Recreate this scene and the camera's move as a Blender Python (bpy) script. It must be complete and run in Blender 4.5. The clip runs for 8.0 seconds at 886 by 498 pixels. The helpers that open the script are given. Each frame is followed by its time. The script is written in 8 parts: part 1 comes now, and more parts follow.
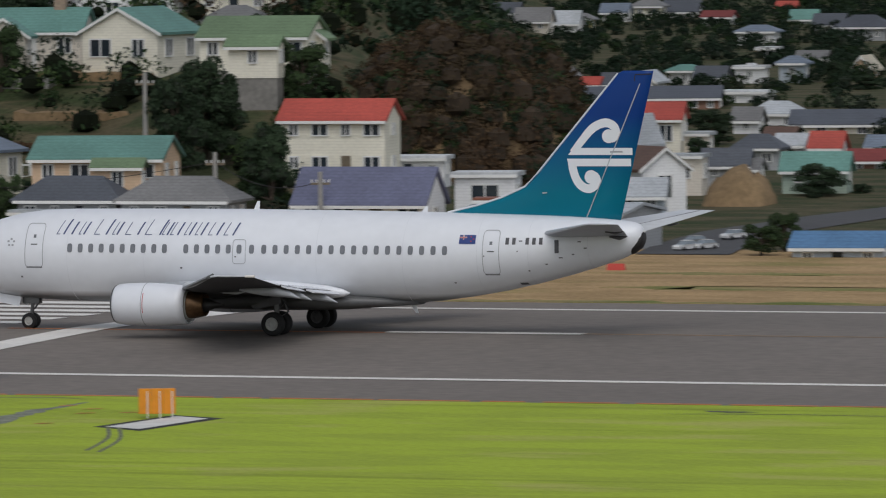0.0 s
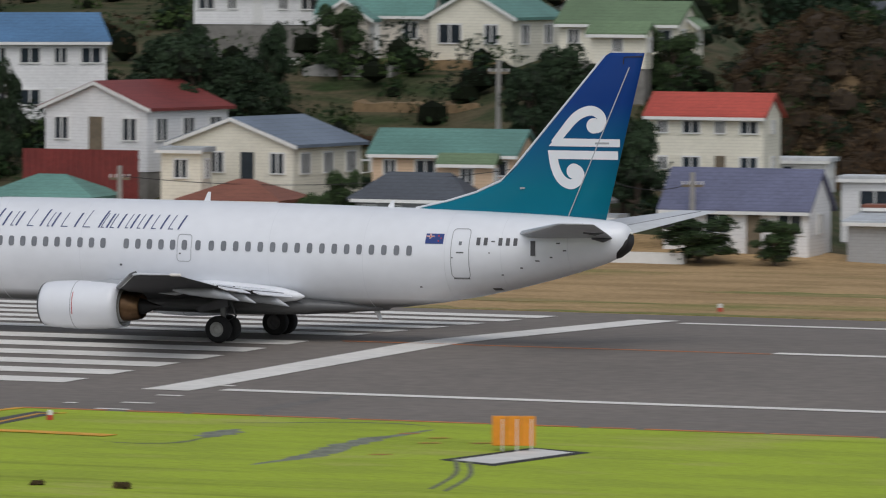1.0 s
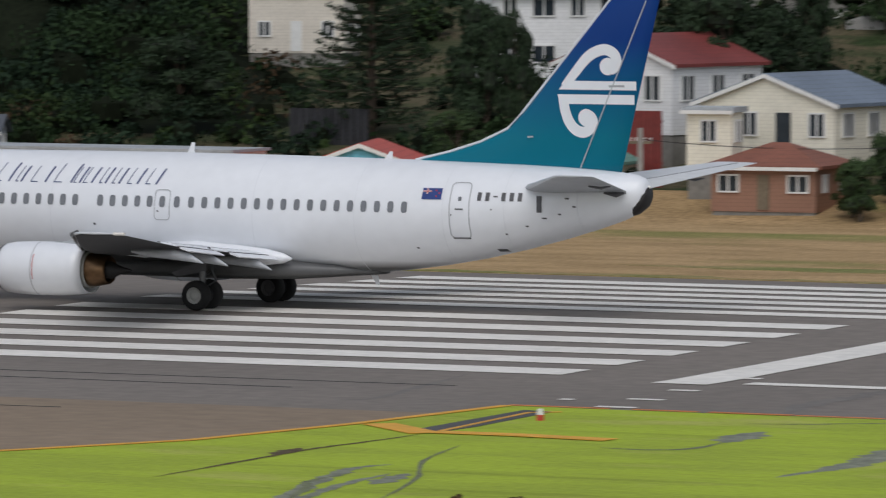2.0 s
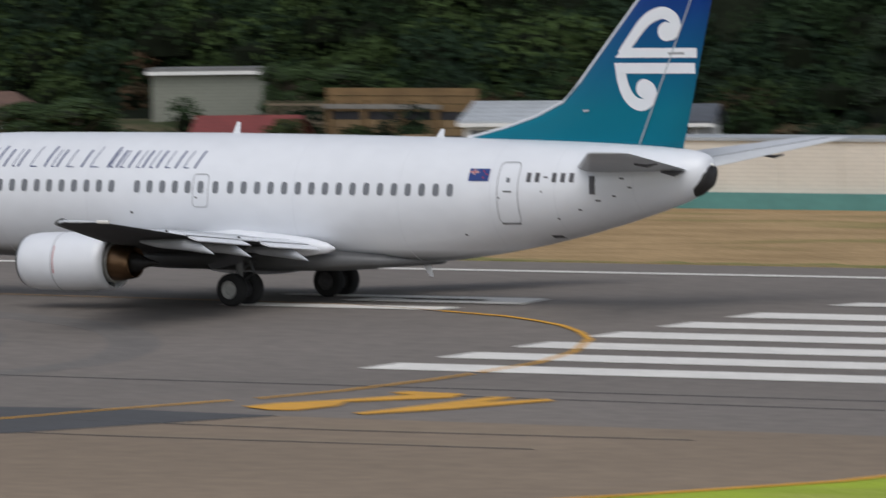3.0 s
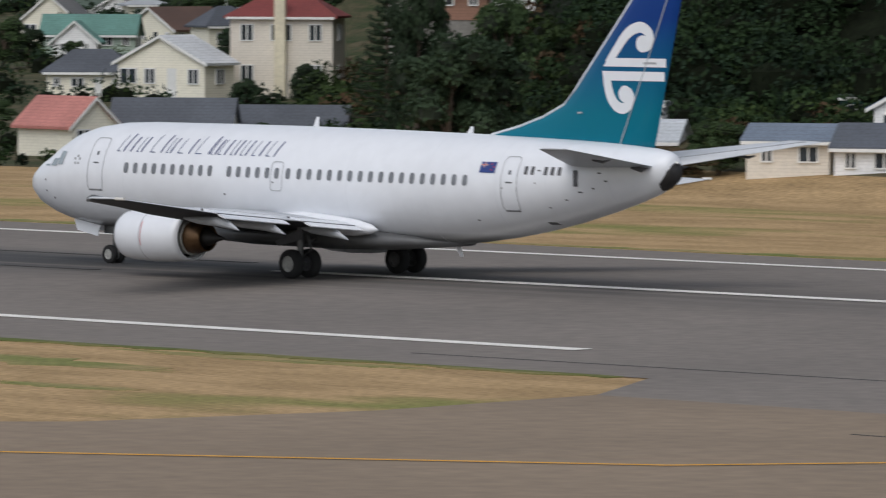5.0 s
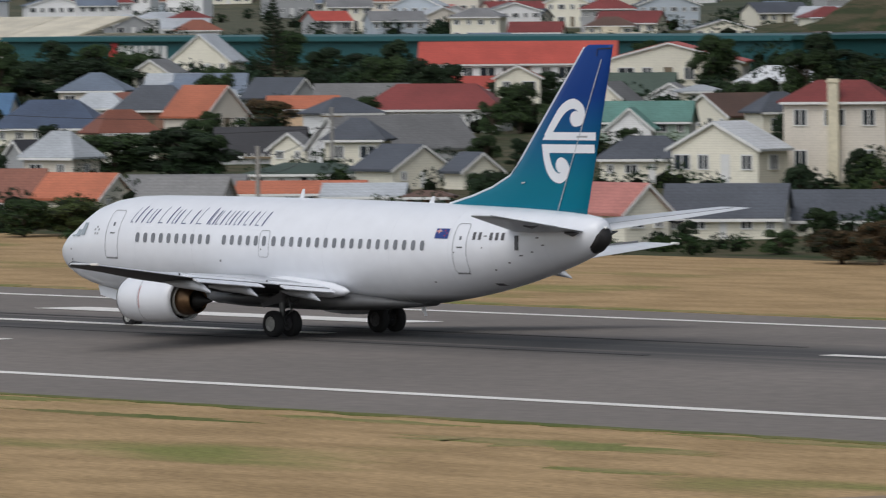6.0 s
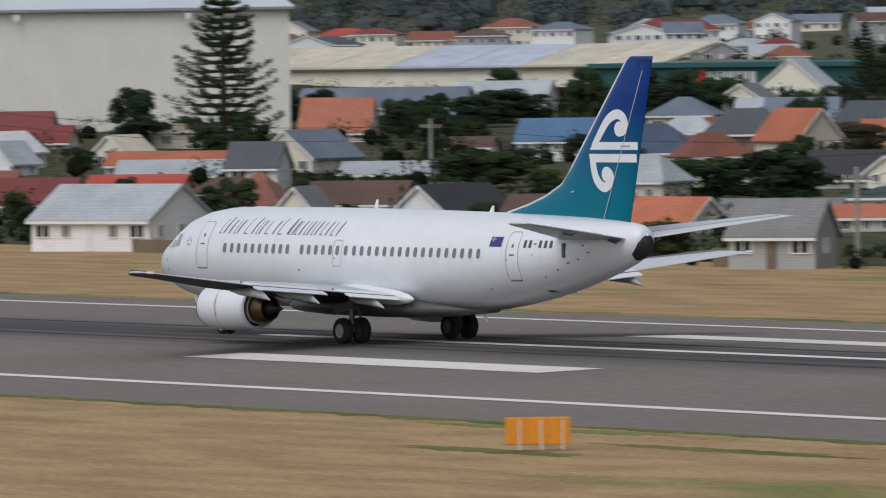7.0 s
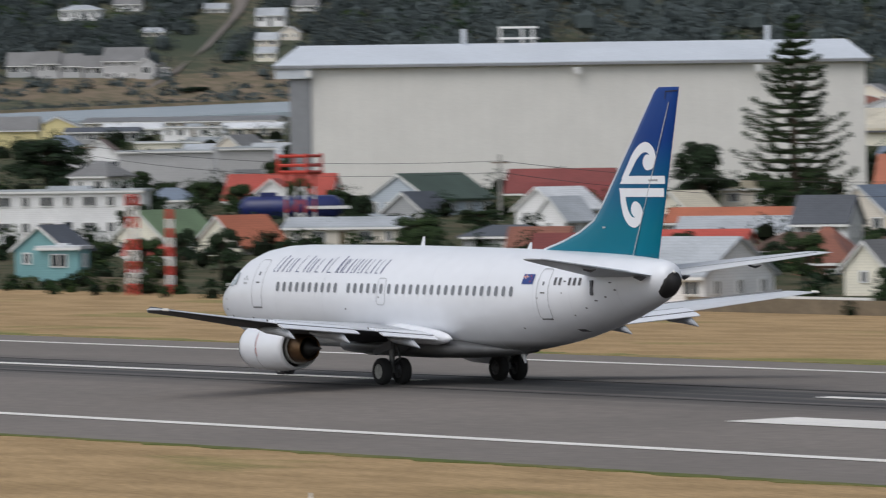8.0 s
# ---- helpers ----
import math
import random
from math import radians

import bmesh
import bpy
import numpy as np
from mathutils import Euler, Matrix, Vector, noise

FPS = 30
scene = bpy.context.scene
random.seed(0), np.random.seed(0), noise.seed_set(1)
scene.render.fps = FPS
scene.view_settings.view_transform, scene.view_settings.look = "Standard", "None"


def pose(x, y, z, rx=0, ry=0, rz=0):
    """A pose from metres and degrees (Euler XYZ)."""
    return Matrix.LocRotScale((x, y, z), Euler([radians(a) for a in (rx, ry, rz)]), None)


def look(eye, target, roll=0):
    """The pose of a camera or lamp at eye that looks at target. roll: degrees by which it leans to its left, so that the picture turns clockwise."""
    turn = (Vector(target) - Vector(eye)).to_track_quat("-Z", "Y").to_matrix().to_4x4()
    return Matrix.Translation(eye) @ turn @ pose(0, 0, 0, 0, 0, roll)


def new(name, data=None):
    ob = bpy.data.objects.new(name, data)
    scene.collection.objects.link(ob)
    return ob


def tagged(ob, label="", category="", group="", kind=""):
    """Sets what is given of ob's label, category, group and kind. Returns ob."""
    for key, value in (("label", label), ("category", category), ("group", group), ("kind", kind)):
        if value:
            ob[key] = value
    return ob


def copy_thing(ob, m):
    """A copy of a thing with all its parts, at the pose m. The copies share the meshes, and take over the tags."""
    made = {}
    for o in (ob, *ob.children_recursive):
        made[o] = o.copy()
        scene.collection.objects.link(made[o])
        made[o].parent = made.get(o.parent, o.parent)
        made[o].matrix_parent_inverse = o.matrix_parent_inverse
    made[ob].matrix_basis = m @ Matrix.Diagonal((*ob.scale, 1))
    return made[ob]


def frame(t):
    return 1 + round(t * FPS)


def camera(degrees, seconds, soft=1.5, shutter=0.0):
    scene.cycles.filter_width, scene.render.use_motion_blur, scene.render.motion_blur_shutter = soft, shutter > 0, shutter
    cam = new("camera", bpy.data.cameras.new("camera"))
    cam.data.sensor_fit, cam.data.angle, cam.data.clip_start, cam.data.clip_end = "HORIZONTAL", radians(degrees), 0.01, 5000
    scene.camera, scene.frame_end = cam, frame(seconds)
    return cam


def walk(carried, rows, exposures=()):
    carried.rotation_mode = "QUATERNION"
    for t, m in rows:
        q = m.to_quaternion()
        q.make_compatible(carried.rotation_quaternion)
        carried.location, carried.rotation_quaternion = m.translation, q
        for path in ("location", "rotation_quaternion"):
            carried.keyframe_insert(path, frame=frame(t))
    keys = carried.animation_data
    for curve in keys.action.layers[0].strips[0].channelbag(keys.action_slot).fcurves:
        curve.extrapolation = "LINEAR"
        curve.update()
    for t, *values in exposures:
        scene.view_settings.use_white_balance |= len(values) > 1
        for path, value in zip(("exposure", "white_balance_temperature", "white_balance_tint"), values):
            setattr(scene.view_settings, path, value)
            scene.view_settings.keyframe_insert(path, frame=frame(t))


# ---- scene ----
cam = camera(6.902, 8.0, soft=1.1, shutter=0.3)


def view(x, y, z, az, tilt, roll):
    """Camera pose: heading az degrees left of +y, tilt up, roll to its left."""
    return pose(x, y, z, 90 + tilt, 0, az) @ pose(0, 0, 0, 0, 0, roll)


walk(cam, [
    (0.0, view(49.92, -113.50, 19.44, 20.399, -2.869, -0.655)),
    (0.2, view(46.78, -106.30, 19.01, 20.895, -2.834, -0.366)),
    (0.4, view(43.64, -99.11, 18.57, 21.395, -2.800, -0.091)),
    (0.5, view(42.07, -95.50, 18.35, 21.655, -2.787, 0.017)),
    (0.6, view(40.49, -91.91, 18.14, 21.912, -2.777, 0.096)),
    (0.8, view(37.34, -84.71, 17.70, 22.426, -2.763, 0.195)),
    (1.0, view(34.19, -77.51, 17.27, 23.040, -2.760, 0.283)),
    (1.2, view(31.05, -70.31, 16.84, 23.857, -2.784, 0.418)),
    (1.4, view(27.90, -63.12, 16.40, 24.790, -2.825, 0.538)),
    (1.5, view(26.32, -59.52, 16.18, 25.261, -2.842, 0.562)),
    (1.6, view(24.84, -56.12, 15.98, 25.710, -2.858, 0.536)),
    (1.8, view(21.88, -49.30, 15.57, 26.537, -2.898, 0.328)),
    (2.0, view(18.91, -42.49, 15.16, 27.341, -2.941, -0.016)),
    (2.2, view(15.97, -35.67, 14.74, 28.206, -2.975, -0.412)),
    (2.4, view(13.20, -29.15, 14.36, 29.216, -2.991, -0.773)),
    (2.6, view(10.45, -22.60, 13.96, 30.452, -2.978, -1.013)),
    (2.8, view(7.76, -16.03, 13.55, 31.999, -2.926, -1.045)),
    (3.0, view(5.26, -9.77, 13.18, 33.836, -2.837, -0.892)),
    (3.2, view(3.69, -5.72, 12.90, 35.459, -2.495, -0.457)),
    (3.4, view(3.36, -4.48, 12.81, 36.878, -2.201, -0.455)),
    (3.5, view(3.41, -4.44, 12.79, 37.502, -2.094, -0.520)),
    (3.6, view(3.44, -4.41, 12.79, 37.980, -2.037, -0.628)),
    (3.8, view(3.49, -4.37, 12.79, 38.633, -2.038, -0.974)),
    (4.0, view(3.58, -4.30, 12.79, 39.727, -2.078, -0.999)),
    (4.2, view(3.72, -4.18, 12.80, 41.689, -2.098, -0.456)),
    (4.4, view(3.82, -4.09, 12.80, 43.074, -2.177, -0.078)),
    (4.6, view(3.88, -4.03, 12.82, 43.860, -2.321, 0.135)),
    (4.8, view(3.91, -4.00, 12.83, 44.345, -2.468, 0.200)),
    (5.0, view(3.94, -3.97, 12.84, 44.830, -2.561, 0.136)),
    (5.2, view(4.00, -3.91, 12.84, 45.614, -2.540, -0.040)),
    (5.3, view(4.04, -3.87, 12.83, 46.213, -2.468, -0.164)),
    (5.4, view(4.09, -3.82, 12.82, 46.968, -2.351, -0.334)),
    (5.5, view(4.14, -3.77, 12.81, 47.686, -2.228, -0.493)),
    (5.6, view(4.17, -3.73, 12.80, 48.177, -2.132, -0.556)),
    (5.8, view(4.20, -3.69, 12.78, 48.700, -1.984, -0.491)),
    (6.0, view(4.24, -3.66, 12.77, 49.207, -1.870, -0.457)),
    (6.2, view(4.29, -3.60, 12.76, 50.018, -1.781, -0.656)),
    (6.4, view(3.02, -2.55, 12.69, 50.920, -1.717, -0.903)),
    (6.5, view(1.63, -1.48, 12.60, 51.379, -1.687, -0.970)),
    (6.6, view(-0.05, -0.23, 12.49, 51.851, -1.662, -0.979)),
    (6.8, view(-4.92, 3.39, 12.19, 52.842, -1.624, -0.894)),
    (7.0, view(-10.79, 7.72, 11.82, 53.771, -1.564, -0.801)),
    (7.2, view(-16.51, 11.94, 11.46, 54.512, -1.453, -0.762)),
    (7.4, view(-22.24, 16.16, 11.08, 55.212, -1.319, -0.740)),
    (7.5, view(-25.08, 18.27, 10.90, 55.629, -1.252, -0.734)),
    (7.6, view(-28.20, 20.58, 10.70, 56.115, -1.187, -0.734)),
    (7.8, view(-34.43, 25.20, 10.32, 57.209, -1.054, -0.748)),
    (8.0, view(-40.66, 29.80, 9.93, 58.330, -0.920, -0.766)),
], exposures=[(0, -0.15), (0.5, -0.13), (1.0, -0.06), (1.7, -0.03), (3.0, 0.09), (3.6, 0.04), (4.2, 0.1), (5.5, 0.18), (6.0, 0.14), (7.0, 0.1), (7.5, 0.14), (8.0, 0.22)])

# ---- light ----
world = bpy.data.worlds.new("overcast_sky")
scene.world = world
world.use_nodes = True
wn = world.node_tree
sky = wn.nodes.new("ShaderNodeTexSky")
sky.sky_type, sky.sun_disc = "NISHITA", False
sky.sun_elevation, sky.sun_rotation = radians(51), radians(157)
sky.air_density, sky.dust_density, sky.ozone_density = 1.0, 2.0, 1.0
soft_sky = wn.nodes.new("ShaderNodeHueSaturation")
soft_sky.inputs["Saturation"].default_value = 0.45
wn.links.new(sky.outputs[0], soft_sky.inputs["Color"])
wn.links.new(soft_sky.outputs[0], wn.nodes["Background"].inputs[0])
wn.nodes["Background"].inputs[1].default_value = 0.125

sun = new("sun", bpy.data.lights.new("sun", "SUN"))
sun.data.energy, sun.data.angle, sun.data.color = 0.75, radians(50), (1.0, 0.99, 0.985)
sun.matrix_world = look((60, -140, 190), (0, 0, 0))


# ---- materials ----
def mat(name, colour, rough=0.8, vary=0.25, scale=1.0, fine=20.0, bump=0.0, metal=0.0, tint=None, spread=0.0, coat=0.0):
    """Plain surface with two scales of colour variation and optional relief; spread shifts the value from object to object."""
    m = bpy.data.materials.new(name)
    m.use_nodes = True
    n, l = m.node_tree.nodes, m.node_tree.links
    b = n["Principled BSDF"]
    b.inputs["Roughness"].default_value, b.inputs["Metallic"].default_value = rough, metal
    b.inputs["Coat Weight"].default_value = coat
    geo = n.new("ShaderNodeNewGeometry")
    big, small = n.new("ShaderNodeTexNoise"), n.new("ShaderNodeTexNoise")
    for node, sc in ((big, scale), (small, fine)):
        node.inputs["Scale"].default_value, node.inputs["Detail"].default_value = sc, 4
        l.new(geo.outputs["Position"], node.inputs["Vector"])
    mix = n.new("ShaderNodeMix")
    mix.data_type = "RGBA"
    other = tint or [c * (1 - vary) for c in colour]
    mix.inputs["A"].default_value, mix.inputs["B"].default_value = (*colour, 1), (*other, 1)
    ramp = n.new("ShaderNodeMapRange")
    ramp.inputs["From Min"].default_value, ramp.inputs["From Max"].default_value = 0.35, 0.65
    l.new(big.outputs["Fac"], ramp.inputs["Value"])
    l.new(ramp.outputs[0], mix.inputs["Factor"])
    hsv = n.new("ShaderNodeHueSaturation")
    val = n.new("ShaderNodeMapRange")
    val.inputs["To Min"].default_value, val.inputs["To Max"].default_value = 1 - vary, 1 + vary
    val.inputs["From Min"].default_value, val.inputs["From Max"].default_value = 0.25, 0.75
    l.new(small.outputs["Fac"], val.inputs["Value"])
    last = val.outputs[0]
    if spread:
        info, sp, mul = n.new("ShaderNodeObjectInfo"), n.new("ShaderNodeMapRange"), n.new("ShaderNodeMath")
        sp.inputs["To Min"].default_value, sp.inputs["To Max"].default_value = 1 - spread, 1 + spread
        l.new(info.outputs["Random"], sp.inputs["Value"])
        mul.operation = "MULTIPLY"
        l.new(last, mul.inputs[0]), l.new(sp.outputs[0], mul.inputs[1])
        last = mul.outputs[0]
    l.new(mix.outputs["Result"], hsv.inputs["Color"]), l.new(last, hsv.inputs["Value"])
    l.new(hsv.outputs[0], b.inputs["Base Color"])
    if bump:
        bp = n.new("ShaderNodeBump")
        bp.inputs["Strength"].default_value, bp.inputs["Distance"].default_value = bump, 0.05
        l.new(small.outputs["Fac"], bp.inputs["Height"]), l.new(bp.outputs[0], b.inputs["Normal"])
    return m


def ribbed(name, colour, pitch, axis="Z", depth=0.02, rough=0.6, vary=0.12, spread=0.0, metal=0.0, wear=None, joint=0.6):
    """Boards or corrugated sheet: relief in even ribs along one axis of the object, with weathering."""
    m = mat(name, colour, rough, vary, 0.35, 6.0, 0, metal, wear, spread)
    n, l = m.node_tree.nodes, m.node_tree.links
    tc, wave, bp = n.new("ShaderNodeTexCoord"), n.new("ShaderNodeTexWave"), n.new("ShaderNodeBump")
    wave.bands_direction, wave.wave_profile = axis, "SAW" if axis == "Z" else "SIN"
    wave.inputs["Scale"].default_value = 1.0 / pitch * (math.pi / 10)
    bp.inputs["Strength"].default_value, bp.inputs["Distance"].default_value = 0.8, depth
    l.new(tc.outputs["Object"], wave.inputs["Vector"]), l.new(wave.outputs["Fac"], bp.inputs["Height"])
    l.new(bp.outputs[0], n["Principled BSDF"].inputs["Normal"])
    # groove shade put into the colour, darker along each joint
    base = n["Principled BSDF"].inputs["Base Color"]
    edge, groove_shade = n.new("ShaderNodeMapRange"), n.new("ShaderNodeMix")
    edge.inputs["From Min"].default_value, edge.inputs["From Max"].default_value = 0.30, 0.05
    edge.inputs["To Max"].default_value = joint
    groove_shade.data_type, groove_shade.blend_type = "RGBA", "MULTIPLY"
    groove_shade.inputs["B"].default_value = (0.45, 0.44, 0.42, 1)
    l.new(wave.outputs["Fac"], edge.inputs["Value"]), l.new(edge.outputs[0], groove_shade.inputs["Factor"])
    l.new(base.links[0].from_socket, groove_shade.inputs["A"]), l.new(groove_shade.outputs["Result"], base)
    return m


def grass_mat(name, a, b, c, patch, low=0.72, high=1.2, streaks=0.0):
    """Mown grass: three tones in patches, streaks along the runway and fine tufts."""
    m = bpy.data.materials.new(name)
    m.use_nodes = True
    n, l = m.node_tree.nodes, m.node_tree.links
    bs = n["Principled BSDF"]
    bs.inputs["Roughness"].default_value, bs.inputs["Specular IOR Level"].default_value = 0.95, 0.15
    geo, mp = n.new("ShaderNodeNewGeometry"), n.new("ShaderNodeMapping")
    mp.inputs["Scale"].default_value = (0.14, 0.32, 1)
    l.new(geo.outputs["Position"], mp.inputs["Vector"])
    streak, blot, tuft = n.new("ShaderNodeTexNoise"), n.new("ShaderNodeTexNoise"), n.new("ShaderNodeTexNoise")
    streak.inputs["Scale"].default_value, streak.inputs["Detail"].default_value = 1.2, 8
    blot.inputs["Scale"].default_value, blot.inputs["Detail"].default_value = patch, 6
    tuft.inputs["Scale"].default_value, tuft.inputs["Detail"].default_value = 3.5, 6
    l.new(mp.outputs[0], streak.inputs["Vector"])
    l.new(mp.outputs[0], blot.inputs["Vector"]), l.new(geo.outputs["Position"], tuft.inputs["Vector"])
    m1, m2 = n.new("ShaderNodeMix"), n.new("ShaderNodeMix")
    m1.data_type = m2.data_type = "RGBA"
    m1.inputs["A"].default_value, m1.inputs["B"].default_value = (*a, 1), (*b, 1)
    m2.inputs["B"].default_value = (*c, 1)
    r1, r2 = n.new("ShaderNodeMapRange"), n.new("ShaderNodeMapRange")
    r1.inputs["From Min"].default_value, r1.inputs["From Max"].default_value = 0.42, 0.58
    r2.inputs["From Min"].default_value, r2.inputs["From Max"].default_value = 0.56, 0.68
    l.new(streak.outputs["Fac"], r1.inputs["Value"]), l.new(r1.outputs[0], m1.inputs["Factor"])
    l.new(blot.outputs["Fac"], r2.inputs["Value"]), l.new(r2.outputs[0], m2.inputs["Factor"])
    l.new(m1.outputs["Result"], m2.inputs["A"])
    hsv, val = n.new("ShaderNodeHueSaturation"), n.new("ShaderNodeMapRange")
    val.inputs["From Min"].default_value, val.inputs["From Max"].default_value = 0.3, 0.7
    val.inputs["To Min"].default_value, val.inputs["To Max"].default_value = low, high
    l.new(tuft.outputs["Fac"], val.inputs["Value"]), l.new(val.outputs[0], hsv.inputs["Value"])
    l.new(m2.outputs["Result"], hsv.inputs["Color"]), l.new(hsv.outputs[0], bs.inputs["Base Color"])
    if streaks:
        turn, mow, cut, thin = n.new("ShaderNodeMapping"), n.new("ShaderNodeTexNoise"), n.new("ShaderNodeMapRange"), n.new("ShaderNodeHueSaturation")
        turn.inputs["Rotation"].default_value, turn.inputs["Scale"].default_value = (0, 0, -0.42), (0.05, 1.0, 1)
        mow.inputs["Scale"].default_value, mow.inputs["Detail"].default_value = 0.55, 5
        cut.inputs["From Min"].default_value, cut.inputs["From Max"].default_value = 0.58, 0.68
        cut.inputs["To Min"].default_value, cut.inputs["To Max"].default_value = 1.0, 1.0 - streaks
        l.new(geo.outputs["Position"], turn.inputs["Vector"]), l.new(turn.outputs[0], mow.inputs["Vector"])
        l.new(mow.outputs["Fac"], cut.inputs["Value"]), l.new(cut.outputs[0], thin.inputs["Value"])
        l.new(hsv.outputs[0], thin.inputs["Color"]), l.new(thin.outputs[0], bs.inputs["Base Color"])
    bp = n.new("ShaderNodeBump")
    bp.inputs["Strength"].default_value, bp.inputs["Distance"].default_value = 0.6, 0.08
    l.new(tuft.outputs["Fac"], bp.inputs["Height"]), l.new(bp.outputs[0], bs.inputs["Normal"])
    return m


M_DRY = grass_mat("dry_grass", (0.44, 0.30, 0.155), (0.34, 0.23, 0.115), (0.21, 0.21, 0.065), 0.3)
M_LIME = grass_mat("dyed_green_grass", (0.36, 0.46, 0.045), (0.31, 0.39, 0.045), (0.40, 0.42, 0.10), 0.8, 0.88, 1.08, 0.2)
M_LAND = grass_mat("garden_soil", (0.050, 0.060, 0.028), (0.10, 0.085, 0.050), (0.032, 0.050, 0.018), 1.5)
M_FRINGE = grass_mat("green_grass_fringe", (0.19, 0.20, 0.065), (0.30, 0.235, 0.11), (0.13, 0.165, 0.045), 0.8)
M_HILL = grass_mat("scrubby_hill_pasture", (0.075, 0.085, 0.055), (0.12, 0.11, 0.075), (0.06, 0.075, 0.05), 0.05)
M_STRIP = grass_mat("green_edge_grass", (0.105, 0.13, 0.035), (0.17, 0.165, 0.06), (0.24, 0.20, 0.085), 1.5)
M_TAR = mat("runway_asphalt", (0.192, 0.166, 0.145), 0.9, 0.16, 0.06, 1.5, 0.25)
M_TAR_OLD = mat("brown_worn_asphalt", (0.25, 0.186, 0.127), 0.92, 0.15, 0.08, 1.2, 0.25)
M_TAR_NEW = mat("fresh_dark_asphalt", (0.07, 0.07, 0.074), 0.9, 0.12, 0.3, 2.0, 0.2)
M_WHITE = mat("white_marking_paint", (0.80, 0.77, 0.72), 0.7, 0.10, 0.4, 3.0)
M_YELLOW = mat("yellow_marking_paint", (0.72, 0.36, 0.03), 0.7, 0.12, 0.5, 3.0)
M_THREAD = mat("worn_tan_line_paint", (0.36, 0.22, 0.10), 0.8, 0.3, 0.5, 2.0)
M_ORANGE_LINE = mat("orange_edge_paint", (0.62, 0.20, 0.05), 0.7, 0.2, 0.5, 2.0)


def stain_centre(m, y, half, x_end):
    """Tyre rubber: streaks along the runway that darken a band about its centre, from one place westwards."""
    n, l = m.node_tree.nodes, m.node_tree.links
    b = n["Principled BSDF"]
    geo, sep, mp, noi = n.new("ShaderNodeNewGeometry"), n.new("ShaderNodeSeparateXYZ"), n.new("ShaderNodeMapping"), n.new("ShaderNodeTexNoise")
    mp.inputs["Scale"].default_value = (0.02, 1.1, 1)
    noi.inputs["Scale"].default_value, noi.inputs["Detail"].default_value = 1.0, 5
    l.new(geo.outputs["Position"], sep.inputs[0]), l.new(geo.outputs["Position"], mp.inputs["Vector"]), l.new(mp.outputs[0], noi.inputs["Vector"])
    sub, ab, band, along, mul, mul2, dark = [n.new("ShaderNodeMath") for k in range(2)] + [n.new("ShaderNodeMapRange"), n.new("ShaderNodeMapRange")] + [n.new("ShaderNodeMath"), n.new("ShaderNodeMath"), n.new("ShaderNodeMix")]
    sub.operation, ab.operation, mul.operation, mul2.operation = "SUBTRACT", "ABSOLUTE", "MULTIPLY", "MULTIPLY"
    sub.inputs[1].default_value = y
    l.new(sep.outputs["Y"], sub.inputs[0]), l.new(sub.outputs[0], ab.inputs[0]), l.new(ab.outputs[0], band.inputs["Value"])
    band.inputs["From Min"].default_value, band.inputs["From Max"].default_value = half, half * 0.25
    along.inputs["From Min"].default_value, along.inputs["From Max"].default_value = x_end, x_end - 60
    l.new(sep.outputs["X"], along.inputs["Value"])
    l.new(band.outputs[0], mul.inputs[0]), l.new(along.outputs[0], mul.inputs[1])
    ramp = n.new("ShaderNodeMapRange")
    ramp.inputs["From Min"].default_value, ramp.inputs["From Max"].default_value = 0.22, 0.5
    l.new(noi.outputs["Fac"], ramp.inputs["Value"])
    l.new(mul.outputs[0], mul2.inputs[0]), l.new(ramp.outputs[0], mul2.inputs[1])
    dark.data_type = "RGBA"
    dark.inputs["B"].default_value = (0.042, 0.040, 0.040, 1)
    src = b.inputs["Base Color"].links[0].from_socket
    l.new(src, dark.inputs["A"]), l.new(mul2.outputs[0], dark.inputs["Factor"]), l.new(dark.outputs["Result"], b.inputs["Base Color"])


stain_centre(M_TAR, 177.0, 8.0, -130)
M_RUBBER = mat("rubber_streaked_asphalt", (0.055, 0.052, 0.052), 0.85, 0.2, 0.15, 1.0, 0.2)


# ---- ground ----
def smooth(a, b, v):
    u = min(1, max(0, (v - a) / (b - a)))
    return u * u * (3 - 2 * u)


def land(x, y):
    """Height of the land behind the airfield: a hill behind the runway's end, flat suburb to either side, hills far off."""
    if y < 244:
        return 0.0
    a, b = (49 - x) / (y + 111), -x / y
    hill = smooth(0.355, 0.40, a) * (1 - smooth(0.94, 1.02, b))
    bush = smooth(0.56, 0.63, b) * (1 - smooth(0.92, 0.99, b))
    flat = (0.02 + 0.013 * smooth(1.35, 1.6, b)) * max(0, min(y, 900) - 250)
    slope = 0.15 * (min(y, 420) - 244)
    steep = 0.55 * max(0, min(y, 330) - 268)
    z = flat * (1 - hill) + slope * hill + steep * bush * hill
    # the shelf on which the upper row of hillside houses stands
    near = smooth(-114, -110, x)
    start = 273 - 7 * near
    z += (2.0 + 0.5 * near) * smooth(start, start + 9, y) * (1 - smooth(300, 330, y)) * smooth(-134, -129, x) * (1 - smooth(-104, -99, x))
    far = math.hypot(x, y) - 1150
    return z + (0.16 * min(max(0, far), 800) if x > -800 or far < 0 else 0.16 * min(max(0, far - 250), 800))


def link(name, bm, material, parent=None, smooth_faces=False, bevel=0.0):
    me = bpy.data.meshes.new(name)
    bmesh.ops.recalc_face_normals(bm, faces=bm.faces)
    if smooth_faces:
        for f in bm.faces:
            f.smooth = True
    bm.to_mesh(me)
    bm.free()
    ob = new(name, me)
    for m in (material if isinstance(material, (list, tuple)) else [material]):
        me.materials.append(m)
    if parent:
        ob.parent = parent
    return ob


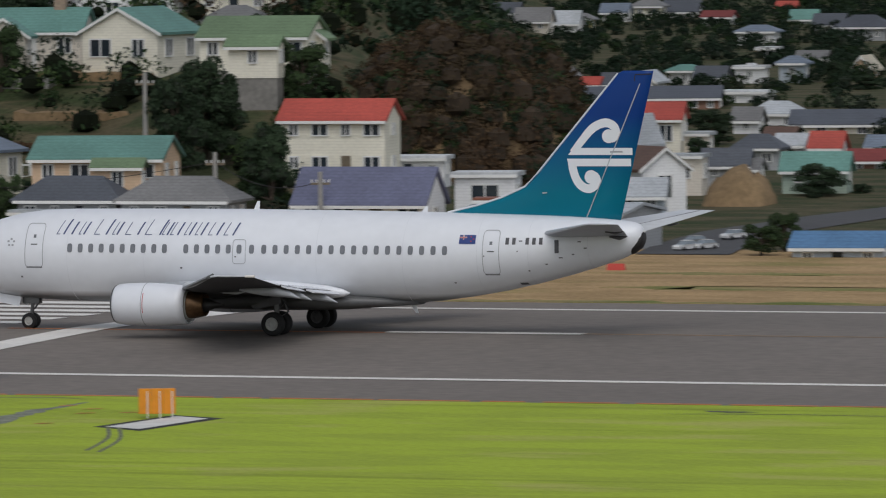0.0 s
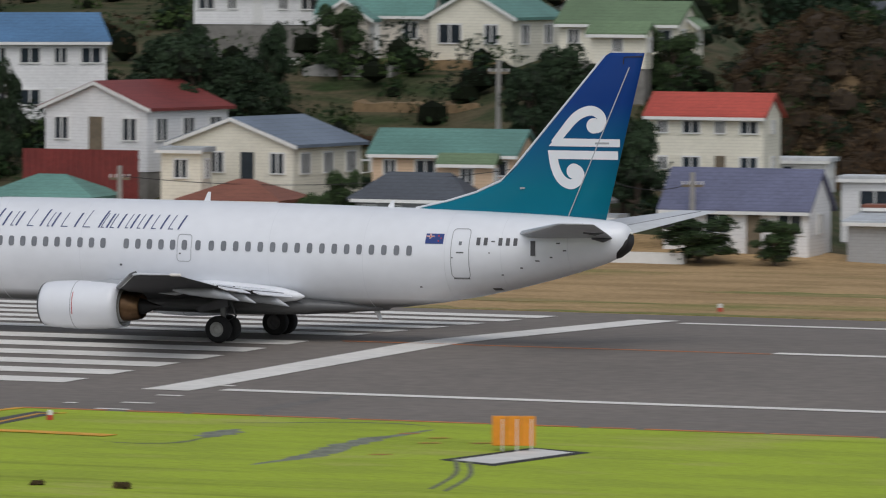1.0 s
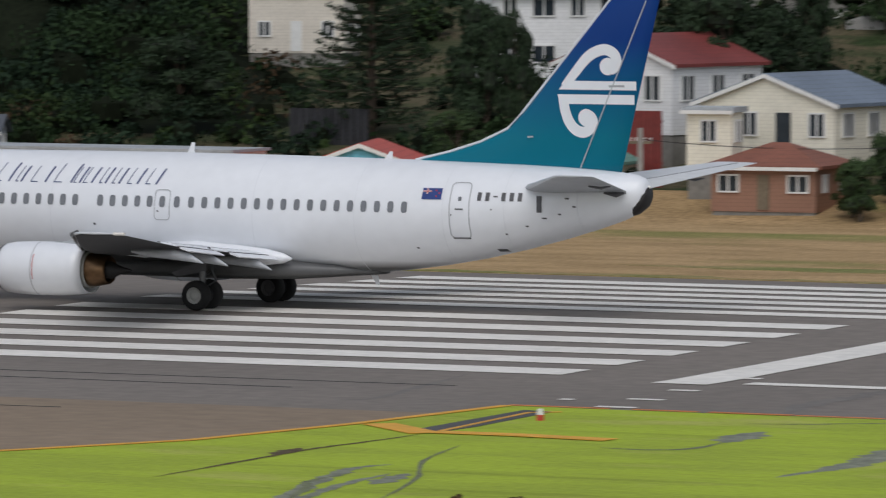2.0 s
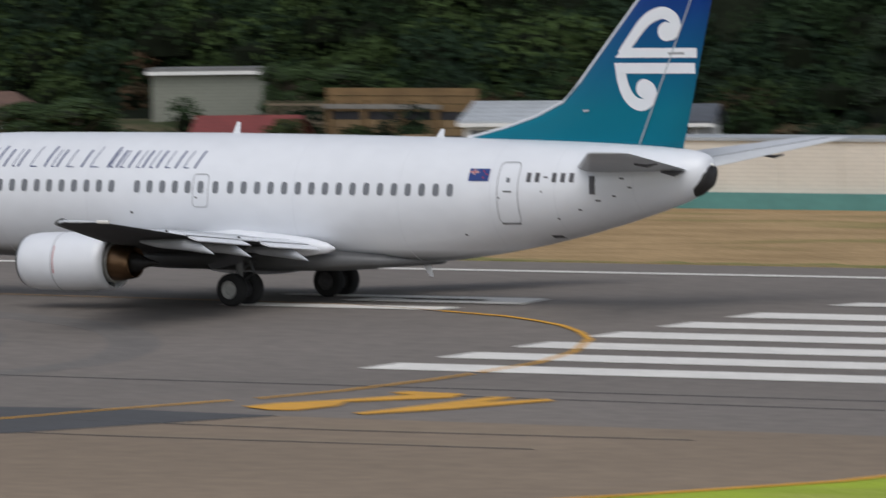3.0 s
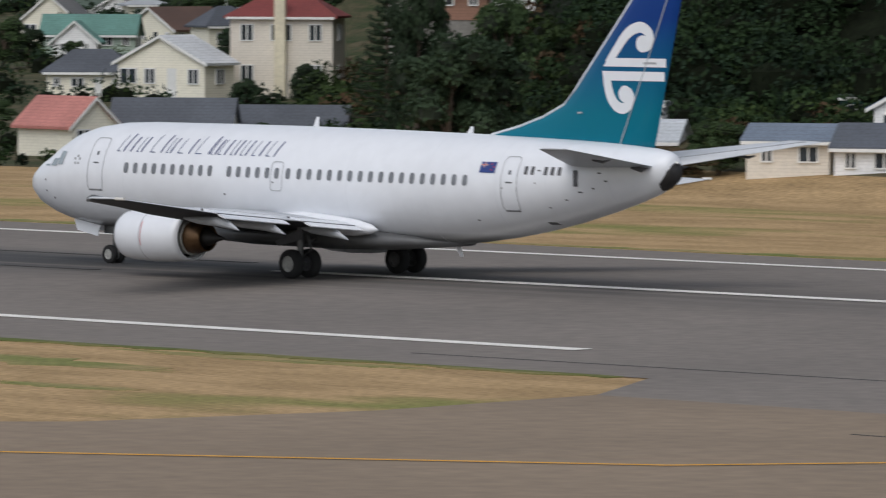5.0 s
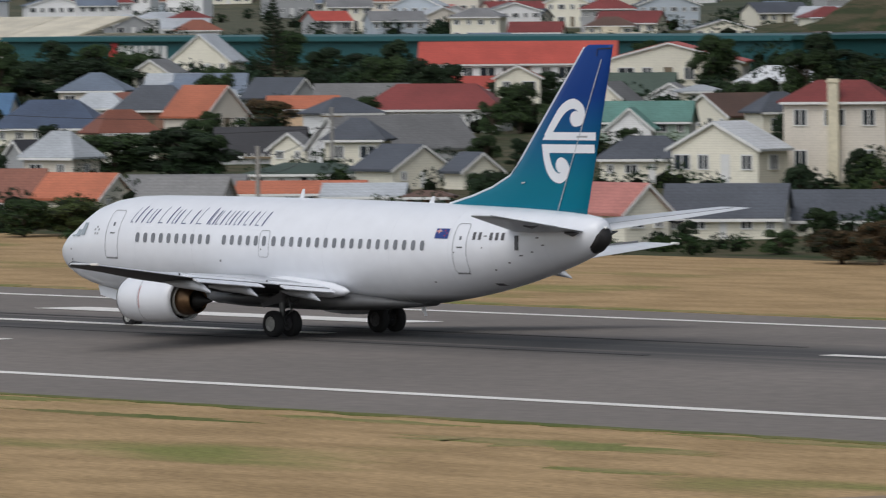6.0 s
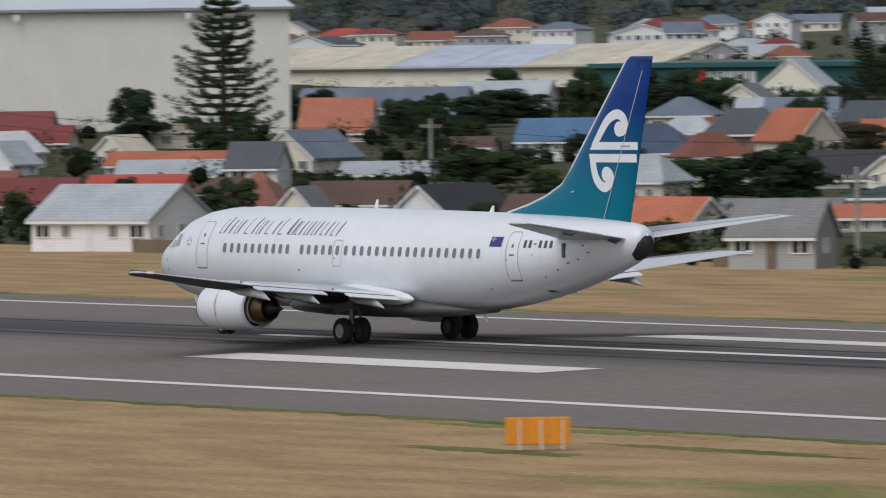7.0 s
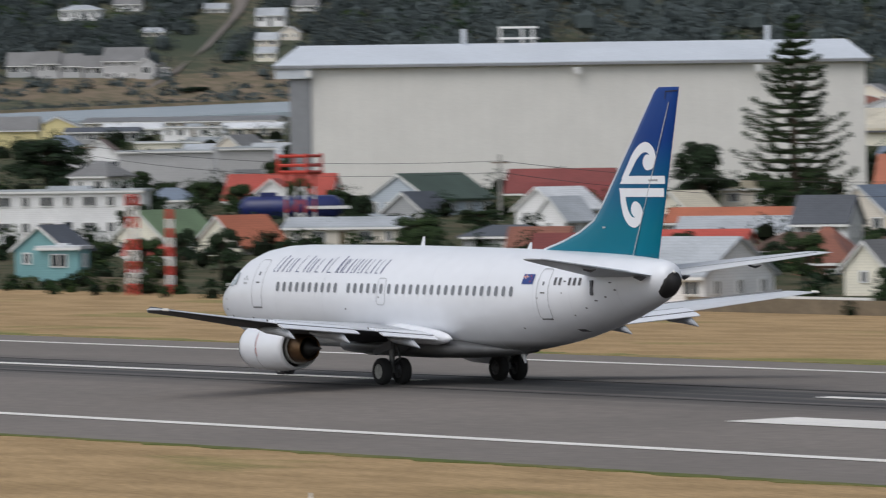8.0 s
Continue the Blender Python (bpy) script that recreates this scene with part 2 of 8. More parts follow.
def part(name, bm, material, parent, label="", smooth_faces=False):
    ob = link(name, bm, material, parent, smooth_faces)
    return tagged(ob, label) if label else ob


def grid_sheet(xs, ys, zf):
    verts = [(x, y, zf(x, y)) for y in ys for x in xs]
    w = len(xs)
    faces = [(j * w + i, j * w + i + 1, (j + 1) * w + i + 1, (j + 1) * w + i) for j in range(len(ys) - 1) for i in range(w - 1)]
    return verts, faces


def steps(*spans):
    out = []
    for a, b, n in spans:
        out += [a + (b - a) * k / n for k in range(n)]
    return out + [spans[-1][1]]


gx = steps((-2800, -900, 24), (-900, -420, 40), (-420, 40, 115), (40, 1200, 20))
gy = steps((-900, 120, 10), (120, 240, 6), (240, 350, 40), (350, 600, 30), (600, 2600, 40))
gv, gf = grid_sheet(gx, gy, lambda x, y: land(x, y))
gm = bpy.data.meshes.new("ground")
gm.from_pydata(gv, [], gf)
ground = tagged(new("ground", gm), "dry airfield grass running up to garden-covered slopes", "ground", kind="structure")
gm.materials.append(M_DRY), gm.materials.append(M_LAND), gm.materials.append(M_HILL)
for f in gm.polygons:
    f.use_smooth = True
    far = math.hypot(f.center.x, f.center.y) > 1120
    f.material_index = 2 if far and f.center.y > 250 else 1 if f.center.y > 250 and not (f.center.y < 254 and f.center.x < -300) else 0


def camber(y):
    """Height of the cambered runway above its edges."""
    return max(0.0, 0.36 - 0.0157 * math.hypot(y - 177.6, 1.5))


def slab(name, outline, z, material, label, category, thick=0.02):
    """A flat sheet of paving or paint with a real edge."""
    bm = bmesh.new()
    face = bm.faces.new([bm.verts.new((x, y, z + camber(y))) for x, y in outline])
    low = bmesh.ops.extrude_face_region(bm, geom=[face])["geom"]
    bmesh.ops.translate(bm, verts=[v for v in low if isinstance(v, bmesh.types.BMVert)], vec=(0, 0, -thick))
    return tagged(link(name, bm, material), label, category, kind="structure")


def bar(name, x0, x1, y0, y1, z=0.05, material=None, label="", category="marking"):
    return slab(name, [(x0, y0), (x1, y0), (x1, y1), (x0, y1)], z, material or M_WHITE, label, category, 0.012)


def stripe(name, pts, width, z, material, label, category="marking", taper=False):
    """A painted line of even width through points."""
    bm = bmesh.new()
    left, right = [], []
    for i, p in enumerate(pts):
        a, b = Vector(pts[max(0, i - 1)]), Vector(pts[min(len(pts) - 1, i + 1)])
        n = (b - a).normalized()
        w = width / 2
        left.append(bm.verts.new((p[0] - n.y * w, p[1] + n.x * w, z + camber(p[1] + n.x * w))))
        right.append(bm.verts.new((p[0] + n.y * w, p[1] - n.x * w, z + camber(p[1] - n.x * w))))
    for i in range(len(pts) - 1):
        bm.faces.new((left[i], left[i + 1], right[i + 1], right[i]))
    low = bmesh.ops.extrude_face_region(bm, geom=bm.faces[:])["geom"]
    bmesh.ops.translate(bm, verts=[v for v in low if isinstance(v, bmesh.types.BMVert)], vec=(0, 0, -0.012))
    return tagged(link(name, bm, material), label, category, kind="structure")


# the runway is cambered: two falls from a ridge, level shoulders
bm = bmesh.new()
bm.faces.new([bm.verts.new((x, y, 0.02)) for x, y in ((-1400, 146.2), (-137, 146.0), (-133, 139.7), (-74.8, 139.7), (-74.6, 142.8), (700, 143.4), (700, 154.0), (-1400, 154.0))])
lines = [[bm.verts.new((x, y, 0.02 + camber(y))) for x in (-1400, 700)] for y in [154 + k for k in range(48)] + [204.2]]
for p, q in zip(lines, lines[1:]):
    bm.faces.new((p[0], p[1], q[1], q[0]))
tagged(link("runway", bm, M_TAR, None, True), "grey grooved asphalt runway with faded shoulders", "runway", kind="structure")
slab("taxiway", [(-133, 139.7), (-132.6, 131), (-134.8, 122.4), (-139.6, 117.4), (-165, 102), (-300, 30), (-300, -60), (-84, -60), (-83, 108), (-81.2, 119), (-79, 122.8), (-76.6, 127.8), (-75.5, 134.8), (-74.8, 139.7)],
     0.02, M_TAR_OLD, "brown weathered asphalt taxiway beside the runway", "taxiway")
slab("asphalt_patch", [(-114, 138.6), (-108.2, 139.6), (-106, 140.1), (-100, 139.7), (-102.8, 132.4), (-106, 131.4), (-113, 133.5)], 0.035, M_TAR_NEW, "darker patched asphalt on the taxiway", "asphalt patch")
slab("green_verge", [(-74.9, 143.0), (-75.4, 134.8), (-76.6, 127.8), (-79, 122.8), (-81.2, 119), (-83, 108), (-84, -60), (700, -60), (700, 143.2)],
     0.03, M_LIME, "bright green dyed grass verge", "grass verge", 0.03)

# runway paint
for y in [156.0 + 3.82 * k for k in range(6)] + [181.0 + 3.82 * k for k in range(6)]:
    tagged(bar("threshold_bar", -108.0, -79.2, y - 0.95, y + 0.95, 0.05, None, "white painted threshold bar on asphalt"), group="threshold bars")
stripe("threshold_line", [(-74.4, 153.2 + 1.0 * k) for k in range(48)], 1.8, 0.05, M_WHITE, "white stripe painted across the runway")
for x0, x1, y in ((-72.6, 700, 154.2), (-1400, -147.6, 154.4), (-72.6, 700, 198.2), (-1400, -110.5, 198.2)):
    bar("edge_line", x0, x1, y - 0.42, y + 0.42, 0.05, None, "white runway edge line")
for x0, x1 in ((-60.7, -51.9), (-184.3, -141.0), (-254.0, -212.0), (-323.2, -281.1), (-392.7, -350.2), (-20, 24)):
    bar("centre_dash", x0, x1, 176.7, 177.45, 0.052, None, "white runway centre line dash")
bar("centre_thread", -51.9, -20, 177.0, 177.12, 0.05, M_THREAD, "thin worn yellow centre line")
bar("centre_thread", -78, -60.7, 176.6, 176.72, 0.05, M_ORANGE_LINE, "thin worn orange centre line")
bar("aiming_mark", -242.5, -220.0, 165.2, 168.0, 0.052, None, "broad white aiming rectangle on the runway")
bar("aiming_mark", -242.2, -219.0, 186.2, 189.0, 0.052, None, "broad white aiming rectangle on the runway")
slab("runway_numeral", [(-126.5, 174.4), (-118.5, 174.4), (-118.3, 175.5), (-126.3, 175.5)], 0.053, M_WHITE, "white painted runway numeral stroke", "numeral", 0.012)
slab("runway_numeral", [(-123.8, 177.2), (-117.2, 177.2), (-118.2, 180.2), (-127.8, 180.3), (-127.6, 179.3), (-119.6, 179.1), (-119.2, 178.0), (-122.3, 178.0), (-122.4, 178.6), (-123.7, 178.6)], 0.06, M_WHITE, "white painted runway numeral", "numeral", 0.012)
stripe("taxi_line", [(-150, 100.2), (-132.1, 111.1), (-113.9, 122.1), (-108.4, 130), (-105.8, 136.4), (-105.1, 140.1), (-104.2, 143.6)],
       0.16, 0.055, M_YELLOW, "thin worn yellow taxi guide line")
stripe("taxi_line", [(-103.9, 144.4), (-103.5, 147.7), (-103.6, 151.9), (-103.9, 154.4)], 0.17, 0.055, M_YELLOW, "yellow taxi guide line curving onto the runway")
stripe("taxi_line", [(-104.0, 154.9), (-104.2, 158.0), (-105.3, 161.6), (-107.4, 165.7), (-109.2, 168.0), (-111.1, 170.0), (-113.0, 171.5), (-114.8, 172.7), (-118.1, 174.1)],
       0.2, 0.055, M_YELLOW, "yellow taxi guide line curving along the runway")
stripe("centre_thread", [(-118.3, 174.2), (-122.8, 175.7), (-130.7, 176.3), (-141.1, 177.0)], 0.10, 0.055, M_THREAD, "thin worn orange centre line")
slab("painted_letter", [(-102.5, 141.8), (-102.4, 143.1), (-101.6, 144.6), (-100.8, 147.0), (-101.7, 147.3), (-101.7, 148.0), (-99.7, 147.7), (-99.3, 146.5), (-101.0, 144.2), (-100.4, 143.0), (-100.5, 141.3), (-101.2, 141.1)],
     0.055, M_YELLOW, "yellow painted taxiway letter shape", "letter", 0.012)
slab("painted_letter", [(-98.5, 140.9), (-98.4, 143.2), (-98.4, 147.1), (-97.8, 147.1), (-97.6, 145.2), (-96.6, 147.0), (-96.2, 146.5), (-97.0, 143.1), (-98.1, 140.7)],
     0.055, M_YELLOW, "yellow painted taxiway letter shape", "letter", 0.012)
stripe("verge_line", [(-84.1, 90), (-83.1, 108), (-81.3, 119), (-79.1, 122.8), (-76.7, 127.8), (-75.55, 134.8), (-74.9, 142.9)], 0.35, 0.055, M_YELLOW, "yellow line round the grass verge")
stripe("hold_bar", [(-74.9, 135.1), (-72.2, 132.7)], 0.95, 0.06, M_YELLOW, "yellow hold bar across the verge corner")
stripe("hold_bar", [(-72.2, 133.15), (-69.8, 133.2), (-66.7, 132.8)], 0.8, 0.064, M_YELLOW, "yellow hold bar running into the verge")
stripe("verge_line", [(-72.2, 133.6), (-73.1, 140.7), (-72.4, 141.3)], 0.16, 0.058, M_YELLOW, "thin yellow line beside the verge corner")
slab("asphalt_patch", [(-73.1, 133.7), (-73.7, 141.6), (-72.7, 141.4), (-72.1, 135.6), (-72.1, 133.6)], 0.045, M_TAR_NEW, "dark asphalt wedge at the verge corner", "asphalt patch")
g = random.Random(29)
x = -74.9
while x < -8:
    ln = g.uniform(0.8, 5.0)
    bar("verge_edge", x, x + ln, 143.0 + 0.0006 * (x + 75), 143.24 + 0.0006 * (x + 75) + g.uniform(-0.06, 0.05), 0.055, M_ORANGE_LINE, "worn orange paint along the verge")
    x += ln + g.uniform(0.05, 0.9)
bar("verge_edge", -8, 700, 143.1, 143.4, 0.055, M_ORANGE_LINE, "worn orange paint along the verge")
for x0, x1, y in ((-72.5, -71.3, 143.8), (-73.0, -71.9, 146.9), (-73.5, -72.6, 150.7), (-74.7, -74.3, 145.9), (-73.7, -73.0, 155.9)):
    bar("paint_fragment", x0, x1, y - 0.16, y + 0.16, 0.05, None, "worn fragment of white paint on asphalt")


# ---- the suburb behind the airfield ----
WALLS = {"olive_grey": (0.23, 0.24, 0.20), "concrete_grey": (0.50, 0.50, 0.505), "white": (0.88, 0.88, 0.88), "cream": (0.87, 0.83, 0.70), "peach": (0.78, 0.56, 0.37), "yellow": (0.74, 0.64, 0.33), "grey": (0.40, 0.41, 0.42), "beige": (0.76, 0.70, 0.61),
         "pale_blue": (0.50, 0.56, 0.62), "turquoise": (0.20, 0.40, 0.42), "cyan": (0.16, 0.50, 0.66), "pink": (0.62, 0.46, 0.40), "brick": (0.30, 0.16, 0.11), "pale_green": (0.42, 0.52, 0.44), "dark_green": (0.022, 0.115, 0.125), "navy": (0.012, 0.02, 0.09)}
ROOFS = {"steel_blue": (0.07, 0.10, 0.165), "red": (0.46, 0.078, 0.055), "dark_red": (0.22, 0.045, 0.04), "orange": (0.50, 0.16, 0.085), "teal": (0.13, 0.28, 0.24), "green": (0.16, 0.24, 0.13), "slate": (0.085, 0.095, 0.115),
         "blue_grey": (0.17, 0.21, 0.27), "grey": (0.20, 0.20, 0.20), "pale_grey": (0.46, 0.49, 0.52), "brown": (0.13, 0.075, 0.055), "black": (0.035, 0.035, 0.04), "blue": (0.09, 0.20, 0.36),
         "purple": (0.14, 0.15, 0.24), "pink": (0.50, 0.20, 0.17), "rust": (0.26, 0.095, 0.06), "white": (0.70, 0.72, 0.74), "dark_green": (0.06, 0.09, 0.07), "tan": (0.66, 0.60, 0.47), "pale_blue": (0.52, 0.58, 0.68)}
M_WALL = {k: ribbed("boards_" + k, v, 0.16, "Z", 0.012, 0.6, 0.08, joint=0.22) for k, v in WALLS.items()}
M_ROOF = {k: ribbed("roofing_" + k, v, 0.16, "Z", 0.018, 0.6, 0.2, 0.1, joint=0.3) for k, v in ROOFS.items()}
M_TRIM = mat("white_trim", (0.76, 0.76, 0.74), 0.5, 0.06, 1.0, 6.0)
M_PANE = mat("house_window_glass", (0.035, 0.045, 0.055), 0.1, 0.3, 0.4, 2.0)
M_BASE = mat("foundation_concrete", (0.24, 0.23, 0.21), 0.9, 0.2, 0.6, 4.0, 0.2)
M_RENDER = mat("cream_render", (0.72, 0.66, 0.50), 0.9, 0.12, 0.6, 5.0, 0.15)
M_BRICK = mat("chimney_brick", (0.32, 0.24, 0.18), 0.9, 0.25, 1.0, 8.0, 0.3)
M_WOOD = mat("weathered_timber", (0.20, 0.16, 0.11), 0.85, 0.25, 1.0, 8.0, 0.2)
M_CONC = mat("weathered_concrete", (0.34, 0.33, 0.31), 0.9, 0.15, 0.3, 3.0, 0.2)
# the far tone has distance haze mixed into its leaf colour
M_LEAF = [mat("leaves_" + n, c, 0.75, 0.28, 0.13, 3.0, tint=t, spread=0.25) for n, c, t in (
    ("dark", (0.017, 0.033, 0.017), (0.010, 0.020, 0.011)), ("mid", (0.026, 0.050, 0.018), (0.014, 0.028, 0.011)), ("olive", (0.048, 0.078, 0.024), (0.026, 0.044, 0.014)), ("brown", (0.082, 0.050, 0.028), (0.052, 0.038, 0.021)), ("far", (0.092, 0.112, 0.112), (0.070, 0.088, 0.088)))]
for m in M_LEAF:
    m.node_tree.nodes["Principled BSDF"].inputs["Specular IOR Level"].default_value = 0.12
M_TREE = [mat("tree_leaves_" + n, c, 0.7, 0.3, 0.25, 4.0, tint=t, spread=0.2) for n, c, t in (
    ("dark", (0.034, 0.056, 0.028), (0.022, 0.038, 0.020)), ("mid", (0.050, 0.082, 0.032), (0.032, 0.054, 0.022)), ("olive", (0.066, 0.088, 0.030), (0.040, 0.054, 0.020)), ("brown", (0.11, 0.075, 0.040), (0.06, 0.045, 0.025)))]
for m in M_TREE:
    m.node_tree.nodes["Principled BSDF"].inputs["Specular IOR Level"].default_value = 0.15
# M_HOLLOW and M_UNDER: near-black colours standing in for shade inside crowns and bush
M_HOLLOW = mat("painted_crown_shade", (0.020, 0.030, 0.016), 0.95, 0.3, 0.5, 3.0, 0.3)
M_BARK = mat("bark", (0.10, 0.075, 0.055), 0.95, 0.3, 2.0, 10.0, 0.4)
M_UNDER = mat("painted_undergrowth_shade", (0.011, 0.015, 0.008), 0.95, 0.4, 0.5, 3.0, 0.4)
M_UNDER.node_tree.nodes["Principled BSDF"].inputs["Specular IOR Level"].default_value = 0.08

cache, BUILT = {}, []


def window_meshes(w, h):
    key = (round(w, 1), round(h, 1))
    if key not in cache:
        w, h = key
        bm = bmesh.new()
        for x0, x1, z0, z1 in ((-w / 2, w / 2, h / 2 - 0.07, h / 2), (-w / 2, w / 2, -h / 2, -h / 2 + 0.07), (-w / 2, -w / 2 + 0.09, -h / 2 + 0.07, h / 2 - 0.07), (w / 2 - 0.09, w / 2, -h / 2 + 0.07, h / 2 - 0.07), (-0.04, 0.04, -h / 2 + 0.07, h / 2 - 0.07)):
            box(bm, x0, x1, -0.09, 0.02, z0, z1)
        f = bpy.data.meshes.new("window_frame")
        bm.to_mesh(f), bm.free()
        f.materials.append(M_TRIM)
        bm = bmesh.new()
        box(bm, -w / 2 + 0.05, w / 2 - 0.05, -0.045, 0.02, -h / 2 + 0.05, h / 2 - 0.05)
        p = bpy.data.meshes.new("pane")
        bm.to_mesh(p), bm.free()
        p.materials.append(M_PANE)
        cache[key] = (f, p)
    return cache[key]


def add_window(parent, x, y, z, w, h, turn):
    f, p = window_meshes(w, h)
    a = new("window", f)
    a.parent = parent
    a.matrix_basis = pose(x, y, z, 0, 0, turn)
    b = new("pane", p)
    b.parent = a
    return a


def house(x, y, z, w, d, h, rise, yaw, kind, wall, roof, foot=2.0, windows=True, chimney=False, name="house", eave=0.35, extra=""):
    """A house: gable along its width (gx), gable to the front (gy), hipped, or flat; the front looks down local -y."""
    root = new(name)
    BUILT.append((x, y, max(w, d)))
    root.matrix_basis = pose(x, y, z, 0, 0, yaw)
    a, b = w / 2, d / 2
    bm = bmesh.new()
    v = {}
    for i, (px, py) in enumerate(((-a, -b), (a, -b), (a, b), (-a, b))):
        v[i], v[i + 4] = bm.verts.new((px, py, -0.05)), bm.verts.new((px, py, h))
    bm.faces.new([v[0], v[1], v[2], v[3]])
    quads = [(0, 1, 5, 4), (1, 2, 6, 5), (2, 3, 7, 6), (3, 0, 4, 7)]
    if kind == "gx":
        r0, r1 = bm.verts.new((-a, 0, h + rise)), bm.verts.new((a, 0, h + rise))
        bm.faces.new((v[0], v[1], v[5], v[4])), bm.faces.new((v[2], v[3], v[7], v[6]))
        bm.faces.new((v[1], v[2], v[6], r1, v[5])), bm.faces.new((v[3], v[0], v[4], r0, v[7]))
        bm.faces.new((v[4], v[5], r1, r0)), bm.faces.new((v[6], v[7], r0, r1))
    elif kind == "gy":
        r0, r1 = bm.verts.new((0, -b, h + rise)), bm.verts.new((0, b, h + rise))
        bm.faces.new((v[0], v[1], v[5], r0, v[4])), bm.faces.new((v[2], v[3], v[7], r1, v[6]))
        bm.faces.new((v[1], v[2], v[6], v[5])), bm.faces.new((v[3], v[0], v[4], v[7]))
        bm.faces.new((v[4], r0, r1, v[7])), bm.faces.new((v[5], v[6], r1, r0))
    else:
        for q in quads:
            bm.faces.new([v[k] for k in q])
        bm.faces.new((v[4], v[5], v[6], v[7]))
    body = part("wall", bm, M_WALL[wall], root)
    bm = bmesh.new()
    box(bm, -a + 0.05, a - 0.05, -b + 0.05, b - 0.05, -foot, -0.03)
    part("foundation", bm, M_BASE, root)
    # roof as a solid shell above the walls
    bm = bmesh.new()
    e, k, lift = eave, rise / (b if kind == "gx" else a), 0.03
    if kind == "gx":
        prof = [(-b - e, h - e * k), (0, h + rise), (b + e, h - e * k)]
        loops = [[(sx * (a + e * 0.6), p, q + lift) for p, q in prof] + [(sx * (a + e * 0.6), p, q + lift + 0.16) for p, q in reversed(prof)] for sx in (-1, 1)]
        rings(bm, loops)
    elif kind == "gy":
        prof = [(-a - e, h - e * k), (0, h + rise), (a + e, h - e * k)]
        loops = [[(p, sy * (b + e * 0.6), q + lift) for p, q in prof] + [(p, sy * (b + e * 0.6), q + lift + 0.16) for p, q in reversed(prof)] for sy in (-1, 1)]
        rings(bm, loops)
    elif kind == "hip":
        m = min(a, b)
        lo = [bm.verts.new((sx * (a + e), sy * (b + e), h + 0.02)) for sx, sy in ((-1, -1), (1, -1), (1, 1), (-1, 1))]
        mid = [bm.verts.new((sx * (a + e), sy * (b + e), h + 0.16)) for sx, sy in ((-1, -1), (1, -1), (1, 1), (-1, 1))]
        g = max(0.15, a - m * 0.92) if a >= b else 0.0
        g2 = max(0.15, b - m * 0.92) if b > a else 0.0
        r0, r1 = bm.verts.new((-g, -g2, h + rise)), bm.verts.new((g, g2, h + rise))
        bm.faces.new(lo)
        for i in range(4):
            bm.faces.new((lo[i], lo[(i + 1) % 4], mid[(i + 1) % 4], mid[i]))
        if a >= b:
            for f in ((mid[0], mid[1], r1, r0), (mid[1], mid[2], r1), (mid[2], mid[3], r0, r1), (mid[3], mid[0], r0)):
                bm.faces.new(f)
        else:
            for f in ((mid[0], mid[1], r0), (mid[1], mid[2], r1, r0), (mid[2], mid[3], r1), (mid[3], mid[0], r0, r1)):
                bm.faces.new(f)
    else:
        box(bm, -a - e * 0.5, a + e * 0.5, -b - e * 0.5, b + e * 0.5, h + 0.02, h + 0.25)
        if rise > 0.3:
            box(bm, -a * 0.3, a * 0.25, -b * 0.5, b * 0.4, h + 0.25, h + rise)
    top = part("roof", bm, M_ROOF[roof], root)
    if kind == "gy":
        bm = bmesh.new()
        for sx in (-1, 1):
            rings(bm, [[(sx * (a + e), -b - e * 0.6 - 0.05, h - e * k - 0.05), (sx * (a + e), -b - e * 0.6 + 0.03, h - e * k - 0.05), (sx * (a + e), -b - e * 0.6 + 0.03, h - e * k + 0.13), (sx * (a + e), -b - e * 0.6 - 0.05, h - e * k + 0.13)],
                       [(0, -b - e * 0.6 - 0.05, h + rise - 0.02), (0, -b - e * 0.6 + 0.03, h + rise - 0.02), (0, -b - e * 0.6 + 0.03, h + rise + 0.16), (0, -b - e * 0.6 - 0.05, h + rise + 0.16)]])
        part("barge_board", bm, M_TRIM, root)
    else:
        bm = bmesh.new()
        zz = h - e * k + 0.02 if kind == "gx" else h + 0.01
        box(bm, -a - e * 0.5, a + e * 0.5, -b - e - 0.06, -b - e + 0.04, zz - 0.06, zz + 0.1)
        part("gutter", bm, M_TRIM, root)
    if chimney:
        bm = bmesh.new()
        box(bm, a * 0.35, a * 0.35 + 0.7, -0.3, 0.4, h, h + rise + 0.9)
        box(bm, a * 0.35 - 0.06, a * 0.35 + 0.76, -0.36, 0.46, h + rise + 0.72, h + rise + 0.84)
        part("chimney", bm, M_BRICK, root)
    if windows:
        tall = max(0.55, min(1.2, 0.42 * h if h < 3.3 else 0.21 * h))
        rows = [h * 0.86 - tall / 2] if h < 3.3 else [h * 0.93 - tall / 2, h * 0.42 - tall / 2]
        gap = 0.7 + tall * 1.0
        for zc in rows:
            n = max(1, int(w / gap))
            for i in range(n):
                xx = -a + w * (i + 0.5) / n
                if zc == rows[-1] and i == n // 2 and n > 2:
                    bm = bmesh.new()
                    box(bm, xx - tall * 0.36, xx + tall * 0.36, -b - 0.06, -b + 0.02, 0.05, zc + tall / 2)
                    part("door", bm, (M_WOOD, M_TRIM, M_PANE)[int(w * 10) % 3], root)
                else:
                    add_window(root, xx, -b, zc, tall * (0.85, 1.35)[(i + int(w * 7)) % 2], tall, 0)
            n = max(1, int(d / gap / 1.15)) if windows != "front" else 0
            for i in range(n):
                yy = -b + d * (i + 0.5) / n
                add_window(root, a, yy, zc, tall * 0.85, tall, 90)
    words = wall.replace("_", " ")
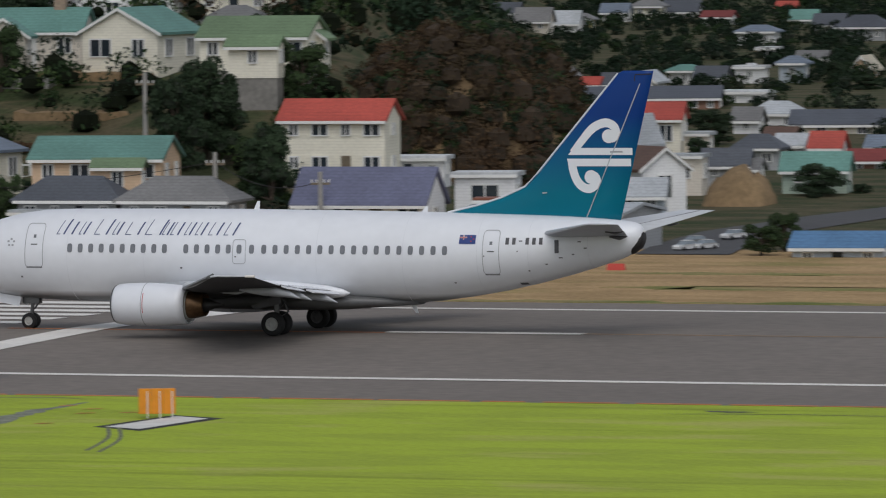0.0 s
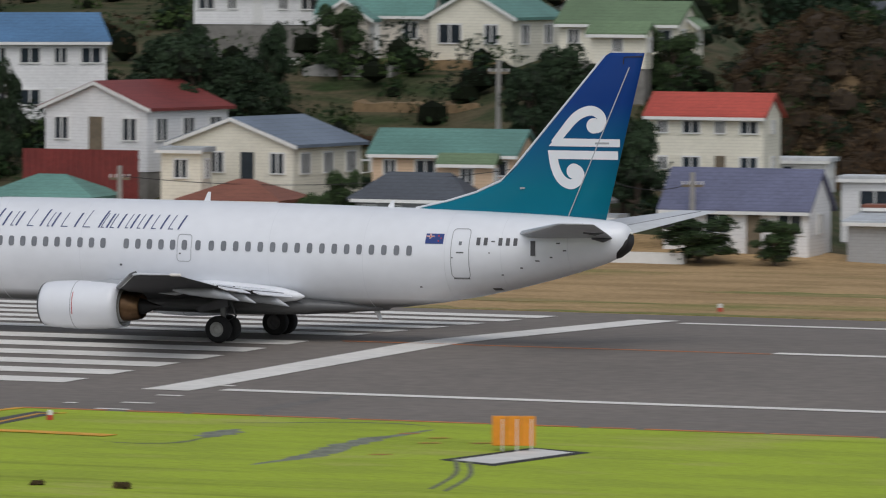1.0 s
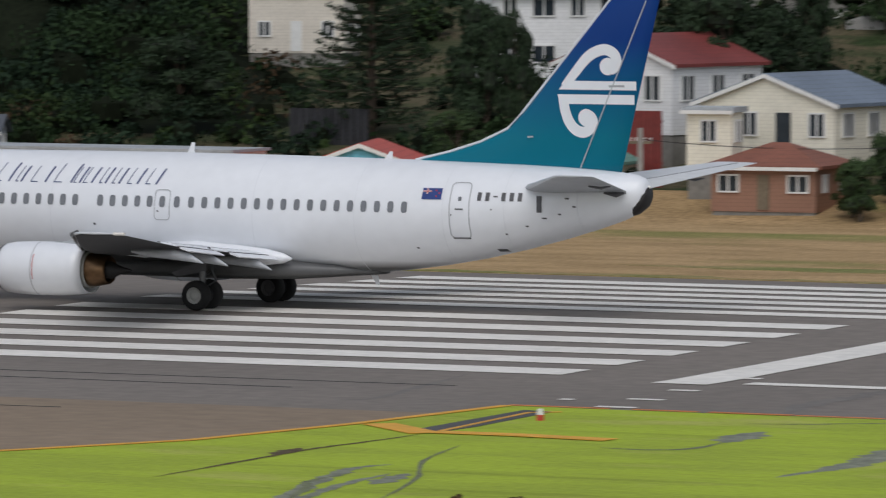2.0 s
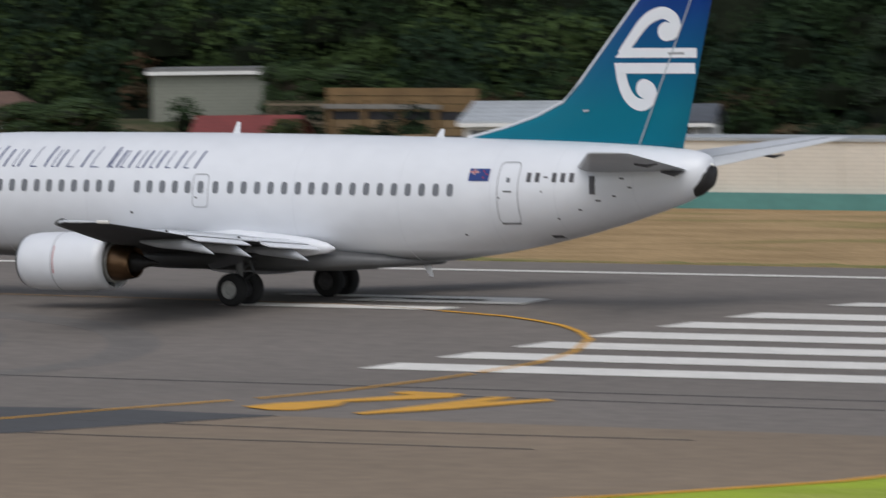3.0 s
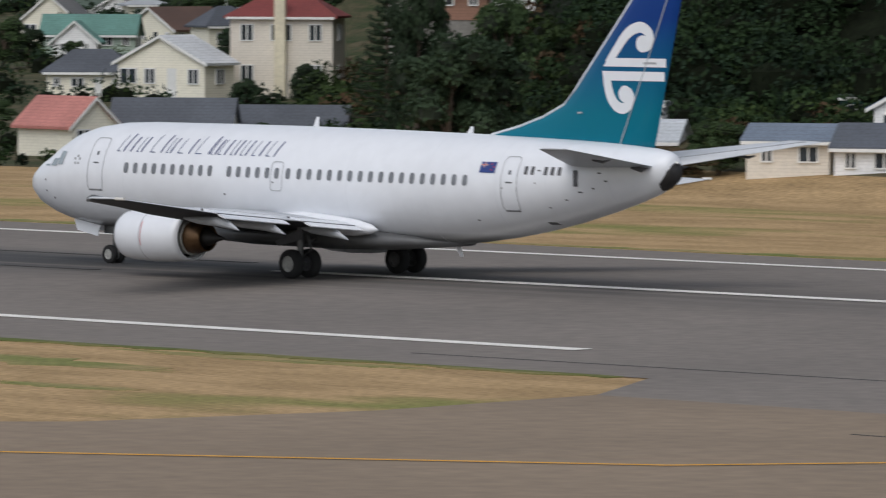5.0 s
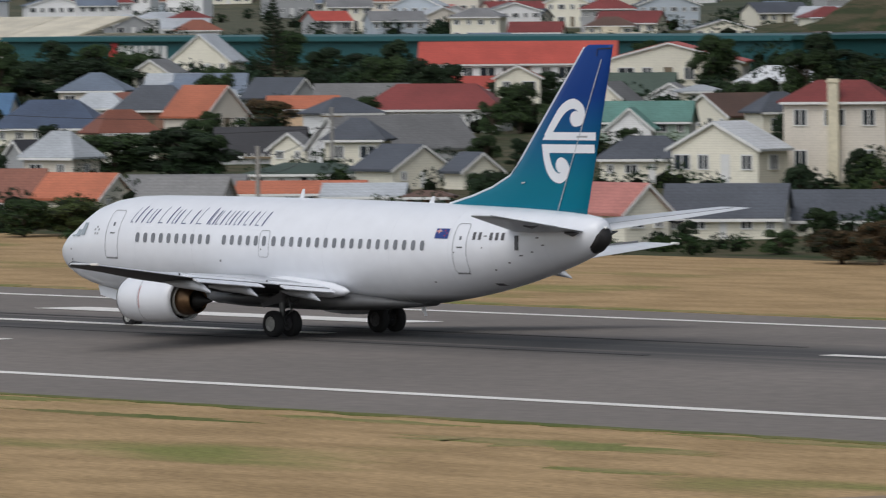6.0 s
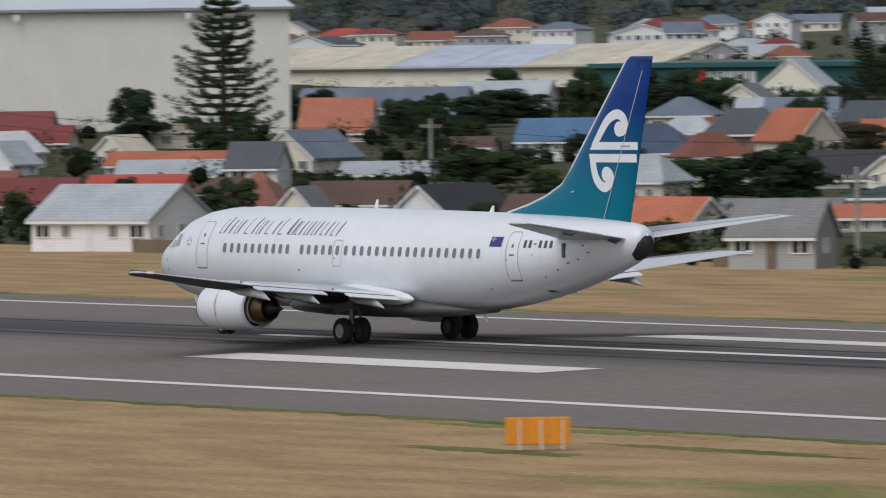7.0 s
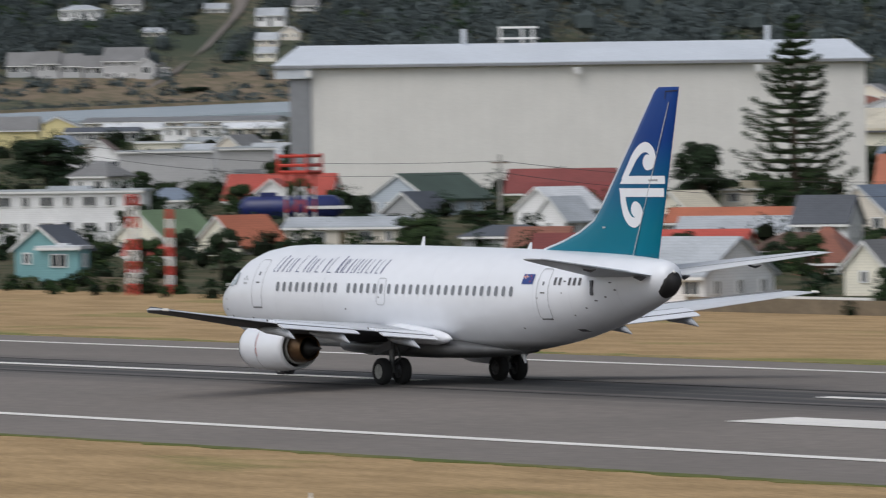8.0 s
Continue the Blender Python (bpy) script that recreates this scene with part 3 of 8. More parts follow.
    tagged(root, f"{words} {'weatherboard' if name == 'house' else 'clad'} {name.replace('_', ' ')} with a {roof.replace('_', ' ')} {'hipped' if kind == 'hip' else 'flat' if kind == 'flat' else 'gabled'} roof" + extra, name.replace("_", " "))
    return root


def leaf_cloud(centres, radii, per, size, seed, core=0.6):
    """Leaves scattered over the upper shell of many rounded clumps, each on a dark core."""
    g = np.random.default_rng(seed)
    c, r = np.asarray(centres, float), np.asarray(radii, float)
    n = len(c) * per
    k = np.repeat(np.arange(len(c)), per)
    d = g.normal(size=(n, 3))
    d /= np.linalg.norm(d, axis=1)[:, None]
    d[:, 2] = np.where(d[:, 2] < -0.45, -d[:, 2], d[:, 2])
    p = c[k] + d * r[k] * g.uniform(0.78, 1.12, (n, 1))
    a = g.normal(size=(n, 3))
    a /= np.linalg.norm(a, axis=1)[:, None]
    b = np.cross(a, d + 0.5 * g.normal(size=(n, 3)))
    b /= np.linalg.norm(b, axis=1)[:, None] + 1e-9
    s = size * g.uniform(0.5, 1.3, (n, 1))
    v = np.stack([p - a * s, p + b * s * 0.6, p + a * s, p - b * s * 0.6], 1).reshape(-1, 3)
    f = np.arange(4 * n).reshape(-1, 4).tolist()
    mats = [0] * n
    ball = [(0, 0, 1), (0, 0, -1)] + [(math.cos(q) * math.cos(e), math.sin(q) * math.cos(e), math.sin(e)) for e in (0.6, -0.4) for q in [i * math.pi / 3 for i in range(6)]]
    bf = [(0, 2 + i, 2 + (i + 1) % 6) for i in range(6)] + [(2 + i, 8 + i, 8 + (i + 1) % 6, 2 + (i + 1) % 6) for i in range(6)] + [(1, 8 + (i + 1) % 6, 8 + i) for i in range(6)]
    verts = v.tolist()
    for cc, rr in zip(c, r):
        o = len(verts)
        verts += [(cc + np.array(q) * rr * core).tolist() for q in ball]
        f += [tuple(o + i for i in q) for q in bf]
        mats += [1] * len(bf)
    return verts, f, mats


def foliage(name, centres, radii, per, size, seed, leaf, parent=None, core=0.66, under=None):
    verts, faces, mats = leaf_cloud(centres, radii, per, size, seed, core)
    me = bpy.data.meshes.new(name)
    me.from_pydata(verts, [], faces)
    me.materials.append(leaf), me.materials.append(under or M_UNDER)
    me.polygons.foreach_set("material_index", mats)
    ob = new(name, me)
    if parent:
        ob.parent = parent
    return ob


TREES = {}


def tree(kind, x, y, z, height, width, tone):
    """A tree grown once for each kind and tone, then set at its size with a turn of its own."""
    if (kind, tone) not in TREES:
        g = random.Random(7 + tone + len(kind))
        root = new(kind)
        bm = bmesh.new()
        if kind == "norfolk_pine":
            tube(bm, [(0, 0, 0), (0.01, 0, 0.5), (0, 0, 1.0)], [0.03, 0.02, 0.004], 8)
            c, r = [], []
            for k in range(20):
                h0 = 0.10 + 0.885 * (k / 19) ** 0.95
                reach = 0.50 * (1 - h0) ** 0.95 + 0.03
                for j in range(8):
                    h = h0 + g.uniform(-0.012, 0.012)
                    q = 2 * math.pi * (j + 0.5 * (k % 2)) / 8 + g.uniform(-0.25, 0.25)
                    ln = reach * g.choice((0.55, 0.66, 0.78, 0.9, 1.0, 1.12))
                    tube(bm, [(0, 0, h), (math.cos(q) * ln * 0.7, math.sin(q) * ln * 0.7, h - 0.02 * ln), (math.cos(q) * ln, math.sin(q) * ln, h + 0.035 * ln)], [0.005, 0.003, 0.001], 4)
                    for m in range(8):
                        v = 0.2 + 0.8 * m / 7
                        u = v * ln
                        turn = q + g.uniform(-0.10, 0.10) * (1.2 - v)
                        c.append((math.cos(turn) * u, math.sin(turn) * u, h + ln * (0.19 * v ** 3 - 0.10 * v) + 0.004))
                        s = (0.019 if m < 6 else 0.030) * (0.6 + 0.4 * min(1, ln / 0.2))
                        r.append((s, s, s * (0.36 if m < 6 else 0.62)))
            part("trunk", bm, M_BARK, root)
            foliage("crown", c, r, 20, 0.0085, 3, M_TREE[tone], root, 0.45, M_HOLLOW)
        else:
            flat = kind == "spread_tree"
            tube(bm, [(0, 0, 0), (0.02, 0.01, 0.25), (0.0, 0.03, 0.5), (0.03, 0, 0.75)], [0.04, 0.032, 0.022, 0.008], 8)
            c, r = [], []
            for j in range(34):
                q, u, h = g.uniform(0, 6.283), g.uniform(0.08, 0.36) ** 0.9, g.uniform(0.2, 0.86)
                k = math.sqrt(max(0.1, 1 - ((h - 0.5) / 0.46) ** 2)) if not flat else (1.25 - h)
                p = (math.cos(q) * u * k, math.sin(q) * u * k, h)
                c.append(p)
                s = g.uniform(0.09, 0.17)
                r.append((s, s, s * (0.8 if not flat else 0.35)))
                if j % 3 == 0:
                    tube(bm, [(0, 0, max(0.15, h - 0.3)), p], [0.014, 0.004], 5)
            part("trunk", bm, M_BARK, root)
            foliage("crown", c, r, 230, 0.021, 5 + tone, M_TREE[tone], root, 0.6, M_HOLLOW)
        words = {"norfolk_pine": "tall tiered dark green conifer", "round_tree": "bushy %s tree with an uneven crown" % ("dark green", "green", "olive green", "brownish")[tone], "spread_tree": "spreading layered dark conifer"}[kind]
        tagged(root, words, "tree")
        TREES[kind, tone] = root
        ob = root
    else:
        ob = copy_thing(TREES[kind, tone], Matrix())
    BUILT.append((x, y, width * 0.8))
    turn = (x * 37.7 + y * 11.3) % 360
    ob.matrix_basis = pose(x, y, z, 0, 0, turn) @ Matrix.Diagonal((width, width, height, 1))
    return ob


# the bush-clad slope takes the painted undergrowth shade, not garden
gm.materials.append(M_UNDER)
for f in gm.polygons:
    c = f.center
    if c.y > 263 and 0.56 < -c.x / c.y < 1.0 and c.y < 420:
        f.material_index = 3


# ---- aeroplane: x aft of the main wheels, y to its right-hand side, z up from the ground ----
M_SKIN = mat("white_aircraft_paint", (0.77, 0.79, 0.83), 0.3, 0.03, 0.3, 2.0, 0, coat=0.3)
M_BELLY = mat("shade_darkened_belly_paint", (0.11, 0.112, 0.115), 0.4, 0.12, 0.4, 3.0)
M_GREY = mat("pale_grey_wing_paint", (0.42, 0.44, 0.47), 0.4, 0.08, 0.6, 3.0)
M_WING = mat("white_grey_wing_paint", (0.60, 0.62, 0.65), 0.35, 0.06, 0.6, 3.0)
M_WINGSHADE = mat("painted_underwing_shade", (0.045, 0.046, 0.05), 0.75, 0.15, 0.6, 3.0)
M_SEAM = mat("skin_seam", (0.71, 0.73, 0.77), 0.5, 0.05, 1.0, 6.0)
M_DARKGREY = mat("dark_grey_seal", (0.10, 0.10, 0.11), 0.6, 0.2, 1.0, 6.0)
M_TYRE = mat("tyre_rubber", (0.018, 0.018, 0.019), 0.85, 0.2, 2.0, 12.0)
M_RIM = mat("painted_wheel_metal", (0.42, 0.42, 0.40), 0.5, 0.15, 3.0, 15.0)
M_STEEL = mat("gear_steel", (0.16, 0.165, 0.17), 0.4, 0.2, 2.0, 10.0, 0, 0.6)
M_BRONZE = mat("heat_stained_metal", (0.22, 0.13, 0.07), 0.38, 0.35, 1.5, 8.0, 0, 0.9)
M_SOOT = mat("sooty_metal", (0.02, 0.018, 0.018), 0.6, 0.3, 2.0, 10.0)
M_GLASS = mat("dark_window_glass", (0.22, 0.26, 0.29), 0.08, 0.1, 1.0, 5.0)
# pale base colour imitates sky mirrored in the cockpit panes
M_COCKPIT = mat("painted_reflection_glass", (0.34, 0.39, 0.42), 0.06, 0.12, 0.8, 4.0)
M_CABIN = mat("cabin_window_grey", (0.19, 0.20, 0.22), 0.25, 0.15, 1.0, 4.0)
M_TITLE = mat("faded_navy_paint", (0.055, 0.075, 0.19), 0.4, 0.1, 1.0, 6.0)
M_NAVY = mat("navy_paint", (0.02, 0.05, 0.22), 0.35, 0.1, 1.0, 6.0)
M_REDPAINT = mat("red_paint", (0.5, 0.03, 0.03), 0.4, 0.1, 1.0, 6.0)
M_LINE = mat("panel_gap", (0.36, 0.37, 0.39), 0.6, 0.1, 1.0, 6.0)

M_FIN = mat("teal_to_blue_paint", (0.0, 0.22, 0.26), 0.35, 0.05, 0.5, 3.0, coat=0.08)
fn, fl = M_FIN.node_tree.nodes, M_FIN.node_tree.links
ftc, fsep, framp = fn.new("ShaderNodeTexCoord"), fn.new("ShaderNodeSeparateXYZ"), fn.new("ShaderNodeValToRGB")
fmap = fn.new("ShaderNodeMapRange")
fmap.inputs["From Min"].default_value, fmap.inputs["From Max"].default_value = 5.0, 11.2
fl.new(ftc.outputs["Object"], fsep.inputs[0]), fl.new(fsep.outputs["Z"], fmap.inputs["Value"]), fl.new(fmap.outputs[0], framp.inputs[0])
framp.color_ramp.elements[0].color, framp.color_ramp.elements[0].position = (0.0, 0.15, 0.225, 1), 0.15
framp.color_ramp.elements[1].color, framp.color_ramp.elements[1].position = (0.003, 0.038, 0.20, 1), 0.68
fl.new(framp.outputs[0], fn["Principled BSDF"].inputs["Base Color"])

# white hull; grey keel below a level line, deepened with painted shade
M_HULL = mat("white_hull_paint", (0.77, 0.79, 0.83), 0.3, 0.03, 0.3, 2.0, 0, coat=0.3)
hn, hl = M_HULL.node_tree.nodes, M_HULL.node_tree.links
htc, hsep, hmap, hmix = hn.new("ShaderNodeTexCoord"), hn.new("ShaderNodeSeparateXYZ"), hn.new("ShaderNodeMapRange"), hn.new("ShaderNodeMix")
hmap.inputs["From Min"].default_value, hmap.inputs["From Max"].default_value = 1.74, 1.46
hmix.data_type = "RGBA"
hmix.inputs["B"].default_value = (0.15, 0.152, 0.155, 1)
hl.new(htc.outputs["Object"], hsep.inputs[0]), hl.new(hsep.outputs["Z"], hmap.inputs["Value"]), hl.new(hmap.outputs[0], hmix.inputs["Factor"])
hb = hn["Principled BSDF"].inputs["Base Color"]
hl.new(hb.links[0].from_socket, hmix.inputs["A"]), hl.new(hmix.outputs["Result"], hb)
fn["Principled BSDF"].inputs["Specular IOR Level"].default_value = 0.2

# fuselage stations: aft, top, bottom, half width
STATIONS = ((-16.6, 2.95, 2.85, 0.05), (-16.5, 3.16, 2.60, 0.30), (-16.2, 3.42, 2.32, 0.62), (-15.7, 3.72, 2.02, 0.95), (-15.0, 4.06, 1.76, 1.24),
            (-14.4, 4.42, 1.60, 1.44), (-13.7, 4.76, 1.48, 1.60), (-12.8, 5.00, 1.37, 1.73), (-11.6, 5.15, 1.28, 1.82), (-10.2, 5.20, 1.23, 1.88), (-6, 5.22, 1.2, 1.88),
            (-2, 5.22, 1.2, 1.88), (2, 5.19, 1.2, 1.88), (5, 5.15, 1.24, 1.88), (6.5, 5.13, 1.38, 1.87), (8, 5.11, 1.58, 1.83), (9.5, 5.08, 1.84, 1.74), (11, 5.04, 2.17, 1.58),
            (12.5, 4.98, 2.56, 1.33), (13.8, 4.90, 2.95, 1.02), (14.6, 4.83, 3.22, 0.78), (15.1, 4.76, 3.45, 0.60), (15.36, 4.66, 3.66, 0.46), (15.5, 4.50, 3.88, 0.30))


def station(s):
    for a, b in zip(STATIONS, STATIONS[1:]):
        if a[0] <= s <= b[0]:
            u = (s - a[0]) / (b[0] - a[0])
            return [p + (q - p) * u for p, q in zip(a[1:], b[1:])]
    return list(STATIONS[-1][1:])


def skin_y(s, z, off=0.0):
    """Half width of the fuselage at a height."""
    top, bot, w = station(s)
    c, h = (top + bot) / 2, (top - bot) / 2
    k = max(-1, min(1, (z - c) / h))
    return w * math.sqrt(max(0, 1 - k * k)) + off


def rings(bm, loops, cap=True):
    rows = [[bm.verts.new(p) for p in ring] for ring in loops]
    n = len(rows[0])
    for a, b in zip(rows, rows[1:]):
        for i in range(n):
            bm.faces.new((a[i], a[(i + 1) % n], b[(i + 1) % n], b[i]))
    if cap:
        bm.faces.new(rows[0]), bm.faces.new(rows[-1])
    return rows


def tube(bm, pts, radius, seg=8):
    """A rod through points."""
    loops = []
    for i, p in enumerate(pts):
        d = (Vector(pts[min(i + 1, len(pts) - 1)]) - Vector(pts[max(i - 1, 0)])).normalized()
        a = d.orthogonal().normalized()
        b = d.cross(a)
        r = radius[i] if isinstance(radius, (list, tuple)) else radius
        loops.append([Vector(p) + (a * math.cos(k * 2 * math.pi / seg) + b * math.sin(k * 2 * math.pi / seg)) * r for k in range(seg)])
    rings(bm, loops)


def box(bm, x0, x1, y0, y1, z0, z1):
    v = [bm.verts.new((x, y, z)) for z in (z0, z1) for x, y in ((x0, y0), (x1, y0), (x1, y1), (x0, y1))]
    for f in ((0, 1, 2, 3), (4, 5, 6, 7), (0, 1, 5, 4), (1, 2, 6, 5), (2, 3, 7, 6), (3, 0, 4, 7)):
        bm.faces.new([v[i] for i in f])


def turned(bm, profile, centre, axis="x", seg=32):
    """A body of revolution about x or y; profile is (along, radius)."""
    cx, cy, cz = centre
    loops = []
    for a, r in profile:
        ring = []
        for k in range(seg):
            c, s = math.cos(2 * math.pi * k / seg) * r, math.sin(2 * math.pi * k / seg) * r
            ring.append((cx + a, cy + c, cz + s) if axis == "x" else (cx + c, cy + a, cz + s))
        loops.append(ring)
    rings(bm, loops, cap=False)


plane = tagged(new("airliner"), "white twin-engined jet airliner with a teal and blue tail fin", "aeroplane")

bm = bmesh.new()
loops = []
for i in range(len(STATIONS) - 1):
    for u in (0, 0.5):
        s = STATIONS[i][0] + (STATIONS[i + 1][0] - STATIONS[i][0]) * u
        top, bot, w = station(s)
        loops.append([(s, w * math.cos(a), (top + bot) / 2 + (top - bot) / 2 * math.sin(a)) for a in [2 * math.pi * k / 48 for k in range(48)]])
top, bot, w = STATIONS[-1][1:]
loops.append([(STATIONS[-1][0], w * math.cos(2 * math.pi * k / 48), (top + bot) / 2 + (top - bot) / 2 * math.sin(2 * math.pi * k / 48)) for k in range(48)])
rings(bm, loops)
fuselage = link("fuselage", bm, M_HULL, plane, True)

bm = bmesh.new()
rings(bm, [[(14.86 + dx, 0.47 * k * math.cos(q), z + r * math.sin(q)) for q in [2 * math.pi * i / 20 for i in range(20)]] for dx, z, r, k in ((0.0, 3.56, 0.20, 0.5), (0.26, 3.72, 0.29, 0.92), (0.58, 3.98, 0.32, 0.85), (0.68, 4.10, 0.27, 0.62))])
part("exhaust_outlet", bm, M_SOOT, plane, "black exhaust outlet under the tail cone", True)
bm = bmesh.new()
turned(bm, ((0, 0.05), (0.09, 0.045), (0.11, 0.0)), (15.5, 0, 4.36), "x", 12)
part("tail_light", bm, M_TRIM, plane, "small white tail light", True)

# belly fairing, its grey darkened to imitate the shadow below the wing root
bm = bmesh.new()
loops = []
for s, hw, top, bot in ((-7.2, 0.6, 1.5, 1.22), (-5.8, 1.4, 1.66, 1.06), (-4, 1.75, 1.78, 0.98), (0, 1.85, 1.80, 0.95), (2.5, 1.75, 1.74, 1.0), (4.2, 1.3, 1.62, 1.12), (5.6, 0.5, 1.45, 1.22)):
    loops.append([(s, hw * math.copysign(abs(math.cos(a)) ** 0.7, math.cos(a)), (top + bot) / 2 + (top - bot) / 2 * math.copysign(abs(math.sin(a)) ** 0.7, math.sin(a))) for a in [2 * math.pi * k / 28 for k in range(28)]])
rings(bm, loops)
part("belly_fairing", bm, M_BELLY, plane, "grey belly fairing", True)

# wings: half span, leading edge, trailing edge, height, thickness
WING = ((1.7, -5.6, 2.2, 1.85, 0.80), (4.9, -3.4, 1.75, 2.15, 0.58), (9.0, -1.2, 2.6, 2.50, 0.36), (14.2, 1.7, 3.6, 3.12, 0.17), (14.44, 2.1, 3.65, 3.16, 0.06))


def airfoil(y, le, te, z, t):
    prof = ((0, 0), (0.03, 0.3), (0.12, 0.46), (0.35, 0.5), (0.65, 0.36), (1, 0.03), (1, -0.03), (0.65, -0.25), (0.3, -0.42), (0.1, -0.38), (0.03, -0.2))
    return [(le + (te - le) * u, y, z + v * t) for u, v in prof]


for side in (-1, 1):
    bm = bmesh.new()
    rings(bm, [airfoil(side * y, le, te, z, t) for y, le, te, z, t in WING])
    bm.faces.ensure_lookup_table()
    # lower faces get a near-black colour for the shade under the wing
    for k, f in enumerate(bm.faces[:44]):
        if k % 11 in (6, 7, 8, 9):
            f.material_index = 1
    wing = part("wing", bm, [M_WING, M_WINGSHADE], plane, "pale grey swept wing with shade painted on its underside", True)
    for y0, y1 in ((2.2, 4.4), (5.5, 9.3)):
        loops = []
        for y in (y0, y1):
            for a, b in zip(WING, WING[1:]):
                if a[0] <= y <= b[0]:
                    u = (y - a[0]) / (b[0] - a[0])
                    te, z = a[2] + (b[2] - a[2]) * u, a[3] + (b[3] - a[3]) * u
            loops.append((te, z))
        (ta, za), (tb, zb) = loops
        for name, u0, w0, u1, w1, m, words in (("flap_gap", -0.62, 0.125, -0.52, 0.11, M_SOOT, "dark gap ahead of the flap"), ("flap", -0.52, 0.13, 0.16, 0.01, M_SKIN, "white partly lowered wing flap"), ("flap_gap", 0.14, -0.005, 0.22, -0.035, M_SOOT, "dark gap between flap planks"), ("flap", 0.21, -0.02, 0.60, -0.16, M_SKIN, "white partly lowered wing flap")):
            bm = bmesh.new()
            rings(bm, [[(t + u0, side * y, z + w0), (t + (u0 + u1) / 2, side * y, z + (w0 + w1) / 2 + 0.02), (t + u1, side * y, z + w1), (t + u1 - 0.03, side * y, z + w1 - 0.03), (t + u0 + 0.02, side * y, z + w0 - 0.07)] for y, t, z in ((y0, ta, za), (y1, tb, zb))])
            part(name, bm, m, wing, words)
    for y, ln in ((3.2, 1.3), (6.3, 1.9), (9.0, 1.7)):
        for a, b in zip(WING, WING[1:]):
            if a[0] <= y <= b[0]:
                u = (y - a[0]) / (b[0] - a[0])
                te, z = a[2] + (b[2] - a[2]) * u, a[3] + (b[3] - a[3]) * u
        bm = bmesh.new()
        tube(bm, [(te - ln, side * y, z - 0.20), (te - ln * 0.6, side * y, z - 0.25), (te - 0.1, side * y, z - 0.27), (te + 0.4, side * y, z - 0.34), (te + 0.9, side * y, z - 0.50), (te + 1.0, side * y, z - 0.54)], [0.04, 0.13, 0.17, 0.15, 0.04, 0.01], 12)
        part("flap_fairing", bm, M_GREY, wing, "pointed grey flap track fairing", True)
    bm = bmesh.new()
    tube(bm, [(WING[-1][2] - 0.3, side * 14.46, 3.17), (WING[-1][2] + 0.12, side * 14.46, 3.17)], [0.05, 0.05], 8)
    part("wingtip_light", bm, M_WHITE, wing)
    bm = bmesh.new()
    rings(bm, [[(le - 0.12 + dx, side * y, z + dz) for dx, dz in ((0, -0.03), (0.04, 0.05), (0.3, 0.16), (0.35, 0.10), (0.1, -0.08))] for y, le, z in ((5.4, -3.05, 2.12), (14.1, 1.62, 3.1))])
    part("slat", bm, M_STEEL, wing, "bare metal leading edge slat")
    bm = bmesh.new()
    tube(bm, [(-2.6, side * 1.62, 1.98), (-0.8, side * 1.72, 1.95), (0.9, side * 1.80, 1.86), (2.0, side * 1.82, 1.80), (2.7, side * 1.80, 1.77), (3.0, side * 1.78, 1.76)], [0.20, 0.34, 0.33, 0.29, 0.17, 0.03], 18)
    part("wing_root_fairing", bm, M_SKIN, plane, smooth_faces=True)
    # engine
    cy, cz = side * 4.85, 1.40
    bm = bmesh.new()
    turned(bm, ((0.522, 0.607), (0.217, 0.644), (0.0348, 0.718), (0, 0.773), (0.087, 0.828), (0.435, 0.883), (1.39, 0.92), (2.26, 0.902), (2.87, 0.856), (3.31, 0.8), (3.27, 0.754), (2.78, 0.736)), (-6.35, cy, cz))
    engine = part("engine", bm, M_SKIN, plane, "white engine cowling", True)
    bm = bmesh.new()
    turned(bm, ((0, 0.75), (-0.0261, 0.764), (-0.0174, 0.791), (0.0522, 0.823)), (-6.35, cy, cz))
    part("intake_lip", bm, M_STEEL, engine, "bare metal intake lip", True)
    bm = bmesh.new()
    turned(bm, ((0.609, 0), (0.592, 0.607), (0.626, 0.607), (0.644, 0)), (-6.35, cy, cz))
    part("fan", bm, M_SOOT, engine)
    bm = bmesh.new()
    turned(bm, ((2.78, 0.736), (2.8, 0.534), (3.13, 0.534)), (-6.35, cy, cz))
    part("bypass_duct", bm, M_SOOT, engine)
    bm = bmesh.new()
    turned(bm, ((2.9, 0.60), (3.3, 0.64), (3.34, 0.62), (3.3, 0.57)), (-6.35, cy, cz))
    part("nozzle_ring", bm, M_RIM, engine, "pale metal ring before the nozzle", True)
    bm = bmesh.new()
    turned(bm, ((2.87, 0.552), (3.48, 0.57), (4, 0.478), (4.05, 0.442), (3.65, 0.442)), (-6.35, cy, cz))
    part("core_nozzle", bm, M_BRONZE, engine, "bronze heat-stained nozzle", True)
    bm = bmesh.new()
    turned(bm, ((3.65, 0.442), (3.67, 0.313), (4.09, 0.294), (4.44, 0.147), (4.87, 0.0276)), (-6.35, cy, cz))
    part("exhaust_cone", bm, M_SOOT, engine, "sooty exhaust cone", True)
    bm = bmesh.new()
    turned(bm, ((1.41, 0.924), (1.44, 0.924)), (-6.35, cy, cz))
    part("cowl_seam", bm, M_LINE, engine)
    bm = bmesh.new()
    arc = [radians(a) for a in range(-20, 35, 6)]
    low, high = [[bm.verts.new((-6.35 + x, cy + side * 0.93 * math.cos(a), cz + 0.93 * math.sin(a))) for a in arc] for x in (1.49, 1.52)]
    for k in range(len(arc) - 1):
        bm.faces.new((low[k], low[k + 1], high[k + 1], high[k]))
    part("cowl_mark", bm, M_REDPAINT, engine, "red cowl warning mark")
    bm = bmesh.new()
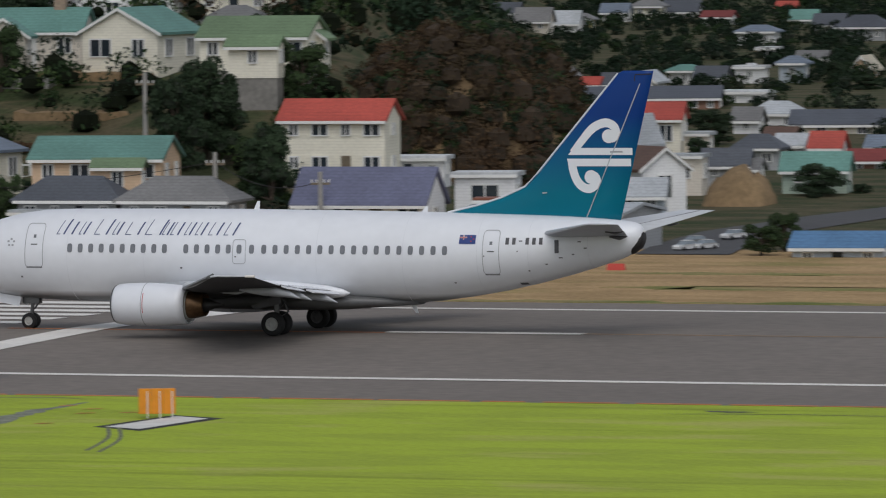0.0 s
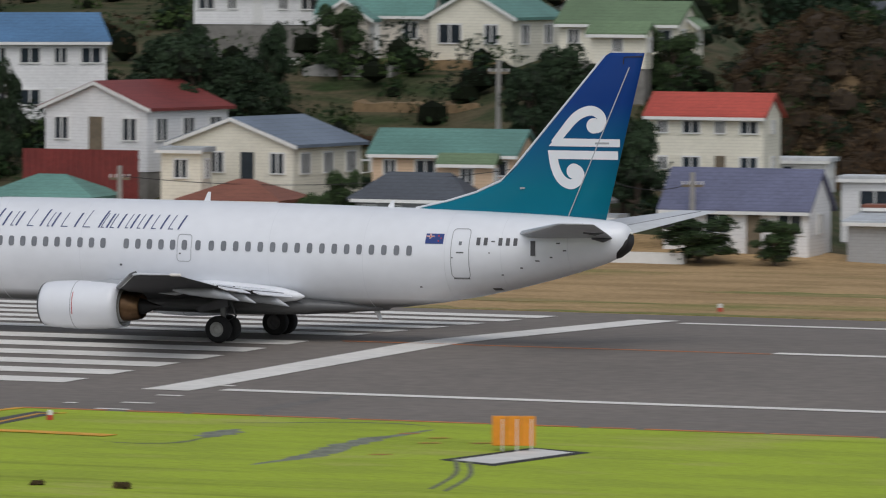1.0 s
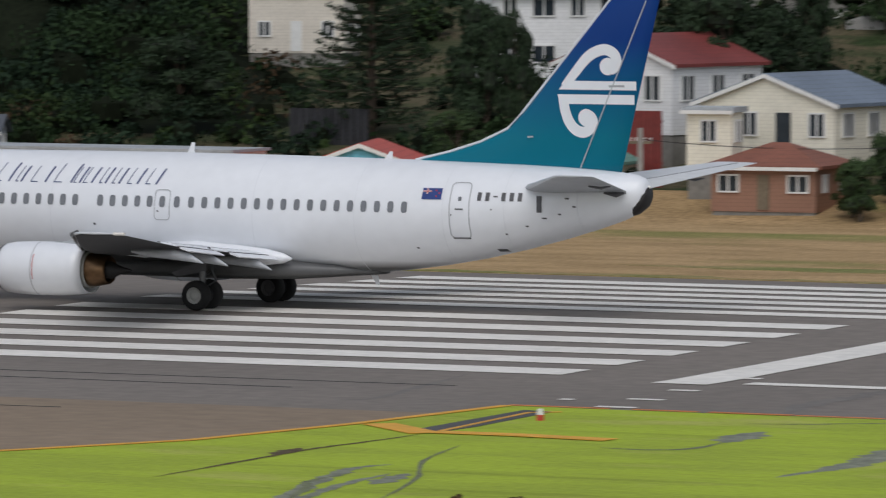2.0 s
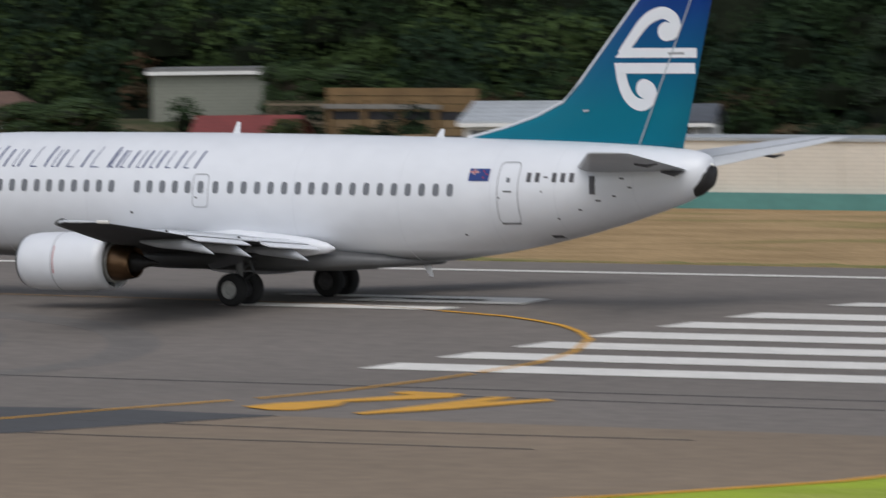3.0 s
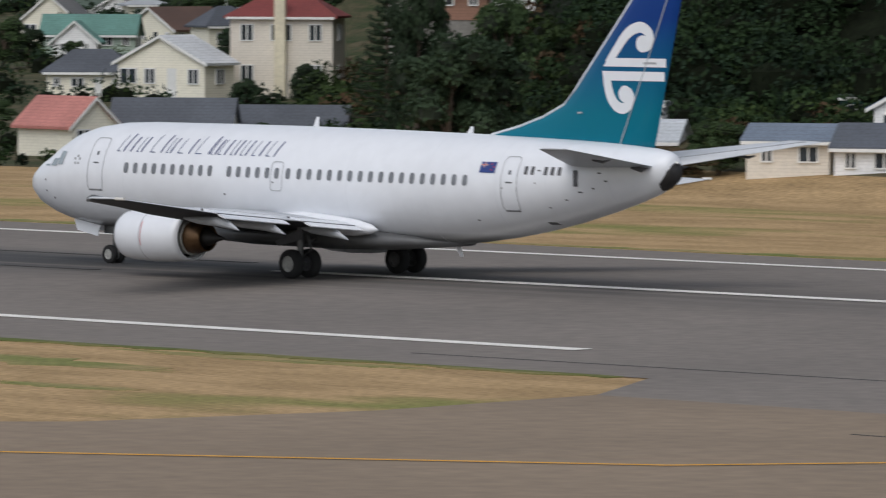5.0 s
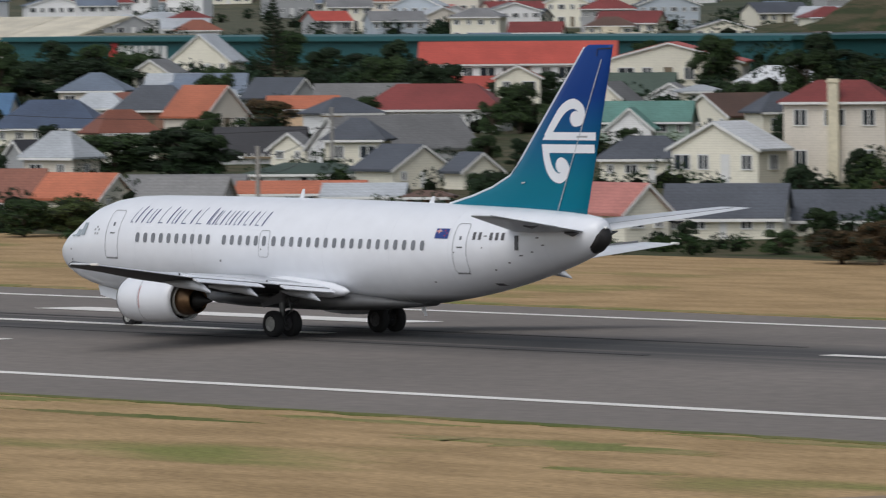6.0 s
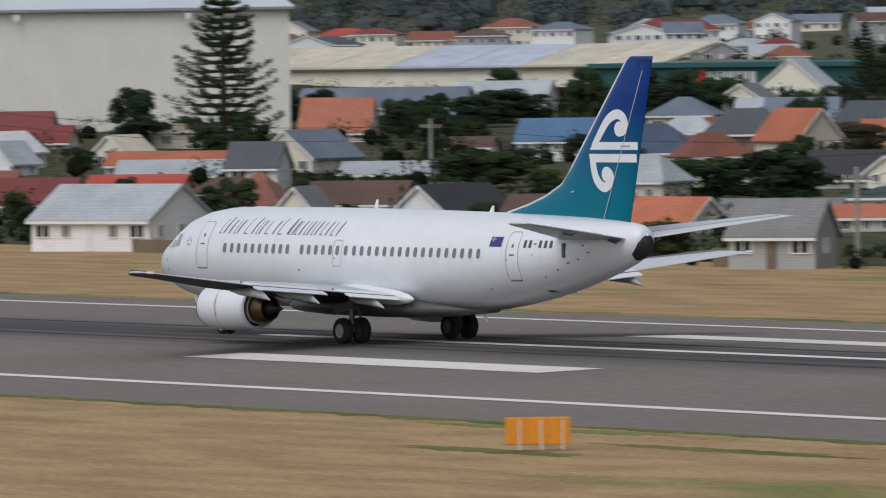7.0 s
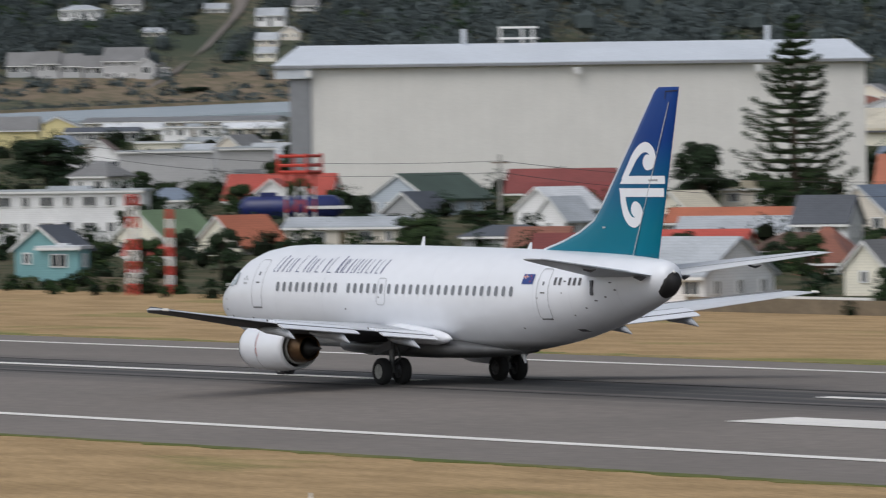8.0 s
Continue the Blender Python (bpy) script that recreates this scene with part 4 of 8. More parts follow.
    rings(bm, [[(-4.9, cy - 0.1, cz + 0.85), (-4.9, cy + 0.1, cz + 0.85), (-0.9, cy + 0.12, cz + 0.45), (-0.9, cy - 0.12, cz + 0.45)],
               [(-3.7, cy - 0.12, cz + 0.98), (-3.7, cy + 0.12, cz + 0.98), (0.2, cy + 0.12, cz + 0.75), (0.2, cy - 0.12, cz + 0.75)]])
    part("pylon", bm, M_GREY, engine)
    # tailplane
    bm = bmesh.new()
    rings(bm, [airfoil(side * y, le, te, z, t) for y, le, te, z, t in ((0.5, 11.0, 14.95, 4.22, 0.40), (6.1, 15.0, 16.5, 4.93, 0.13), (6.35, 15.3, 16.56, 4.96, 0.04))])
    bm.faces.ensure_lookup_table()
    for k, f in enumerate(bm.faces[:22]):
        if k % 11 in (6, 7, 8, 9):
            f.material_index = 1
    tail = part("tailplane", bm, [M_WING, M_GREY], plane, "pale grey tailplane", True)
    for y, w in ((0.95, 0.09), (3.6, 0.05)):
        bm = bmesh.new()
        u = (y - 0.5) / 5.6
        te, z = 14.95 + 1.55 * u, 4.22 + 0.71 * u
        tube(bm, [(te - 0.75, side * y, z - 0.10), (te - 0.3, side * y, z - 0.15), (te + 0.05, side * y, z - 0.08)], [0.03, w, 0.02], 8)
        part("hinge_fairing", bm, M_DARKGREY, tail)
    bm = bmesh.new()
    rings(bm, [[(le + dx, side * y, z + dz) for dx, dz in ((0, 0), (0.025, 0), (0.025, -0.02), (0, -0.02))] for y, le, z in ((0.6, 13.75, 4.37), (6.0, 15.98, 4.975))])
    part("elevator_gap", bm, M_DARKGREY, tail, "dark elevator hinge line")
    bm = bmesh.new()
    box(bm, 12.05, 12.22, side * skin_y(12.1, 3.8) - 0.02, side * skin_y(12.1, 3.8) + 0.03, 3.5, 4.05)
    part("tailplane_seal", bm, M_DARKGREY, plane)

# fin and rudder
bm = bmesh.new()
rows = []
for z, le, te in ((4.75, 6.2, 14.50), (5.1, 6.8, 14.58), (5.4, 8.1, 14.66), (5.75, 9.25, 14.74), (6.2, 10.26, 14.85), (6.8, 10.86, 14.99), (8, 11.89, 15.28), (9.5, 13.18, 15.64), (10.96, 14.43, 15.99), (11.09, 14.66, 16.02)):
    th = 0.40 - 0.26 * (z - 5) / 6.1 if z > 5.9 else 0.36
    if z > 11.05:
        th = 0.06
    prof = ((0, 0), (0.04, 0.3), (0.16, 0.48), (0.45, 0.5), (0.75, 0.3), (1, 0.04), (1, -0.04), (0.75, -0.3), (0.45, -0.5), (0.16, -0.48), (0.04, -0.3))
    rows.append([(le + (te - le) * u, v * th, z) for u, v in prof])
rings(bm, rows)
fin = part("fin", bm, M_FIN, plane, "tail fin painted teal fading up to blue", True)
bm = bmesh.new()
tube(bm, [(6.8, 0, 5.12), (8.1, 0, 5.42), (9.25, 0, 5.77), (10.26, 0, 6.22), (10.86, 0, 6.82), (14.44, 0, 10.98)], 0.045, 6)
part("leading_edge", bm, M_SKIN, fin, "bare pale leading edge strip")


def fin_y(s, z):
    """Half thickness of the fin at a place."""
    le = 10.86 + (z - 6.8) * 0.858
    te = 14.56 + (z - 5.0) * 0.2405
    u = max(0.02, min(1, (s - le) / (te - le)))
    th = 0.40 - 0.26 * (z - 5) / 6.1
    pts = ((0, 0), (0.04, 0.3), (0.16, 0.48), (0.45, 0.5), (0.75, 0.3), (1, 0.04))
    for a, b in zip(pts, pts[1:]):
        if a[0] <= u <= b[0]:
            return th * (a[1] + (b[1] - a[1]) * (u - a[0]) / (b[0] - a[0]))
    return 0.02


def curve_points(pts, n=10):
    """A smooth run of points through the given ones."""
    out = []
    for i in range(len(pts) - 1):
        p0, p1, p2, p3 = [Vector(pts[max(0, min(len(pts) - 1, k))]) for k in (i - 1, i, i + 1, i + 2)]
        for k in range(n):
            u = k / n
            out.append(0.5 * (2 * p1 + (p2 - p0) * u + (2 * p0 - 5 * p1 + 4 * p2 - p3) * u * u + (3 * p1 - p0 - 3 * p2 + p3) * u ** 3))
    return out + [Vector(pts[-1])]


def ribbon(bm, pts, widths, surface, side, proud=0.012):
    """A painted band on a curved side: pts are (aft, height)."""
    rows = []
    n = len(pts)
    for i, p in enumerate(pts):
        d = (Vector(pts[min(n - 1, i + 1)]) - Vector(pts[max(0, i - 1)])).normalized()
        u = i / (n - 1) * (len(widths) - 1)
        k = min(int(u), len(widths) - 2)
        w = (widths[k] + (widths[k + 1] - widths[k]) * (u - k)) / 2
        row = []
        for e in (-1, -0.33, 0.33, 1):
            s, z = p[0] - d.y * w * e, p[1] + d.x * w * e
            row.append(bm.verts.new((s, side * (surface(s, z) + proud), z)))
        rows.append(row)
    for a, b in zip(rows, rows[1:]):
        for k in range(3):
            bm.faces.new((a[k], a[k + 1], b[k + 1], b[k]))


for side in (-1, 1):
    for pts, wd in ((((12.46, 7.66), (12.85, 8.14), (13.25, 8.60), (13.60, 8.83), (13.98, 8.91), (14.29, 8.75), (14.37, 8.47), (14.22, 8.24), (14.02, 8.26)), (0.30, 0.33, 0.36, 0.37, 0.37, 0.36, 0.34, 0.30, 0.24)),
                    (((12.42, 7.30), (12.49, 6.9), (12.65, 6.5), (12.88, 6.24), (13.17, 6.15), (13.42, 6.28), (13.52, 6.52), (13.42, 6.73), (13.24, 6.72)), (0.36, 0.36, 0.36, 0.37, 0.37, 0.35, 0.33, 0.28, 0.22))):
        bm = bmesh.new()
        ribbon(bm, curve_points(pts, 7), wd, fin_y, side)
        part("scroll_emblem", bm, M_SKIN, fin, "white scroll stroke")
    for cx, cz, r in ((14.05, 8.35, 0.29), (13.27, 6.64, 0.29)):
        bm = bmesh.new()
        bm.faces.new([bm.verts.new((cx + r * math.cos(a), side * (fin_y(cx + r * math.cos(a), cz + r * math.sin(a)) + 0.018), cz + r * math.sin(a))) for a in [k * math.pi / 12 for k in range(24)]])
        part("scroll_bulb", bm, M_SKIN, fin, "white round bulb inside a scroll")
    # two level bars, the upper with a raked fore end
    for z0, z1, f0, f1, e in ((7.565, 7.86, 12.25, 12.52, 15.07), (7.09, 7.41, 12.29, 12.21, 15.0)):
        bm = bmesh.new()
        cols = []
        for k in range(13):
            u = k / 12
            cols.append([bm.verts.new((a, side * (fin_y(a, z) + 0.02), z)) for a, z in ((f0 + (e - f0) * u, z0), ((f0 + f1) / 2 + (e - (f0 + f1) / 2) * u, (z0 + z1) / 2), (f1 + (e - f1) * u, z1))])
        for p, q in zip(cols, cols[1:]):
            for k in range(2):
                bm.faces.new((p[k], p[k + 1], q[k + 1], q[k]))
        part("scroll_bar", bm, M_SKIN, fin, "white level bar of a scroll emblem")
    bm = bmesh.new()
    ribbon(bm, [(13.06 + 2.38 * k / 10, 4.95 + 5.6 * k / 10) for k in range(11)], (0.04, 0.04), fin_y, side, 0.024)
    part("rudder_hinge", bm, M_GREY, fin, "pale rudder hinge line")
    bm = bmesh.new()
    ribbon(bm, [(15.20, 10.66), (15.21, 10.80), (15.24, 10.93), (15.5, 10.94), (15.95, 10.95)], (0.04, 0.04), fin_y, side, 0.022)
    part("rudder_gap", bm, M_SOOT, fin, "dark gap at the rudder's top corner")
    bm = bmesh.new()
    ribbon(bm, [(14.1, 7.69), (14.35, 7.70), (14.65, 7.70)], (0.07, 0.07), fin_y, side, 0.026)
    part("fin_hatch", bm, M_LINE, fin, "small grey hatch on the fin")
    bm = bmesh.new()
    ribbon(bm, [(11.12, 5.96), (11.22, 5.97), (11.33, 5.98)], (0.07, 0.05), fin_y, side, 0.05)
    part("fin_vent", bm, M_GREY, fin, "small pale vent on the fin")


# markings and openings on the fuselage side
def plate(name, s0, s1, z0, z1, side, material, label="", proud=0.008, slant=0.0, nz=6, parent=None):
    """A thin panel that follows the fuselage side; slant shifts its top aft."""
    bm = bmesh.new()
    rows = []
    for k in range(nz + 1):
        z = z0 + (z1 - z0) * k / nz
        rows.append([bm.verts.new((s + slant * k / nz, side * (skin_y(s, z) + proud), z)) for s in (s0, (s0 + s1) / 2, s1)])
    for a, b in zip(rows, rows[1:]):
        for i in range(2):
            bm.faces.new((a[i], a[i + 1], b[i + 1], b[i]))
    return part(name, bm, material, parent or plane, label)


def outline(name, s0, s1, z0, z1, side, w, material, label="", r=0.15, parent=None):
    """A rounded door or hatch gap on the fuselage side."""
    pts = []
    for cx, cz, a0 in ((s1 - r, z1 - r, 0), (s0 + r, z1 - r, 90), (s0 + r, z0 + r, 180), (s1 - r, z0 + r, 270)):
        pts += [(cx + r * math.cos(radians(a0 + k * 30)), cz + r * math.sin(radians(a0 + k * 30))) for k in range(4)]
    full = []
    for a, b in zip(pts, pts[1:] + pts[:1]):
        n = max(1, int(math.dist(a, b) / 0.3))
        full += [Vector(a).lerp(Vector(b), k / n) for k in range(n)]
    bm = bmesh.new()
    ribbon(bm, full + full[:2], (w, w), skin_y, side, 0.022)
    return part(name, bm, material, parent or plane, label)


WINDOWS = [-9.80 + 0.487 * k for k in range(10)] + [-4.43 + 0.487 * k for k in range(5)] + [-1.99, -1.42] + [-0.86 + 0.51 * k for k in range(17)]


TITLE = ((-10.50, -9.85, True), (-9.78, -9.52, False), (-9.47, -8.96, False), (-8.76, -7.88, True), (-7.92, -7.42, False), (-7.32, -6.46, False),
         (-6.40, -5.40, True), (-5.62, -5.10, False), (-5.24, -4.62, False), (-4.60, -4.08, False), (-4.10, -3.54, False), (-3.50, -2.82, False), (-2.78, -2.08, False))


def cabin_window(s, side):
    bm = bmesh.new()
    pts = [(s + 0.115 * math.copysign(abs(math.cos(a)) ** 0.55, math.cos(a)), 3.60 + 0.19 * math.copysign(abs(math.sin(a)) ** 0.6, math.sin(a))) for a in [2 * math.pi * k / 14 for k in range(14)]]
    bm.faces.new([bm.verts.new((x, side * (skin_y(x, z) + 0.018), z)) for x, z in pts])
    return part("cabin_window", bm, M_CABIN, fuselage)


for side in (-1, 1):
    for s in WINDOWS:
        cabin_window(s, side)
    for s0, s1, z0, z1 in ((-11.92, -11.08, 2.77, 4.62), (8.97, 9.68, 2.60, 4.45)):
        door = outline("cabin_door", s0, s1, z0, z1, side, 0.027, M_LINE, "white cabin door with a dark outline")
        plate("door_sill", s0 + 0.05, s1 - 0.05, z0 - 0.04, z0 + 0.02, side, M_DARKGREY, parent=door)
        plate("door_handle", (s0 + s1) / 2 - 0.15, (s0 + s1) / 2 + 0.15, (z0 + z1) / 2 + 0.02, (z0 + z1) / 2 + 0.07, side, M_STEEL, parent=door)
        plate("door_window", (s0 + s1) / 2 - 0.06, (s0 + s1) / 2 + 0.06, (z0 + z1) / 2 + 0.32, (z0 + z1) / 2 + 0.46, side, M_CABIN, parent=door)
    outline("exit_hatch", -2.28, -1.70, 2.98, 4.0, side, 0.024, M_LINE, "overwing exit hatch outline", 0.12)
    plate("flag_panel", 7.92, 8.64, 3.88, 4.25, side, M_NAVY, "small blue flag panel", 0.02)
    for s0, s1, z0, z1, m, up in ((7.94, 8.26, 4.125, 4.175, M_WHITE, 0.026), (8.07, 8.13, 4.06, 4.24, M_WHITE, 0.026), (7.94, 8.26, 4.137, 4.163, M_REDPAINT, 0.03), (8.085, 8.115, 4.06, 4.24, M_REDPAINT, 0.03)):
        plate("flag_cross", s0, s1, z0, z1, side, m, "red and white cross in a flag corner", up, 0.0, 1)
    for k, (a, b) in enumerate(((8.40, 4.15), (8.52, 4.06), (8.42, 3.96))):
        plate("flag_star", a, a + 0.05, b, b + 0.05, side, M_REDPAINT, "", 0.03)
    # registration as plain bars
    for k in range(6):
        s = 9.93 + k * 0.288
        z0, z1 = (3.985, 4.03) if k == 2 else (3.86, 4.14)
        plate("registration_bar", s + 0.02, s + 0.17, z0, z1, side, M_DARKGREY, "dark plain lettering bar", 0.015)
    # airline title as plain slanted strokes: a heavy and a hairline one for each character
    for s0, s1, tall in TITLE:
        top = 4.80 if tall else 4.70
        lean = 0.24 * (top - 4.17) / 0.6
        plate("title_bar", s1 - lean - 0.09, s1 - lean - 0.015, 4.17, top, side, M_TITLE, "heavy slanted navy title stroke", 0.012, lean)
        plate("title_bar", s0, s0 + 0.035, 4.17, top, side, M_TITLE, "thin slanted navy title stroke", 0.012, lean)
        plate("title_bar", s0 + 0.02, s0 + (s1 - lean - s0) * 0.45, 4.17, 4.20, side, M_TITLE, "short navy title foot", 0.013, 0.0, 1)
    # star badge, probes and small vents
    for k in range(5):
        a = radians(90 + 72 * k)
        plate("badge_bar", -12.62 + 0.14 * math.cos(a) - 0.05, -12.62 + 0.14 * math.cos(a) + 0.05, 3.80 + 0.14 * math.sin(a) - 0.03, 3.80 + 0.14 * math.sin(a) + 0.05, side, M_LINE, "small grey badge mark", 0.01)
    for s, z in ((-14.7, 3.0), (-14.65, 2.6), (-14.2, 2.35), (-4.7, 2.75), (-12.2, 2.3)):
        plate("vent", s, s + 0.09, z, z + 0.07, side, M_DARKGREY, "small dark vent", 0.01, nz=1)
    plate("static_vent", 10.3, 10.6, 2.12, 2.22, side, M_DARKGREY, "dark vent under the tail")
    for s, z, w in ((11.6, 3.0, 0.1), (12.2, 3.28, 0.16), (12.75, 3.42, 0.1), (13.25, 3.68, 0.12), (13.0, 3.95, 0.14), (10.85, 2.72, 0.08), (9.0, 3.35, 0.05), (10.45, 3.55, 0.05), (-2.2, 3.25, 0.08), (7.6, 2.2, 0.1)):
        plate("drain_mark", s, s + w, z, z + 0.05, side, M_DARKGREY, "small dark drain mark", 0.01, nz=1)
    # cockpit glazing
    for s0, s1, z0, z1, sl in ((-14.95, -14.47, 3.54, 3.92, 0.36), (-14.36, -13.92, 3.56, 4.06, 0.15), (-13.82, -13.5, 3.62, 4.10, 0.02)):
        plate("cockpit_window", s0, s1, z0, z1, side, M_COCKPIT, "cockpit window with sky reflection painted in grey", 0.03, sl)
    # antennas

for s in (-9.95, -6.4, 1.5, 5.4, 8.7, 10.9, 13.4):
    bm = bmesh.new()
    top, bot, w = station(s)
    rows = []
    for dx in (0, 0.022):
        rows.append([(s + dx, (w + 0.006) * math.cos(2 * math.pi * k / 48), (top + bot) / 2 + ((top - bot) / 2 + 0.006) * math.sin(2 * math.pi * k / 48)) for k in range(48)])
    rings(bm, rows, False)
    part("skin_seam", bm, M_SEAM, plane, "thin skin joint")
for s, h in ((-2.08, 0.40), (5.58, 0.22)):
    bm = bmesh.new()
    rings(bm, [[(s, -0.03, 5.08), (s + 0.3, -0.02, 5.08), (s + 0.3, 0.02, 5.08), (s, 0.03, 5.08)], [(s + 0.22, -0.01, 5.16 + h), (s + 0.34, -0.01, 5.16 + h), (s + 0.34, 0.01, 5.16 + h), (s + 0.22, 0.01, 5.16 + h)]])
    part("blade_antenna", bm, M_SKIN, plane)
bm = bmesh.new()
rings(bm, [[(5.0, -0.03, 1.3), (5.3, -0.02, 1.3), (5.3, 0.02, 1.3), (5.0, 0.03, 1.3)], [(5.3, -0.01, 0.85), (5.42, -0.01, 0.85), (5.42, 0.01, 0.85), (5.3, 0.01, 0.85)]])
part("blade_antenna", bm, M_SKIN, plane)


# landing gear
def wheel(name, x, y, r, w, parent, metal=None):
    bm = bmesh.new()
    turned(bm, ((-w / 2, r * 0.55), (-w / 2, r * 0.86), (-w * 0.36, r * 0.97), (-w * 0.15, r), (w * 0.15, r), (w * 0.36, r * 0.97), (w / 2, r * 0.86), (w / 2, r * 0.55)), (0, 0, 0), "y", 28)
    hub = new(name)
    hub.parent = parent
    hub.location = (x, y, r)
    t = part("tyre", bm, M_TYRE, hub, "", True)
    bm = bmesh.new()
    turned(bm, ((-w * 0.36, 0.0), (-w * 0.4, r * 0.2), (-w * 0.3, r * 0.38), (-w * 0.42, r * 0.5), (-w * 0.46, r * 0.56), (w * 0.46, r * 0.56), (w * 0.42, r * 0.5), (w * 0.3, r * 0.38), (w * 0.4, r * 0.2), (w * 0.36, 0.0)), (0, 0, 0), "y", 24)
    for a in range(5):
        c, s = math.cos(a * 1.2566) * r * 0.42, math.sin(a * 1.2566) * r * 0.42
        box(bm, c - 0.03, c + 0.03, -w * 0.45, w * 0.45, s - 0.03, s + 0.03)
    part("rim", bm, metal or M_RIM, hub, "dark brake-dusted wheel rim" if metal else "grey wheel rim")
    return hub


wheels = []
for side in (-1, 1):
    for dy in (-0.43, 0.43):
        wheels.append((wheel("main_wheel", 0, side * 2.61 + dy, 0.51, 0.37, plane, M_DARKGREY if side > 0 or dy > 0 else None), 0, side * 2.61 + dy, 0.51))
    bm = bmesh.new()
    tube(bm, [(0, side * 2.61 - 0.5, 0.51), (0, side * 2.61 + 0.5, 0.51)], 0.07, 10)
    tube(bm, [(0, side * 2.61, 0.45), (0, side * 2.61, 1.2), (0.05, side * 2.62, 2.0)], [0.09, 0.12, 0.14], 12)
    tube(bm, [(0.1, side * 2.61, 0.75), (0.5, side * 2.55, 1.0), (0.25, side * 2.5, 1.5)], 0.05, 8)
    tube(bm, [(0, side * 2.5, 1.1), (0, side * 1.2, 1.6)], 0.06, 8)
    part("main_leg", bm, M_STEEL, plane, "main landing gear leg")
    bm = bmesh.new()
    rings(bm, [[(-1.1, side * 2.75, 1.25), (-0.9, side * 2.75, 1.1), (0.25, side * 2.75, 1.35), (0.25, side * 2.75, 1.75)], [(-1.1, side * 2.8, 1.25), (-0.9, side * 2.8, 1.1), (0.25, side * 2.8, 1.35), (0.25, side * 2.8, 1.75)]])
    part("gear_door", bm, M_DARKGREY, plane)
for dy in (-0.2, 0.2):
    wheels.append((wheel("nose_wheel", -12.45, dy, 0.345, 0.2, plane), -12.45, dy, 0.345))
bm = bmesh.new()
tube(bm, [(-12.45, -0.25, 0.345), (-12.45, 0.25, 0.345)], 0.045, 8)
tube(bm, [(-12.45, 0, 0.3), (-12.4, 0, 0.8), (-12.3, 0, 1.5)], [0.06, 0.08, 0.1], 12)
tube(bm, [(-12.3, 0, 0.85), (-11.9, 0, 1.35)], 0.04, 8)
box(bm, -12.75, -12.0, -0.2, 0.2, 1.1, 1.5)
part("nose_leg", bm, M_STEEL, plane, "nose landing gear leg")
for side in (-1, 1):
    bm = bmesh.new()
    rings(bm, [[(-14.1, side * 0.42, 1.6), (-12.7, side * 0.42, 1.4), (-12.8, side * 0.46, 1.0), (-13.9, side * 0.46, 1.2)], [(-14.1, side * 0.45, 1.6), (-12.7, side * 0.45, 1.4), (-12.8, side * 0.49, 1.0), (-13.9, side * 0.49, 1.2)]])
    part("nose_gear_door", bm, M_SKIN, plane, "white nose gear door")


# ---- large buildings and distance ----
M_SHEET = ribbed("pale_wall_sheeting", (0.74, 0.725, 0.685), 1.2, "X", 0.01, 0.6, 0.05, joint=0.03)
M_SHEETROOF = mat("pale_metal_roof", (0.62, 0.66, 0.71), 0.5, 0.08, 0.2, 3.0)
M_WATER = mat("harbour_water", (0.32, 0.38, 0.42), 0.25, 0.1, 0.02, 0.5, 0.2)
M_RED = mat("red_painted_steel", (0.55, 0.06, 0.04), 0.5, 0.15, 1.0, 6.0)
M_ORANGE = mat("orange_marker_panel", (0.75, 0.27, 0.01), 0.5, 0.08, 1.0, 6.0)
M_BLUEBOAT = mat("navy_tank_paint", (0.015, 0.025, 0.12), 0.35, 0.15, 1.0, 5.0)
# dark brown that stands in for the shade within the knoll's scrub
M_SCRUBSHADE = mat("painted_scrub_shade", (0.050, 0.034, 0.020), 0.95, 0.3, 0.5, 4.0, 0.3)
M_EARTH = mat("bare_clay_bank", (0.25, 0.17, 0.09), 0.95, 0.25, 0.6, 4.0, 0.4)


M_PIER = mat("grey_steel_cladding", (0.26, 0.27, 0.285), 0.6, 0.08, 0.2, 2.0)


def between(x0, y0, x1, y1):
    """Middle, length and turn of a front that runs between two places."""
    return (x0 + x1) / 2, (y0 + y1) / 2, math.hypot(x1 - x0, y1 - y0), math.degrees(math.atan2(y1 - y0, x1 - x0))


def big_shed(name, x0, y0, x1, y1, z, h, depth, rise, wall, roof, label, fascia=None, inset=0.0, lip=0.35, hip=0.0):
    """A long industrial building: its front runs from the first place to the second, its roof falls to front and back."""
    cx, cy, w, yaw = between(x0, y0, x1, y1)
    root = tagged(new(name), label, name.replace("_", " "))
    root.matrix_basis = pose(cx, cy, z, 0, 0, yaw)
    a = w / 2
    bm = bmesh.new()
    box(bm, -a + inset, a, 0, depth, -4, h)
    part("wall", bm, wall, root)
    bm = bmesh.new()
    prof = [(-0.6, h - 0.1), (-0.6, h + lip), (depth * 0.3, h + rise), (depth + 0.6, h + lip), (depth + 0.6, h - 0.1)]
    rings(bm, [[(sx * (a + 0.5 - (hip if q == h + rise else 0)), p, q + 0.02) for p, q in prof] for sx in (-1, 1)])
    part("roof", bm, roof, root)
    bm = bmesh.new()
    box(bm, -a - 0.5, a + 0.5, -0.80, -0.62, h - 0.2, h + 0.05)
    part("gutter", bm, fascia or M_DARKGREY, root)
    return root


hangar = big_shed("aircraft_hangar", -619.6, 369.6, -590.4, 414.4, 1.6, 14.4, 26, 1.95, M_SHEET, M_SHEETROOF, "huge cream-clad aircraft hangar with a pale metal roof", M_PIER, 2.9, 0.12, 2.0)
bm = bmesh.new()
